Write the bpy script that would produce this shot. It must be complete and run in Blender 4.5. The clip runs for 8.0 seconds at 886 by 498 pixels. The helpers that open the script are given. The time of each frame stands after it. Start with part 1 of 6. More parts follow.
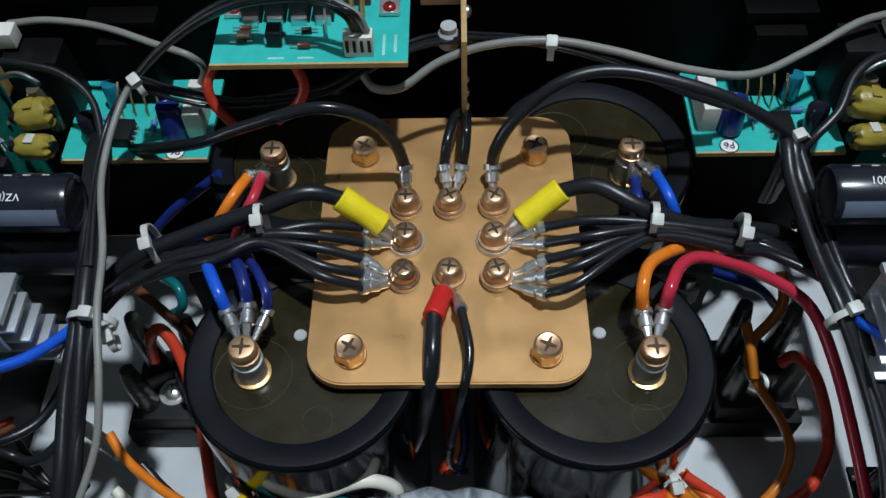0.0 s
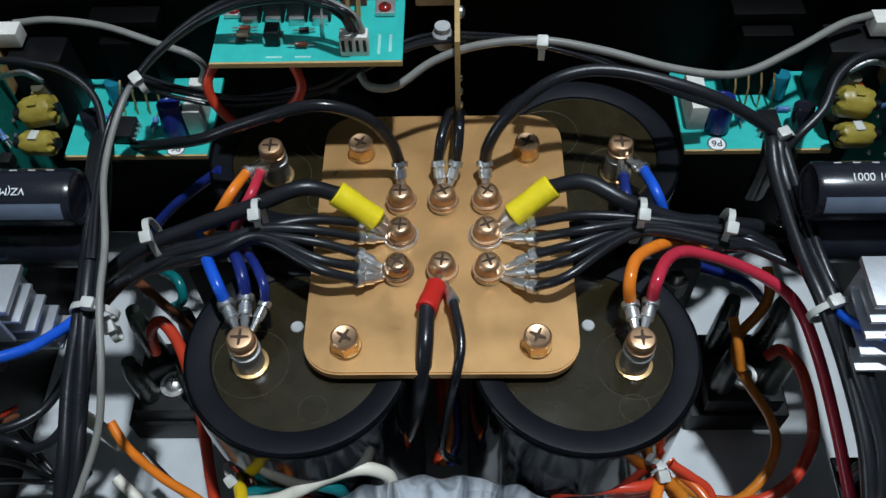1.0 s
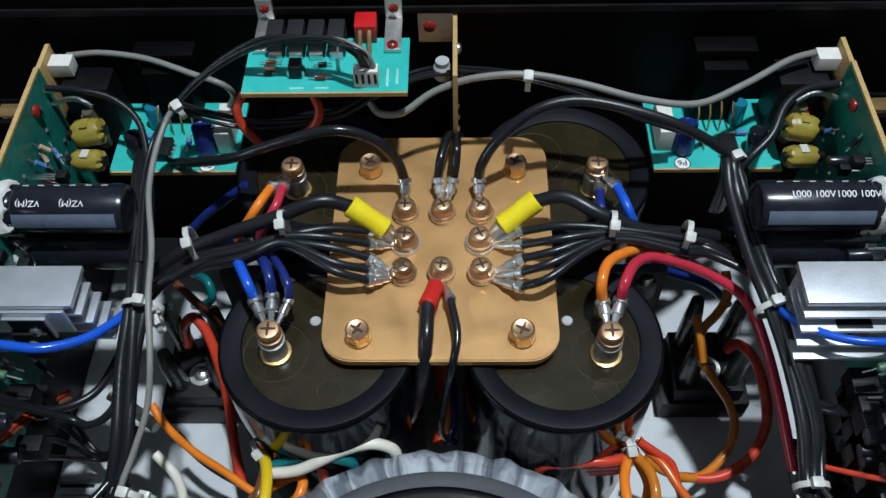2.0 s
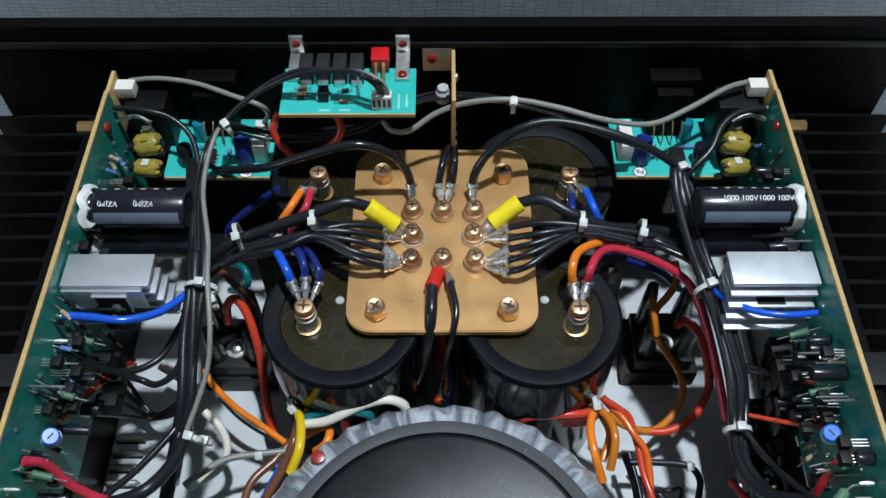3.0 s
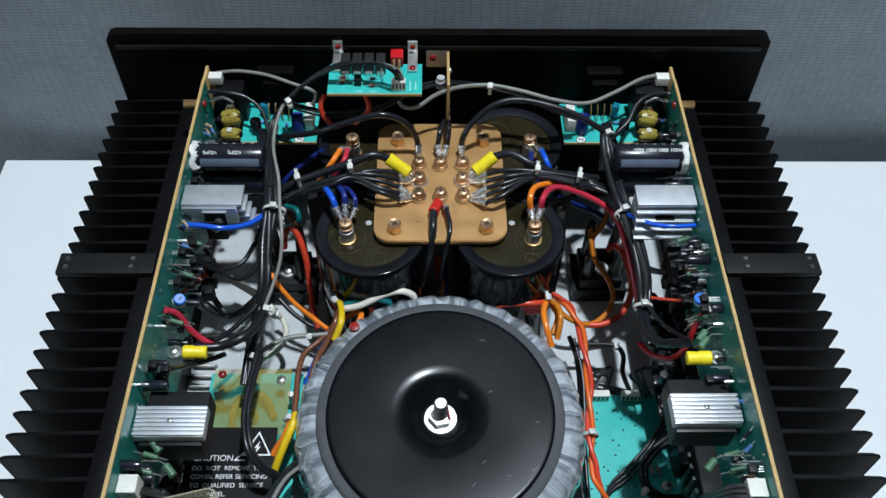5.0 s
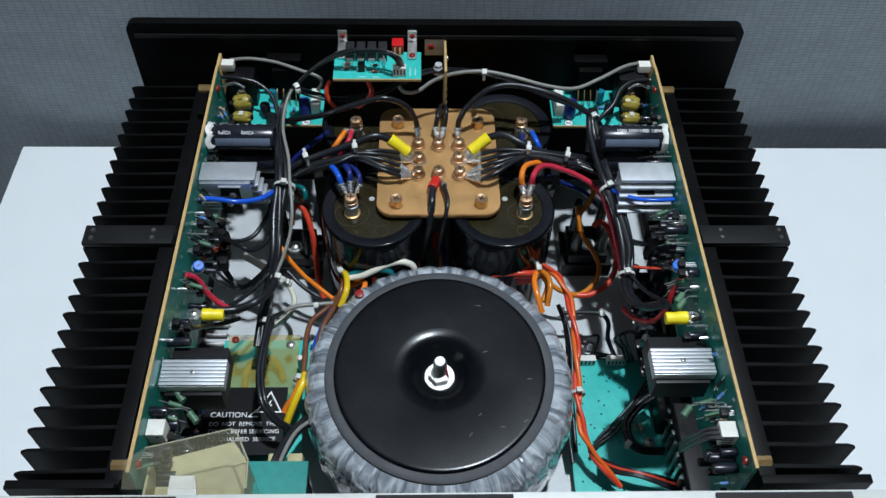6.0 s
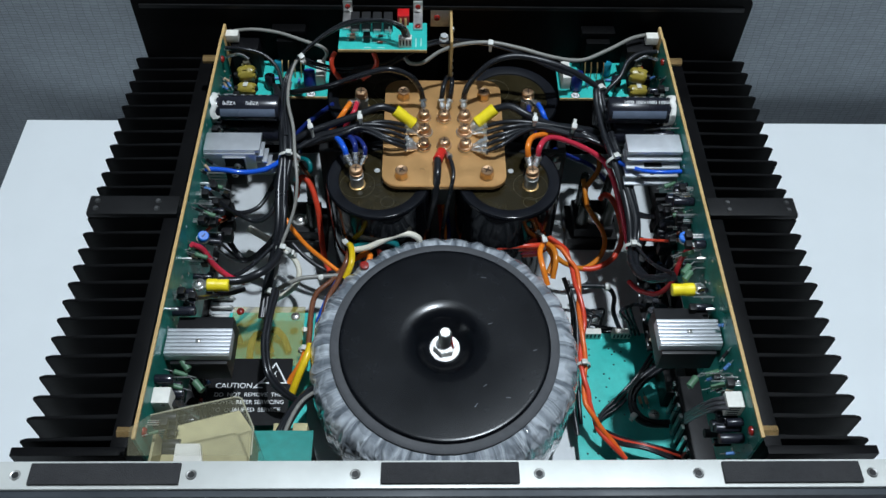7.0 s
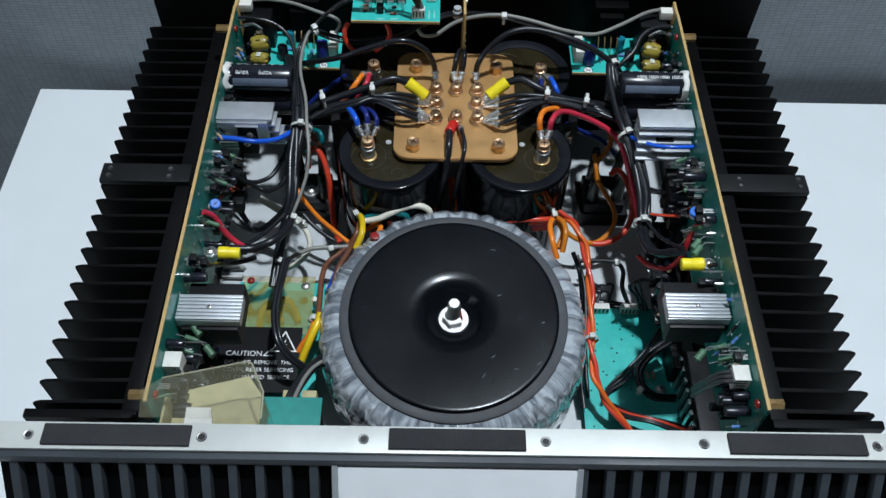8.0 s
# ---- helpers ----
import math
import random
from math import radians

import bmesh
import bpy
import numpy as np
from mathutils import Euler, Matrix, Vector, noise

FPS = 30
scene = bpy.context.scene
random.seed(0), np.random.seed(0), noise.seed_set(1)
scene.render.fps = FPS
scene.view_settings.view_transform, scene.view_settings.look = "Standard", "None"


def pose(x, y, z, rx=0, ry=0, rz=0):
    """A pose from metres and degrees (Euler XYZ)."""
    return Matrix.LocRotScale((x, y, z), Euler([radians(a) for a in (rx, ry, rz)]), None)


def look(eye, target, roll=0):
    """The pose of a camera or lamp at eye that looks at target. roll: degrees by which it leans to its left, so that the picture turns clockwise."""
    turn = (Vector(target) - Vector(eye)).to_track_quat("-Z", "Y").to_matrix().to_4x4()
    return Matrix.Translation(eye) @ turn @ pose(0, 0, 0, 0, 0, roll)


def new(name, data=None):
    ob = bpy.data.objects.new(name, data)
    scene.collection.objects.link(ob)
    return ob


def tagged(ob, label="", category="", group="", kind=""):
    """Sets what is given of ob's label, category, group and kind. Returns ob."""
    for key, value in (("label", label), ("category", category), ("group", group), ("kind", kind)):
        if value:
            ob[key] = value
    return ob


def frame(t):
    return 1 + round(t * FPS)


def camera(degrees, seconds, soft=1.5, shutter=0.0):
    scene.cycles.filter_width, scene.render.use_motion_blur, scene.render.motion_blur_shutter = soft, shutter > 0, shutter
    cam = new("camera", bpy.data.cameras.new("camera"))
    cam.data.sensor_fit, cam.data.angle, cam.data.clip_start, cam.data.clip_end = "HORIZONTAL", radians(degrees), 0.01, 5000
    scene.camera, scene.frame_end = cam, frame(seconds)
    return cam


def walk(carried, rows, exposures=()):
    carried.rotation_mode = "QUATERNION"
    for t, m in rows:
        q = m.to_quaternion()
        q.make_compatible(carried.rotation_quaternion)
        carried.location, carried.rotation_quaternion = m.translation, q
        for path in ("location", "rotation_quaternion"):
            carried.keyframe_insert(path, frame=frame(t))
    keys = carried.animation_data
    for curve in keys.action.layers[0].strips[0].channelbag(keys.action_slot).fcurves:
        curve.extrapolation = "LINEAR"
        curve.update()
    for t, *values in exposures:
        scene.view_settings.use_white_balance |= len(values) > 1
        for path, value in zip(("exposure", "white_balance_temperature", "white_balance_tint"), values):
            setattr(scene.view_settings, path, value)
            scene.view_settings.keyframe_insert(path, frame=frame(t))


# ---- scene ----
cam = camera(54.0, 8.0)
PATH = [
    (0.0, 0.0038, -0.0558, 0.3448, 34.66, -2.26, 2.09),
    (0.5, 0.0059, -0.0579, 0.3443, 34.46, -2.45, 2.36),
    (1.0, 0.0065, -0.0615, 0.3494, 34.72, -2.27, 2.26),
    (1.5, 0.0086, -0.0732, 0.3620, 35.26, -2.25, 2.46),
    (3.0, 0.0004, -0.1300, 0.4396, 35.25, -0.11, 0.00),
    (3.5, -0.0024, -0.1689, 0.4680, 36.45, 0.52, -0.77),
    (4.0, -0.0035, -0.2091, 0.4978, 36.94, 0.71, -1.00),
    (4.5, -0.0032, -0.2433, 0.5180, 37.44, 0.70, -0.84),
    (6.0, -0.0114, -0.3179, 0.5551, 38.28, 1.76, -2.29),
    (6.5, -0.0099, -0.3202, 0.5514, 37.91, 1.84, -2.27),
    (7.0, -0.0125, -0.3225, 0.5488, 37.18, 1.67, -1.95),
    (7.5, -0.0132, -0.3248, 0.5479, 36.70, 2.05, -1.90),
    (8.0, -0.0131, -0.3286, 0.5466, 35.95, 1.77, -1.01),
]
walk(cam, [(t, pose(x, y, z, 0, 0, rz) @ pose(0, 0, 0, rx, 0, 0) @ pose(0, 0, 0, 0, 0, ry)) for t, x, y, z, rx, ry, rz in PATH],
     exposures=((0.0, -0.33), (1.5, -0.2), (3.0, 0.0), (4.5, 0.02), (6.0, -0.05), (8.0, -0.14)))

# world, lamp and exposure
world = bpy.data.worlds.new("room_world")
scene.world = world
world.use_nodes = True
world.node_tree.nodes["Background"].inputs[0].default_value = (0.6, 0.75, 1.0, 1)
world.node_tree.nodes["Background"].inputs[1].default_value = 0.02
lamp_data = bpy.data.lights.new("ceiling_lamp_light", "AREA")
lamp_data.shape, lamp_data.size, lamp_data.energy, lamp_data.color = "DISK", 0.08, 41.0, (0.81, 0.91, 1.0)
lamp_light = new("ceiling_lamp_light", lamp_data)
LAMP = (0.26, 0.02, 2.0)
lamp_light.matrix_world = look(LAMP, (0, 0.03, 0))
sky_data = bpy.data.lights.new("window_daylight", "AREA")
sky_data.shape, sky_data.size, sky_data.size_y, sky_data.energy, sky_data.color = "RECTANGLE", 1.1, 1.1, 16.0, (0.8, 0.92, 1.0)
sky_light = new("window_daylight", sky_data)
sky_light.matrix_world = look((-2.49, -1.2, 0.95), (0, -1.2, 0.6))


# materials
def mat(name, rgb, rough=0.5, metal=0.0, var=0.18, scale=120.0, bump=0.0, bscale=400.0, coat=0.0, rvar=0.12, spec=0.5):
    m = bpy.data.materials.new(name)
    m.use_nodes = True
    nt = m.node_tree
    b = nt.nodes["Principled BSDF"]
    tc = nt.nodes.new("ShaderNodeTexCoord")
    n1 = nt.nodes.new("ShaderNodeTexNoise")
    n1.inputs["Scale"].default_value, n1.inputs["Detail"].default_value = scale, 6
    n2 = nt.nodes.new("ShaderNodeTexNoise")
    n2.inputs["Scale"].default_value, n2.inputs["Detail"].default_value = scale * 0.13, 3
    nt.links.new(tc.outputs["Object"], n1.inputs["Vector"])
    nt.links.new(tc.outputs["Object"], n2.inputs["Vector"])
    add = nt.nodes.new("ShaderNodeMath")
    add.operation = "MULTIPLY"
    nt.links.new(n1.outputs[0], add.inputs[0])
    nt.links.new(n2.outputs[0], add.inputs[1])
    mr = nt.nodes.new("ShaderNodeMapRange")
    mr.inputs["From Min"].default_value, mr.inputs["From Max"].default_value = 0.12, 0.4
    nt.links.new(add.outputs[0], mr.inputs["Value"])
    mix = nt.nodes.new("ShaderNodeMix")
    mix.data_type = "RGBA"
    mix.inputs[6].default_value = (*[c * (1 - var) for c in rgb], 1)
    mix.inputs[7].default_value = (*[min(1, c * (1 + var)) for c in rgb], 1)
    nt.links.new(mr.outputs[0], mix.inputs[0])
    nt.links.new(mix.outputs[2], b.inputs["Base Color"])
    rr = nt.nodes.new("ShaderNodeMapRange")
    rr.inputs["From Min"].default_value, rr.inputs["From Max"].default_value = 0.3, 0.7
    rr.inputs["To Min"].default_value, rr.inputs["To Max"].default_value = max(0.02, rough - rvar), min(1, rough + rvar)
    nt.links.new(n2.outputs[0], rr.inputs["Value"])
    nt.links.new(rr.outputs[0], b.inputs["Roughness"])
    b.inputs["Metallic"].default_value = metal
    b.inputs["Coat Weight"].default_value = coat
    b.inputs["Specular IOR Level"].default_value = spec
    if bump:
        n3 = nt.nodes.new("ShaderNodeTexNoise")
        n3.inputs["Scale"].default_value, n3.inputs["Detail"].default_value = bscale, 4
        nt.links.new(tc.outputs["Object"], n3.inputs["Vector"])
        bp = nt.nodes.new("ShaderNodeBump")
        bp.inputs["Strength"].default_value, bp.inputs["Distance"].default_value = bump, 0.001
        nt.links.new(n3.outputs[0], bp.inputs["Height"])
        nt.links.new(bp.outputs[0], b.inputs["Normal"])
    return m


def glass(name, rgb, rough=0.1, alpha=0.35):
    m = mat(name, rgb, rough, 0, 0.15, 60, 0.15, 90)
    m.node_tree.nodes["Principled BSDF"].inputs["Alpha"].default_value = alpha
    return m


def pvc(name, rgb, rough=0.28):
    return mat(name, rgb, rough, 0, 0.12, 150, 0.06, 500)


black_pvc = pvc("black_pvc", (0.012, 0.013, 0.016), 0.3)
charcoal_pvc = pvc("charcoal_pvc", (0.05, 0.05, 0.055))
grey_pvc = pvc("grey_pvc", (0.23, 0.225, 0.205), 0.4)
white_pvc = pvc("white_pvc", (0.75, 0.71, 0.6), 0.35)
blue_pvc = pvc("blue_pvc", (0.012, 0.10, 0.62))
navy_pvc = pvc("navy_pvc", (0.012, 0.025, 0.17))
red_pvc = pvc("red_pvc", (0.42, 0.02, 0.025))
rose_pvc = pvc("rose_pvc", (0.55, 0.03, 0.06))
scarlet_pvc = pvc("scarlet_pvc", (0.62, 0.055, 0.025))
vermilion_pvc = pvc("vermilion_pvc", (0.72, 0.13, 0.02))
orange_pvc = pvc("orange_pvc", (0.85, 0.22, 0.02))
amber_pvc = pvc("amber_pvc", (0.6, 0.19, 0.02))
yellow_pvc = pvc("yellow_pvc", (0.75, 0.5, 0.015))
brown_pvc = pvc("brown_pvc", (0.16, 0.06, 0.03))
teal_pvc = pvc("teal_pvc", (0.005, 0.15, 0.16))
yellow_sleeve = mat("yellow_vinyl", (0.95, 0.72, 0.02), 0.42, 0, 0.12, 200, 0.15, 300)
red_sleeve = mat("red_vinyl", (0.6, 0.02, 0.015), 0.42, 0, 0.12, 200, 0.15, 300)
tie_nylon = mat("tie_nylon", (0.56, 0.56, 0.52), 0.42, 0, 0.1, 200, 0.1, 400)
white_plastic = mat("white_plastic", (0.72, 0.7, 0.64), 0.5, 0, 0.1, 200)
glue_white = mat("glue_white", (0.75, 0.74, 0.7), 0.55, 0, 0.15, 200, 0.4, 250)
tin = mat("tinned_metal", (0.72, 0.72, 0.71), 0.3, 0.92, 0.2, 300, 0.15, 500)
steel = mat("plated_steel", (0.66, 0.65, 0.63), 0.42, 0.95, 0.2, 250, 0.1, 500)
brass_screw = mat("brass_screw", (0.62, 0.39, 0.23), 0.36, 0.9, 0.2, 260, 0.08, 600)
gold_bolt = mat("gold_bolt", (0.72, 0.46, 0.2), 0.33, 0.85, 0.2, 260, 0.08, 600)
plate_copper = mat("bus_plate_copper", (0.59, 0.33, 0.13), 0.38, 0.5, 0.03, 500, 0.015, 2500)
black_paint = mat("black_paint", (0.005, 0.005, 0.0055), 0.5, 0, 0.25, 150, 0.12, 900, spec=0.25)
black_anodised = mat("black_anodised", (0.003, 0.003, 0.0034), 0.45, 0, 0.25, 150, 0.08, 900, spec=0.11)
panel_black = mat("panel_black", (0.0018, 0.0018, 0.002), 0.6, 0, 0.25, 150, 0.1, 900, spec=0.08)
rear_paint = mat("rear_paint", (0.032, 0.039, 0.047), 0.5, 0, 0.15, 150, 0.1, 900)
bracket_screw = mat("blackened_screw", (0.12, 0.12, 0.12), 0.4, 0.7, 0.2, 200)
slot_dark = mat("slot_dark", (0.006, 0.006, 0.007), 0.6)
floor_paint = mat("chassis_grey_paint", (0.55, 0.57, 0.58), 0.45, 0, 0.08, 90, 0.05, 700)
# dark brown that paints the shade of the screw recesses
recess_shade_brown = mat("recess_shade_brown", (0.075, 0.045, 0.028), 0.5, 0.6)
rail_metal = mat("zinc_rail", (0.6, 0.61, 0.58), 0.45, 0.25, 0.08, 60, 0.06, 900)
foam = mat("black_foam", (0.022, 0.022, 0.024), 0.85, 0, 0.2, 300, 0.4, 1500)
label_white = mat("white_label_plate", (0.82, 0.83, 0.84), 0.4, 0, 0.04, 60)
cap_sleeve = mat("capacitor_sleeve", (0.004, 0.0045, 0.006), 0.14, 0, 0.3, 100, 0.008, 150, spec=0.18)
cap_top = mat("capacitor_top_bakelite", (0.022, 0.017, 0.007), 0.22, 0, 0.25, 150, 0.06, 400)
toroid_black = mat("toroid_disc_black", (0.0036, 0.0043, 0.006), 0.22, 0, 0.3, 200, 0.02, 900, rvar=0.03, spec=0.2)
scuff_grey = mat("scuff_grey", (0.12, 0.13, 0.15), 0.6)
rubber = mat("grey_rubber", (0.06, 0.062, 0.068), 0.7, 0, 0.15, 200, 0.2, 900)
board_green = mat("board_green", (0.012, 0.2, 0.16), 0.35, 0, 0.3, 300, 0.1, 900)
board_teal = mat("board_teal", (0.03, 0.47, 0.42), 0.4, 0, 0.1, 250, 0.06, 900)
board_edge = mat("board_edge_tan", (0.5, 0.33, 0.13), 0.6, 0, 0.15, 400)
alu = mat("aluminium", (0.68, 0.70, 0.73), 0.38, 0.75, 0.1, 120, 0.08, 900)
chip_black = mat("chip_black", (0.006, 0.006, 0.007), 0.45, 0, 0.2, 300, spec=0.3)
cap_black = mat("small_cap_black", (0.012, 0.013, 0.02), 0.25, 0, 0.2, 200)
cap_band = mat("capacitor_band", (0.13, 0.16, 0.22), 0.35, 0, 0.1, 200)
ink_white = mat("ink_white", (0.82, 0.82, 0.82), 0.6, 0, 0.05, 300)
ink_black = mat("ink_black", (0.01, 0.01, 0.01), 0.6)
ink_teal = mat("ink_pale_teal", (0.3, 0.62, 0.56), 0.6)
coil_yellow = mat("coil_tape_yellow", (0.31, 0.24, 0.04), 0.35, 0, 0.25, 150, 0.4, 250)
trim_blue = mat("trimmer_blue", (0.01, 0.15, 0.62), 0.4)
res_green = mat("resistor_green", (0.07, 0.16, 0.09), 0.5, 0, 0.2, 300)
res_blue = mat("resistor_blue", (0.08, 0.2, 0.45), 0.45, 0, 0.2, 300)
res_tan = mat("resistor_tan", (0.5, 0.36, 0.24), 0.5, 0, 0.2, 300)
foil_teal = mat("film_cap_teal", (0.02, 0.28, 0.4), 0.2, 0.4)
led_red = mat("red_plastic", (0.55, 0.01, 0.012), 0.35)
lacquer_red = mat("screw_lacquer_red", (0.28, 0.015, 0.01), 0.25)
boot_green = mat("dark_boot", (0.028, 0.035, 0.028), 0.3, 0, 0.35, 200, 0.3, 300)
amber_sheet = glass("amber_sheet", (0.5, 0.42, 0.1), 0.2, 0.3)
clear_sheet = glass("clear_sheet", (0.42, 0.4, 0.26), 0.05, 0.1)
# paler sheet colour for the highlights painted along the shield edges
edge_highlight_pale = glass("edge_highlight_pale", (0.6, 0.57, 0.42), 0.2, 0.5)
card_black = mat("label_card_black", (0.008, 0.008, 0.009), 0.55, spec=0.15)
beige = mat("beige_plastic", (0.4, 0.355, 0.19), 0.5)
teal_dark = mat("terminal_board_green", (0.008, 0.23, 0.2), 0.4, 0, 0.15, 200)
cap_ring = mat("moulded_bakelite_ring", (0.1, 0.09, 0.06), 0.35)
vent_grey = mat("vent_plug_grey", (0.45, 0.46, 0.46), 0.5)
cap_rim = mat("capacitor_rim", (0.006, 0.007, 0.010), 0.5, 0, 0.3, 100, 0.05, 300, spec=0.14)
diode_brown = mat("diode_brown", (0.12, 0.03, 0.015), 0.25)
ribbon_black = mat("ribbon_black", (0.01, 0.01, 0.012), 0.4, 0, 0.2, 150)
table_white = mat("table_white", (0.76, 0.79, 0.8), 0.35, 0, 0.02, 20, 0.02, 600)
room_paint = mat("room_paint", (0.3, 0.31, 0.33), 0.9, 0, 0.05, 5)
room_floor_mat = mat("room_floor_dark", (0.12, 0.12, 0.13), 0.7, 0, 0.1, 8)
copper_dark = mat("enamelled_copper", (0.3, 0.12, 0.04), 0.35, 0.5)


def weave(name, rgb):
    m = mat(name, rgb, 0.8, 0, 0.1, 30)
    nt = m.node_tree
    tc = next(n for n in nt.nodes if n.type == "TEX_COORD")
    br = nt.nodes.new("ShaderNodeTexBrick")
    br.inputs["Scale"].default_value = 1.0
    br.offset, br.squash = 0.0, 1.0
    br.inputs["Brick Width"].default_value, br.inputs["Row Height"].default_value = 0.0068, 0.0027
    br.inputs["Mortar Size"].default_value, br.inputs["Mortar Smooth"].default_value = 0.0004, 0.9
    br.inputs["Color1"].default_value, br.inputs["Color2"].default_value = (0.86, 0.86, 0.86, 1), (1, 1, 1, 1)
    br.inputs["Mortar"].default_value = (0.5, 0.5, 0.5, 1)
    mp = nt.nodes.new("ShaderNodeMapping")
    mp.inputs["Rotation"].default_value = (math.pi / 2, 0, 0)
    ns = nt.nodes.new("ShaderNodeTexNoise")
    ns.inputs["Scale"].default_value = 38
    ns.inputs["Detail"].default_value = 4
    mx = nt.nodes.new("ShaderNodeMix")
    mx.data_type = "VECTOR"
    mx.inputs[0].default_value = 0.006
    nt.links.new(tc.outputs["Object"], mp.inputs["Vector"])
    nt.links.new(tc.outputs["Object"], ns.inputs["Vector"])
    nt.links.new(mp.outputs[0], mx.inputs[4])
    nt.links.new(ns.outputs[1], mx.inputs[5])
    nt.links.new(mx.outputs[1], br.inputs["Vector"])
    b = nt.nodes["Principled BSDF"]
    old = b.inputs["Base Color"].links[0].from_socket
    mul = nt.nodes.new("ShaderNodeMix")
    mul.data_type, mul.blend_type = "RGBA", "MULTIPLY"
    mul.inputs[0].default_value = 0.85
    nt.links.new(old, mul.inputs[6])
    nt.links.new(br.outputs[0], mul.inputs[7])
    nt.links.new(mul.outputs[2], b.inputs["Base Color"])
    bp = nt.nodes.new("ShaderNodeBump")
    bp.inputs["Strength"].default_value, bp.inputs["Distance"].default_value = 0.4, 0.001
    nt.links.new(br.outputs[0], bp.inputs["Height"])
    nt.links.new(bp.outputs[0], b.inputs["Normal"])
    return m


wallpaper = weave("woven_wallpaper", (0.315, 0.35, 0.38))


# mesh helpers
def box(bm, lo, hi, bevel=0.0, m=None):
    m = m or Matrix()
    r = bmesh.ops.create_cube(bm, size=1.0)
    c = [(a + b) / 2 for a, b in zip(lo, hi)]
    s = [abs(b - a) for a, b in zip(lo, hi)]
    bmesh.ops.transform(bm, matrix=m @ Matrix.Translation(c) @ Matrix.Diagonal((*s, 1)), verts=r["verts"])
    if bevel:
        es = list({e for v in r["verts"] for e in v.link_edges})
        bmesh.ops.bevel(bm, geom=es, offset=bevel, segments=2, affect="EDGES", profile=0.7)
    return bm


def lathe(bm, profile, seg=32, m=None, wob=0.0, nw=0):
    """Turns (radius, height) pairs about z."""
    m = m or Matrix()
    rings = []
    for r, h in profile:
        if r < 1e-6:
            rings.append([bm.verts.new(m @ Vector((0, 0, h)))])
        else:
            ring = []
            for i in range(seg):
                a = 2 * math.pi * i / seg
                k = 1 + wob * (math.sin(nw * a) + 0.6 * math.sin(nw * 1.7 * a + 40 * h) + 0.5 * noise.noise(Vector((a * 7, h * 90, r * 60)))) if wob else 1
                ring.append(bm.verts.new(m @ Vector((r * k * math.cos(a), r * k * math.sin(a), h + (wob * 0.02 * math.sin(nw * a * 1.3) if wob else 0)))))
            rings.append(ring)
    for a, b in zip(rings, rings[1:]):
        n = max(len(a), len(b))
        for i in range(n):
            q = [a[i % len(a)], a[(i + 1) % len(a)], b[(i + 1) % len(b)], b[i % len(b)]]
            u = []
            for v in q:
                if v not in u:
                    u.append(v)
            if len(u) > 2:
                bm.faces.new(u)
    return bm


def spline(pts, n=6):
    p = [Vector(q) for q in pts]
    p = [p[0] * 2 - p[1]] + p + [p[-1] * 2 - p[-2]]
    out = []
    for i in range(1, len(p) - 2):
        for k in range(n):
            t = k / n
            a, b, c, d = p[i - 1:i + 3]
            out.append(0.5 * (2 * b + (c - a) * t + (2 * a - 5 * b + 4 * c - d) * t * t + (3 * b - a - 3 * c + d) * t ** 3))
    out.append(p[-2])
    return out


def tube(bm, line, r, seg=8, caps=True):
    rings, up = [], Vector((0.13, 0.2, 0.97))
    for i, q in enumerate(line):
        d = (line[min(i + 1, len(line) - 1)] - line[max(i - 1, 0)]).normalized()
        side = d.cross(up)
        if side.length < 1e-4:
            side = d.cross(Vector((1, 0, 0)))
        side.normalize()
        up = side.cross(d).normalized()
        rr = r[i] if isinstance(r, list) else r
        rings.append([bm.verts.new(q + (side * math.cos(2 * math.pi * k / seg) + up * math.sin(2 * math.pi * k / seg)) * rr) for k in range(seg)])
    for a, b in zip(rings, rings[1:]):
        for k in range(seg):
            bm.faces.new((a[k], a[(k + 1) % seg], b[(k + 1) % seg], b[k]))
    if caps:
        bm.faces.new(rings[0][::-1])
        bm.faces.new(rings[-1])
    return bm


def prism(bm, outline, z0, z1, bevel=0.0, m=None):
    """An upright prism on a plan outline."""
    m = m or Matrix()
    f = bm.faces.new([bm.verts.new(m @ Vector((x, y, z0))) for x, y in outline])
    g = bmesh.ops.extrude_face_region(bm, geom=[f])
    vs = [e for e in g["geom"] if isinstance(e, bmesh.types.BMVert)]
    bmesh.ops.translate(bm, verts=vs, vec=m.to_3x3() @ Vector((0, 0, z1 - z0)))
    if bevel:
        top = [e for e in g["geom"] if isinstance(e, bmesh.types.BMEdge)]
        bmesh.ops.bevel(bm, geom=top, offset=bevel, segments=2, affect="EDGES")
    return bm


def rounded(x0, x1, y0, y1, r, n=6):
    out = []
    for cx, cy, a0 in ((x1 - r, y1 - r, 0), (x0 + r, y1 - r, 90), (x0 + r, y0 + r, 180), (x1 - r, y0 + r, 270)):
        out += [(cx + r * math.cos(radians(a0 + 90 * k / n)), cy + r * math.sin(radians(a0 + 90 * k / n))) for k in range(n + 1)]
    return out


def mesh_of(bm, name, material, smooth=True):
    bmesh.ops.recalc_face_normals(bm, faces=bm.faces)
    me = bpy.data.meshes.new(name)
    bm.to_mesh(me)
    bm.free()
    me.materials.append(material)
    if smooth:
        me.shade_smooth()
        me.set_sharp_from_angle(angle=radians(38))
    return me


def thing(name, label, category, group="", at=(0, 0, 0)):
    ob = new(name)
    ob.empty_display_size = 0.01
    ob.location = at
    return tagged(ob, label, category, group)


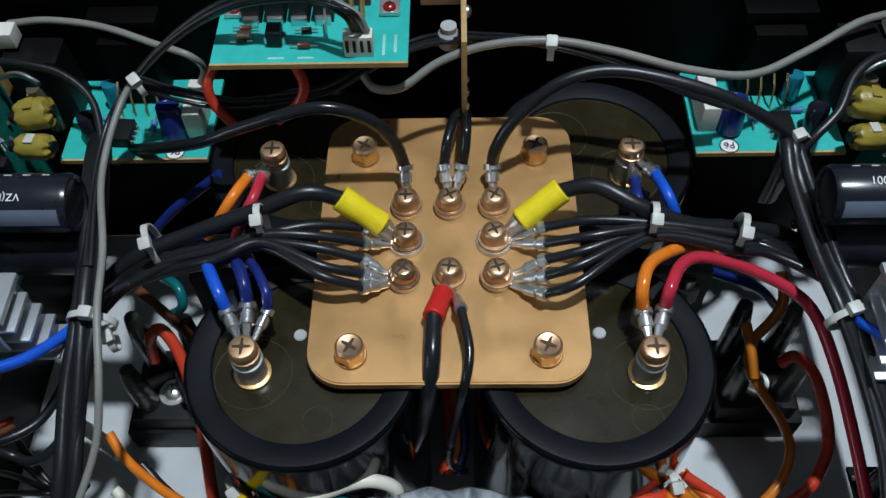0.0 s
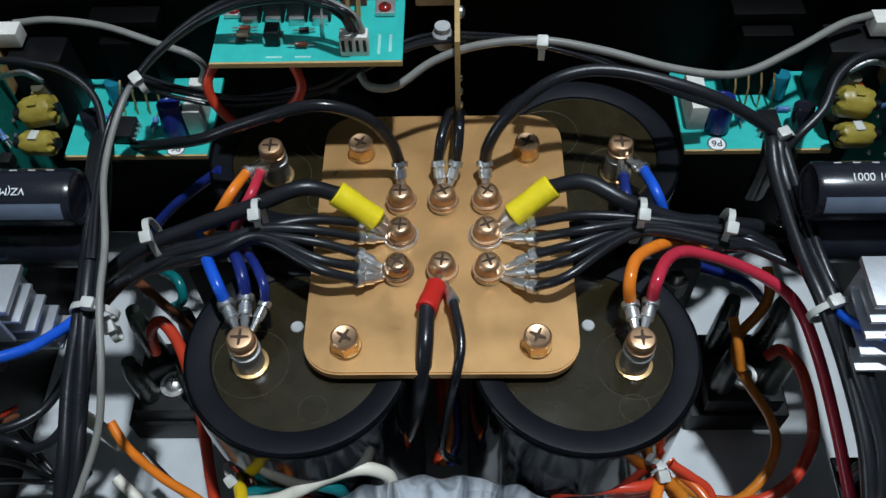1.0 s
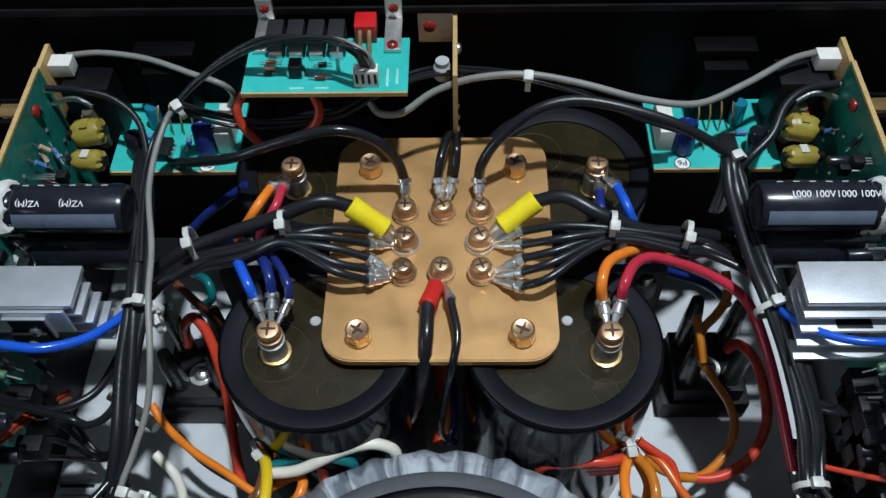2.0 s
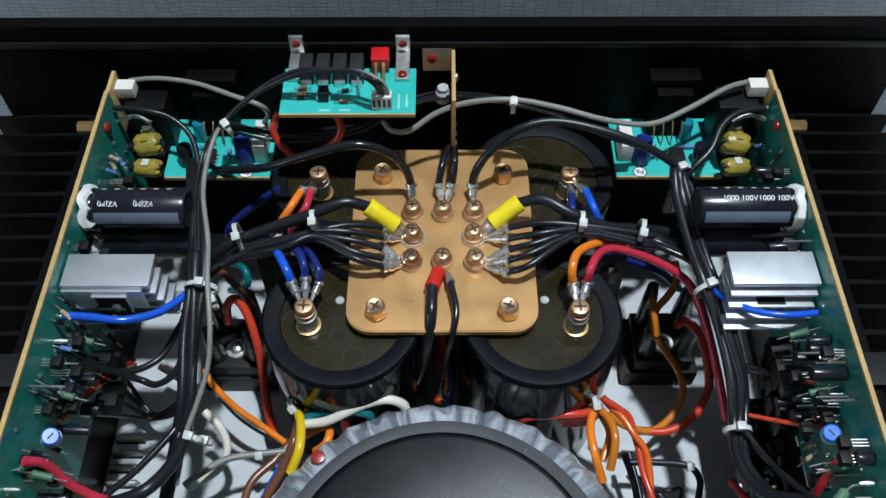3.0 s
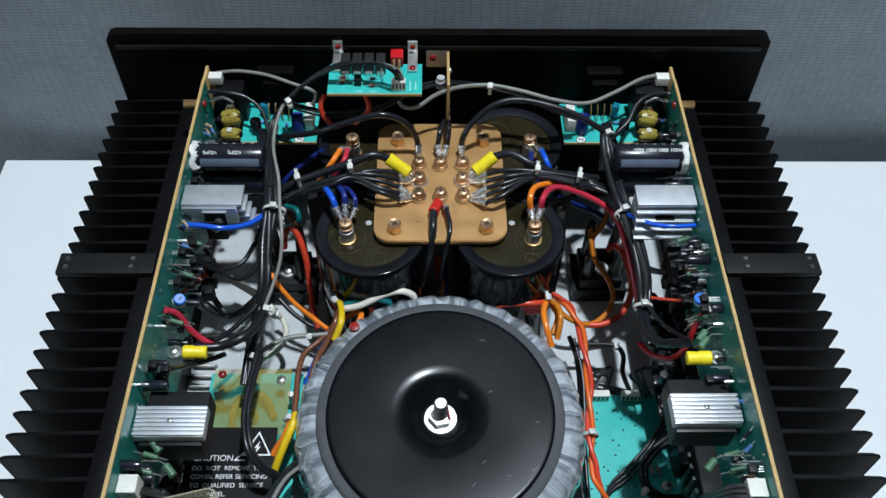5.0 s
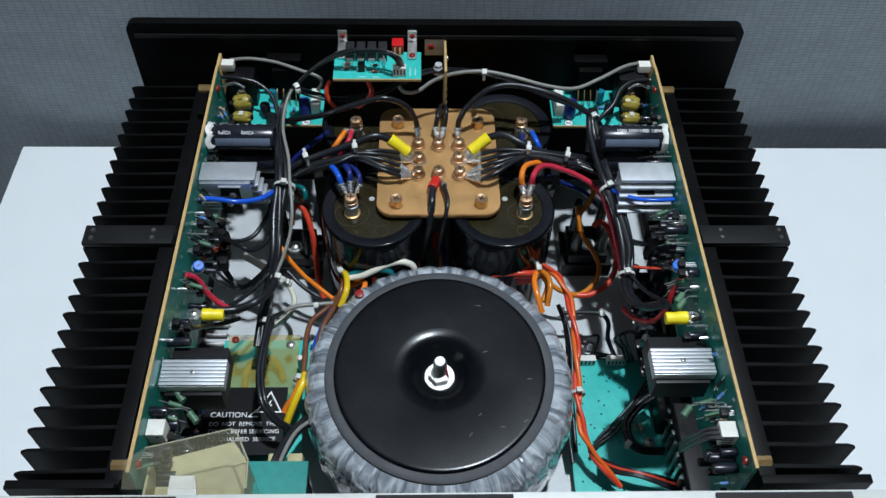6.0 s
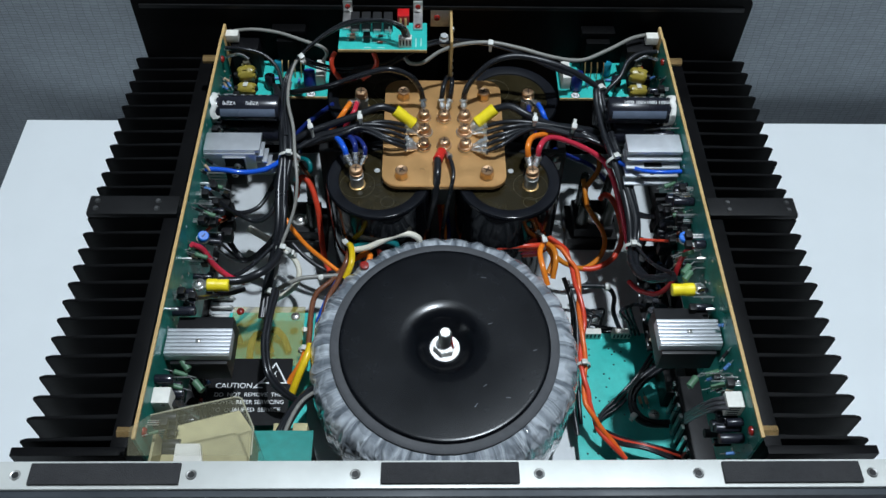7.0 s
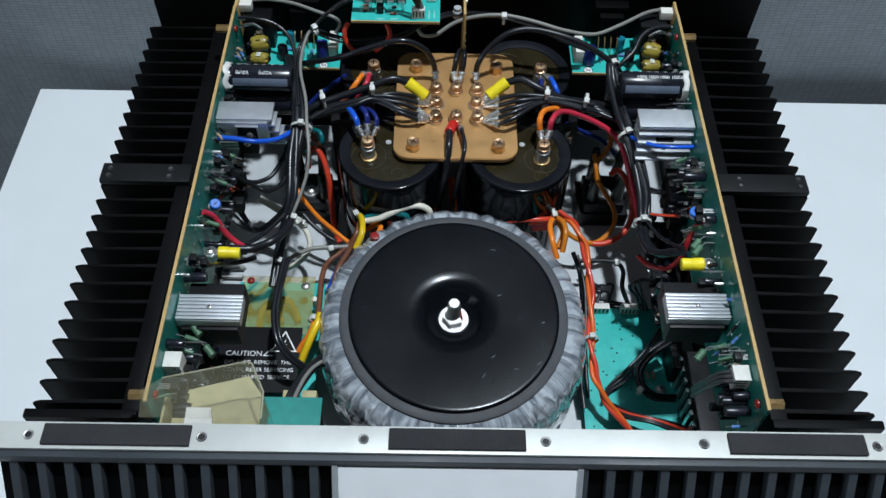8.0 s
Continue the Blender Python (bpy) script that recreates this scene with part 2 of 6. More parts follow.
def part(name, bm, material, parent, label="", smooth=True):
    ob = new(name, mesh_of(bm, name, material, smooth) if isinstance(bm, bmesh.types.BMesh) else bm)
    ob.parent = parent
    if parent.type == "EMPTY":
        ob.matrix_parent_inverse = Matrix.Translation(-Vector(parent.location))
    return tagged(ob, label)


def single(name, bm, material, label, category, group="", kind="", smooth=True):
    return tagged(new(name, mesh_of(bm, name, material, smooth)), label, category, group, kind)


def B():
    return bmesh.new()


def lettering(text, size, m, material, parent, align="LEFT", name="lettering"):
    cu = bpy.data.curves.new(name, "FONT")
    cu.body, cu.size, cu.align_x, cu.extrude = text, size, align, 0.00005
    cu.materials.append(material)
    ob = new(name, cu)
    ob.parent = parent
    if parent.type == "EMPTY":
        ob.matrix_parent_inverse = Matrix.Translation(-Vector(parent.location))
    ob.matrix_basis = m
    return ob


AXIS_X = Matrix.Rotation(math.pi / 2, 4, "Y")


def toward(p, d):
    """A pose at p whose z runs along d."""
    return Matrix.Translation(p) @ Vector(d).to_track_quat("Z", "Y").to_matrix().to_4x4()


# room
single("room_floor", box(B(), (-2.5, -2.5, -0.78), (2.5, 2.5, -0.74)), room_floor_mat, "dark plain room floor under the table", "floor", kind="structure")
single("ceiling", box(B(), (-2.5, -2.5, 2.08), (2.5, 2.5, 2.13)), room_paint, "plain painted ceiling", "ceiling", kind="structure")
single("wall_back", box(B(), (-2.5, 0.262, -0.74), (2.5, 0.32, 2.08)), wallpaper, "grey woven wallpaper on the wall behind the table", "wall", kind="structure")
wwb = box(B(), (-2.56, -2.5, -0.74), (-2.5, -1.8, 2.08))
box(wwb, (-2.56, -0.6, -0.74), (-2.5, 0.262, 2.08))
box(wwb, (-2.56, -1.8, -0.74), (-2.5, -0.6, 0.35))
box(wwb, (-2.56, -1.8, 1.55), (-2.5, -0.6, 2.08))
win = thing("window_1", "window with daylight in the side wall", "window", at=(-2.53, -1.2, 0.35))
for y0, y1, z0, z1 in ((-1.8, -1.75, 0.35, 1.55), (-0.65, -0.6, 0.35, 1.55), (-1.75, -0.65, 0.35, 0.4), (-1.75, -0.65, 1.5, 1.55)):
    part("window_frame", box(B(), (-2.55, y0, z0), (-2.5, y1, z1), 0.003), white_plastic, win)
tagged(win, kind="structure")
single("wall_west", wwb, room_paint, "plain grey painted wall", "wall", kind="structure")
single("wall_east", box(B(), (2.5, -2.5, -0.74), (2.56, 0.262, 2.08)), room_paint, "plain grey painted wall", "wall", kind="structure")
single("wall_front", box(B(), (-2.5, -2.56, -0.74), (2.5, -2.5, 2.08)), room_paint, "plain grey painted wall", "wall", kind="structure")
tbl = thing("table", "white laminate table top carrying the amplifier", "table", at=(0, -0.2, -0.74))
part("tabletop", box(B(), (-0.364, -0.62, -0.03), (0.75, 0.236, 0.0), 0.0015), table_white, tbl)
for tx in (-0.33, 0.71):
    for ty in (-0.58, 0.2):
        part("leg", box(B(), (tx - 0.025, ty - 0.025, -0.74), (tx + 0.025, ty + 0.025, -0.03), 0.002), table_white, tbl)
lampt = thing("ceiling_lamp", "small round ceiling lamp", "lamp", at=(LAMP[0], LAMP[1], 2.08))
part("housing", lathe(B(), [(0.0, 2.08), (0.065, 2.08), (0.065, 2.03), (0.055, 2.02), (0.0, 2.02)], 24, Matrix.Translation((LAMP[0], LAMP[1], 0))), white_plastic, lampt)

# chassis
amp = thing("amplifier_chassis", "opened black power amplifier chassis with finned sides, lid removed", "amplifier", at=(0, 0, 0.012))
part("bottom_plate", box(B(), (-0.172, -0.168, 0.014), (0.172, 0.178, 0.02), 0.0006), floor_paint, amp, "light grey painted steel bottom plate")
for fx in (-0.15, 0.15):
    for fy in (-0.13, 0.14):
        part("foot", lathe(B(), [(0, 0.0), (0.016, 0.0), (0.018, 0.004), (0.018, 0.014), (0, 0.014)], 24, Matrix.Translation((fx, fy, 0))), rubber, amp)
front = part("front_panel", prism(B(), rounded(-0.2162, 0.2162, 0.02, 0.1775, 0.007), 0.178, 0.1858, 0.0012, Matrix(((1, 0, 0, 0), (0, 0, 1, 0), (0, 1, 0, 0), (0, 0, 0, 1)))), panel_black, amp, "thick black front panel with rounded ends")
part("top_lip", box(B(), (-0.211, 0.1765, 0.166), (0.211, 0.1779, 0.169), 0.0004), black_paint, front)
for i in range(6):
    y0 = 0.0475 - i * 0.0078
    lv = part("louvre", tube(B(), [Vector((-0.168, y0, 0.0204)), Vector((-0.166, y0, 0.0212)), Vector((-0.152, y0, 0.0212)), Vector((-0.15, y0, 0.0204))], [0.0006, 0.0017, 0.0017, 0.0006], 8), steel, amp)
    part("louvre_slot", box(B(), (-0.1665, y0 - 0.0026, 0.0199), (-0.1515, y0 - 0.0014, 0.0203)), slot_dark, lv)

# rear panel and rail
rear = part("rear_panel", box(B(), (-0.222, -0.1655, 0.012), (0.222, -0.1635, 0.1575), 0.0008), panel_black, amp, "dark rear panel behind upright bars")
part("rail", box(B(), (-0.222, -0.1668, 0.1575), (0.222, -0.1532, 0.1595), 0.0004), rail_metal, amp, "silver zinc cover rail")
part("rail_web", box(B(), (-0.222, -0.1548, 0.14), (0.222, -0.1533, 0.1575), 0.0003), rail_metal, amp)
for a, b in ((-0.196, -0.1265), (-0.033, 0.032), (0.1285, 0.194)):
    part("foam_strip", box(B(), (a, -0.1652, 0.1597), (b, -0.1548, 0.1615), 0.0006), foam, amp, "black foam pad strip")
for hx in (-0.203, -0.1215, -0.045, 0.0415, 0.117, 0.2):
    hole = part("screw_hole", lathe(B(), [(0.0016, 0.1598), (0.0022, 0.1601), (0.0026, 0.1597)], 20, Matrix.Translation((hx, -0.16, 0))), steel, amp)
    part("hole_bore", lathe(B(), [(0.0, 0.1598), (0.0017, 0.1598)], 20, Matrix.Translation((hx, -0.16, 0))), slot_dark, hole)
part("rear_band", box(B(), (-0.222, -0.17, 0.1505), (0.222, -0.1657, 0.1573), 0.0008), rear_paint, amp, "dark grey rear trim band")
# sloping grille below the band
GRILLE = Matrix.Translation((0, -0.168, 0.1508)) @ Matrix.Rotation(radians(-36), 4, "X")
# black sheet added for the darkness inside the open vents
part("grille_slot_shade", box(B(), (-0.22, 0.0045, -0.06), (0.22, 0.0058, 0.0), 0.0, GRILLE), panel_black, amp, "added black sheet standing in for the shade inside the grille slots")
bar_me = mesh_of(box(B(), (-0.0021, -0.0018, -0.06), (0.0021, 0.0044, 0.0), 0.0004, GRILLE), "rear_bar", rear_paint)
for sx in [-0.2105 + 0.0129 * i for i in range(12)] + [0.0605 + 0.0129 * i for i in range(13)]:
    s = part("rear_bar", bar_me, None, amp)
    s.location = (sx, 0, 0)
plate = part("label_plate", box(B(), (-0.057, -0.0022, -0.06), (0.057, 0.0044, -0.0016), 0.0004, GRILLE), label_white, amp, "blank white rear label plate")
for px in (-0.0585, 0.0585):
    part("label_edge", box(B(), (px - 0.0014, -0.0035, -0.06), (px + 0.0014, 0.0044, -0.0002), 0.0005, GRILLE), alu, amp)

# side heat sinks with fins
fin_me = {}
for s in (-1, 1):
    hs = single("heat_sink", box(B(), (s * 0.168, -0.13, 0.014), (s * 0.177, 0.1775, 0.122), 0.0008), black_anodised, "black anodised finned heat sink on the amplifier side", "heat sink", "side heat sinks")
    fin = B()
    prof = [(0.176, 0.0), (0.2215, -0.0004), (0.2245, -0.0012), (0.2245, 0.0004), (0.2215, 0.0014), (0.176, 0.0026)]
    prism(fin, [(s * x, y) for x, y in prof], 0.014, 0.1215, 0.0003)
    fin_me[s] = mesh_of(fin, "fin", black_anodised)
    for i in range(25):
        f = part("fin", fin_me[s], None, hs)
        f.location = (0, -0.125 + i * 0.01255, 0)
    br = part("bracket", box(B(), (s * 0.168, 0.025, 0.1222), (s * 0.2245, 0.04, 0.1262), 0.0012), black_paint, hs, "black joining bracket with screws")
    for bx in (0.181, 0.219):
        for by in (0.0295, 0.0355):
            part("screw", lathe(B(), [(0, 0.1276), (0.0012, 0.1274), (0.0018, 0.1262)], 12, Matrix.Translation((s * bx, by, 0))), bracket_screw, br)
    part("end_block", box(B(), (s * 0.168, -0.1345, 0.014), (s * 0.227, -0.1295, 0.1235), 0.001), black_anodised, hs)

# reservoir capacitors
# flat cross laid on a screw head; its dark colour imitates a shaded recess
def cross_slot(bm, m, r, depth=0.0004):
    w = r * 0.2
    prism(bm, [(-r, -w * 0.6), (-w, -w), (-w * 0.6, -r), (w * 0.6, -r), (w, -w), (r, -w * 0.6), (r, w * 0.6), (w, w), (w * 0.6, r), (-w * 0.6, r), (-w, w), (-r, w * 0.6)], -0.0001, 0.00012, 0, m)
    return bm


def screw_parts(parent, m, r, h, material, hexed=False, washer=0.0):
    """A cross-slot screw head standing on m, as parts of parent."""
    if hexed:
        bm = B()
        prism(bm, [(r * 1.02 * math.cos(math.pi * k / 3), r * 1.02 * math.sin(math.pi * k / 3)) for k in range(6)], 0.0012, h * 0.78, 0.0003, m)
        part("hex", bm, material, parent)
        head = part("head", lathe(B(), [(0.0, h - 0.0006), (r * 0.45, h - 0.0003), (r * 0.78, h), (r * 0.93, h - 0.0006), (r * 0.93, h * 0.75)], 24, m), brass_screw, parent)
    else:
        head = part("head", lathe(B(), [(0.0, h), (r * 0.5, h * 0.995), (r * 0.74, h * 0.95), (r * 0.9, h * 0.82), (r, h * 0.58), (r, h * 0.3), (r * 0.94, h * 0.27), (r * 1.06, h * 0.22), (r * 1.06, 0.0008)], 28, m), material, parent)
    part("cross_recess", cross_slot(B(), m @ Matrix.Translation((0, 0, h)), r * 0.56), recess_shade_brown, head)
    part("washer", lathe(B(), [(0.0, 0.0011), (r * 1.2 + washer, 0.0011), (r * 1.25 + washer, 0.0006), (r * 1.2 + washer, 0.0)], 28, m), material, parent)


CAP_R, CAP_Z = 0.035, 0.1178
for cx, cy, tx, ty in ((-0.0432, 0.0632, -0.0573, 0.0586), (0.0428, 0.0632, 0.0571, 0.0578), (-0.0478, 0.1405, -0.0572, 0.1311), (0.048, 0.1405, 0.0593, 0.1314)):
    cap = thing("reservoir_capacitor", "large black sleeved electrolytic capacitor with screw terminals", "capacitor", "four reservoir capacitors", (cx, cy, 0.02))
    M = Matrix.Translation((cx, cy, 0))
    part("sleeve", lathe(B(), [(0.0, 0.02), (CAP_R - 0.001, 0.02), (CAP_R, 0.022), (CAP_R, 0.05), (CAP_R, CAP_Z - 0.003), (CAP_R - 0.0001, CAP_Z - 0.0014), (CAP_R - 0.0003, CAP_Z - 0.0007), (CAP_R - 0.0008, CAP_Z - 0.0002), (CAP_R - 0.0014, CAP_Z)], 80, M), cap_sleeve, cap)
    part("rim", lathe(B(), [(CAP_R - 0.0014, CAP_Z), (CAP_R - 0.0022, CAP_Z + 0.0001), (0.0274, CAP_Z - 0.0005), (0.0268, CAP_Z - 0.0008), (0.0265, CAP_Z - 0.0017)], 80, M), cap_rim, cap, "black crimped sleeve rim")
    top = part("top_disc", lathe(B(), [(0.0, CAP_Z - 0.0016), (0.0270, CAP_Z - 0.0016)], 48, M), cap_top, cap, "brown bakelite capacitor top")
    for qx, qy in ((tx, ty), (2 * cx - tx, cy - (ty - cy))):
        part("moulded_ring", lathe(B(), [(0.0112, CAP_Z - 0.00161), (0.01135, CAP_Z - 0.0013), (0.0115, CAP_Z - 0.00161)], 48, Matrix.Translation((qx, qy, 0))), cap_ring, top)
    part("polarity_mark", lathe(B(), [(0.0042, CAP_Z - 0.00161), (0.00435, CAP_Z - 0.0013), (0.0045, CAP_Z - 0.00161)], 36, Matrix.Translation((cx + (0.006 if cx < 0 else 0.013), cy - 0.0195, 0))), cap_ring, top)
    if cy < 0.1:
        part("vent_plug", lathe(B(), [(0, CAP_Z - 0.0012), (0.0017, CAP_Z - 0.0012), (0.002, CAP_Z - 0.0016)], 20, Matrix.Translation((cx * 1.0 + (0.002 if cx > 0 else -0.0015), cy + 0.008, 0))), vent_grey, top)
    T = Matrix.Translation((tx, ty, 0))
    part("terminal_collar", lathe(B(), [(0.0040, CAP_Z - 0.0016), (0.0054, CAP_Z - 0.0015), (0.0055, CAP_Z - 0.0008), (0.0044, CAP_Z - 0.0006)], 28, T), gold_bolt, cap)
    part("terminal_post", lathe(B(), [(0.0043, CAP_Z - 0.0015), (0.0043, 0.1235), (0.0040, 0.124), (0.0046, 0.1243), (0.0046, 0.1255), (0.0041, 0.1258), (0.0041, 0.1275), (0, 0.1275)], 28, T), steel, cap, "turned metal terminal post")
    bolt = part("terminal_screw", lathe(B(), [(0, 0.1328), (0.0022, 0.1328), (0.0035, 0.1325), (0.0041, 0.1317), (0.0041, 0.1296), (0.0038, 0.1292), (0.0044, 0.1289), (0.0044, 0.1280), (0.0038, 0.1276)], 28, T), brass_screw, cap, "bronze cross-head terminal screw")
    part("cross_recess", cross_slot(B(), Matrix.Translation((tx, ty, 0.1328)), 0.0026), recess_shade_brown, bolt)

# bus plate and its screws
single("bus_plate", prism(B(), rounded(-0.041, 0.041, 0.0518, 0.1535, 0.011, 8), 0.1195, 0.1225, 0.0005), plate_copper, "copper coloured bus plate with rounded corners over the capacitors", "bus plate")
for bx, by in ((-0.028, 0.0607), (0.028, 0.0607), (-0.0278, 0.1355), (0.0285, 0.1352)):
    hb = thing("hex_bolt", "gold plated hex bolt with cross recess on the bus plate", "bolt", "bus plate corner bolts", (bx, by, 0.1225))
    screw_parts(hb, Matrix.Translation((bx, by, 0.1225)) @ Matrix.Rotation(0.3 + bx * 30, 4, "Z"), 0.0044, 0.0068, gold_bolt, True, -0.0009)
    part("shank", lathe(B(), [(0.0035, 0.1165), (0.0035, 0.1195)], 16, Matrix.Translation((bx, by, 0))), steel, hb)
for k, (sx, sy) in enumerate(((-0.0135, 0.1137), (0.0003, 0.1137), (0.0145, 0.1137), (-0.0132, 0.1001), (0.0141, 0.1001), (-0.0136, 0.0864), (0.0002, 0.0867), (0.0145, 0.0864))):
    ps = thing("pan_screw", "bronze pan head screw clamping ring terminals on the bus plate", "screw", "bus plate terminal screws", (sx, sy, 0.1225))
    screw_parts(ps, Matrix.Translation((sx, sy, 0.1242)) @ Matrix.Rotation(0.5 * k, 4, "Z"), 0.0041, 0.0058, brass_screw)
    part("ring_terminal", lathe(B(), [(0.002, 0.1242), (0.0056 if k in (3, 4) else 0.0048, 0.1242), (0.0057 if k in (3, 4) else 0.0049, 0.1226)], 28, Matrix.Translation((sx, sy, 0))), tin, ps, "tinned ring terminal")


# wires
def wire(name, label, material, r, pts, target=None, style="plain"):
    group = {"ground_wire": "fan of ground wires", "capacitor_lead": "capacitor leads", "transformer_lead": "transformer leads"}.get(name, "")
    th = thing(name, label, "wire" if r < 0.002 else "cable", group, pts[0])
    part("insulation", tube(B(), spline(pts, 7), r, 10), material, th)
    if not target:
        return th
    e, t = Vector(pts[-1]), Vector(target)
    d = (t - e)
    flat = Vector((d.x, d.y, 0)).normalized()
    stop = t - flat * 0.0047
    if style == "plain":
        ks = (-0.06, -0.05, 0.14, 0.15, 0.22, 0.23, 0.55, 0.57)
        rs = (1.1, 1.42, 1.42, 0.8, 0.8, 1.12, 1.12, 0.8)
        part("crimp", tube(B(), [e.lerp(stop, k) for k in ks], [r * q for q in rs], 14), tin, th, "tinned crimp barrel")
        b = e.lerp(stop, 0.56)
        part("lug_neck", tube(B(), [b, e.lerp(stop, 0.8), stop + flat * 0.0012], [r * 0.8, r * 0.62, r * 0.6], 8), tin, th)
    else:
        sl = yellow_sleeve if style == "yellow" else red_sleeve
        n = 0.015 if style == "yellow" else 0.0105
        dirn = d.normalized()
        a, b = e - dirn * 0.001, e + dirn * min(n, d.length - 0.0065)
        k = 0.0042 if style == "yellow" else 0.0033
        part("sleeve", tube(B(), [a, a + dirn * 0.0004, a.lerp(b, 0.4), a.lerp(b, 0.5), b - dirn * 0.0005, b], [k * 0.9, k, k * 0.98, k * 0.93, k * 0.97, k * 0.85], 18), sl, th, style + " vinyl sleeve")
        part("lug_neck", tube(B(), [b, stop + flat * 0.001], [k * 0.75, k * 0.5], 10), tin, th)
    return th


wire("power_cable", "black insulated power cable with a crimped terminal", black_pvc, 0.002, [(-0.127, 0.1589, 0.1), (-0.1105, 0.1441, 0.118), (-0.0798, 0.127, 0.14), (-0.0614, 0.1247, 0.15), (-0.0385, 0.1244, 0.158), (-0.0237, 0.1251, 0.152), (-0.0165, 0.1258, 0.14), (-0.0141, 0.1255, 0.1295)], (-0.0135, 0.1137, 0.1235), "plain")
wire("power_cable", "black insulated power cable with a crimped terminal", black_pvc, 0.0017, [(-0.0062, 0.1743, 0.09), (0.0035, 0.1659, 0.11), (0.0025, 0.1425, 0.135), (-0.0002, 0.1297, 0.137), (-0.0014, 0.1255, 0.1295)], (0.0003, 0.1137, 0.1235), "plain")
wire("power_cable", "black insulated power cable with a crimped terminal", black_pvc, 0.0017, [(0.012, 0.172, 0.09), (0.0057, 0.1676, 0.11), (0.0059, 0.1373, 0.138), (0.0055, 0.1277, 0.137), (0.0045, 0.1255, 0.1295)], (0.0003, 0.1137, 0.1235), "plain")
wire("power_cable", "black insulated power cable with a crimped terminal", black_pvc, 0.002, [(0.1226, 0.1374, 0.11), (0.1114, 0.1274, 0.135), (0.0929, 0.1284, 0.15), (0.0738, 0.1311, 0.158), (0.0503, 0.1361, 0.16), (0.0336, 0.1341, 0.157), (0.0207, 0.1289, 0.147), (0.0152, 0.1257, 0.138), (0.014, 0.1255, 0.1295)], (0.0147, 0.1137, 0.1235), "plain")
wire("power_cable", "thick black cable ending in a yellow sleeved lug", black_pvc, 0.0026, [(-0.1085, 0.0884, 0.118), (-0.0952, 0.0939, 0.126), (-0.0784, 0.0993, 0.13), (-0.0585, 0.103, 0.136), (-0.0431, 0.1069, 0.14), (-0.0322, 0.1073, 0.136)], (-0.0132, 0.1001, 0.1235), "yellow")
wire("power_cable", "thick black cable ending in a yellow sleeved lug", black_pvc, 0.0026, [(0.1211, 0.0941, 0.112), (0.1064, 0.1032, 0.12), (0.088, 0.1022, 0.126), (0.0729, 0.1, 0.131), (0.0568, 0.1019, 0.138), (0.0446, 0.1082, 0.14), (0.034, 0.1094, 0.136)], (0.0141, 0.1001, 0.1235), "yellow")
wire("ground_wire", "black wire with a crimped ring terminal on the bus plate", black_pvc, 0.00155, [(-0.1135, 0.0671, 0.112), (-0.1056, 0.0798, 0.1178), (-0.0884, 0.0909, 0.127), (-0.0696, 0.0926, 0.1325), (-0.056, 0.0945, 0.1351), (-0.0413, 0.0985, 0.1346), (-0.0259, 0.1018, 0.1285)], (-0.0132, 0.1001, 0.1235), "plain")
wire("ground_wire", "black wire with a crimped ring terminal on the bus plate", black_pvc, 0.00155, [(-0.1125, 0.0631, 0.114), (-0.1048, 0.078, 0.1212), (-0.0881, 0.0888, 0.1277), (-0.0692, 0.0906, 0.1335), (-0.0558, 0.0938, 0.1362), (-0.0409, 0.0944, 0.1353), (-0.0258, 0.0961, 0.1285)], (-0.0132, 0.1001, 0.1235), "plain")
wire("ground_wire", "black wire with a crimped ring terminal on the bus plate", black_pvc, 0.00155, [(-0.1115, 0.0592, 0.116), (-0.104, 0.0778, 0.1219), (-0.0878, 0.088, 0.1274), (-0.0685, 0.0911, 0.1322), (-0.0559, 0.0923, 0.135), (-0.0389, 0.0906, 0.1342), (-0.0256, 0.0901, 0.1285)], (-0.0136, 0.0864, 0.1235), "plain")
wire("ground_wire", "black wire with a crimped ring terminal on the bus plate", black_pvc, 0.00155, [(-0.1105, 0.0554, 0.118), (-0.1039, 0.0774, 0.1244), (-0.0882, 0.0873, 0.1257), (-0.0678, 0.0868, 0.1346), (-0.0552, 0.0913, 0.1362), (-0.0371, 0.0841, 0.1344), (-0.0254, 0.0849, 0.1285)], (-0.0136, 0.0864, 0.1235), "plain")
wire("ground_wire", "black wire with a crimped ring terminal on the bus plate", black_pvc, 0.00155, [(-0.1095, 0.0516, 0.12), (-0.1028, 0.0763, 0.1271), (-0.0888, 0.0888, 0.123), (-0.0682, 0.0872, 0.132), (-0.0552, 0.0913, 0.1342), (-0.0368, 0.0802, 0.1352), (-0.0253, 0.0802, 0.1285)], (-0.0136, 0.0864, 0.1235), "plain")
wire("ground_wire", "black wire with a crimped ring terminal on the bus plate", black_pvc, 0.00155, [(0.1285, 0.0691, 0.108), (0.1189, 0.0882, 0.1149), (0.0984, 0.0953, 0.1273), (0.0876, 0.0964, 0.1306), (0.0609, 0.0982, 0.1345), (0.0426, 0.0999, 0.1339), (0.0293, 0.1014, 0.1285)], (0.0141, 0.1001, 0.1235), "plain")
wire("ground_wire", "black wire with a crimped ring terminal on the bus plate", black_pvc, 0.00155, [(0.1274, 0.0658, 0.11), (0.1189, 0.0867, 0.1169), (0.0984, 0.0941, 0.1275), (0.0878, 0.0963, 0.1291), (0.0609, 0.0962, 0.1345), (0.0413, 0.0929, 0.1354), (0.029, 0.0953, 0.1285)], (0.0141, 0.1001, 0.1235), "plain")
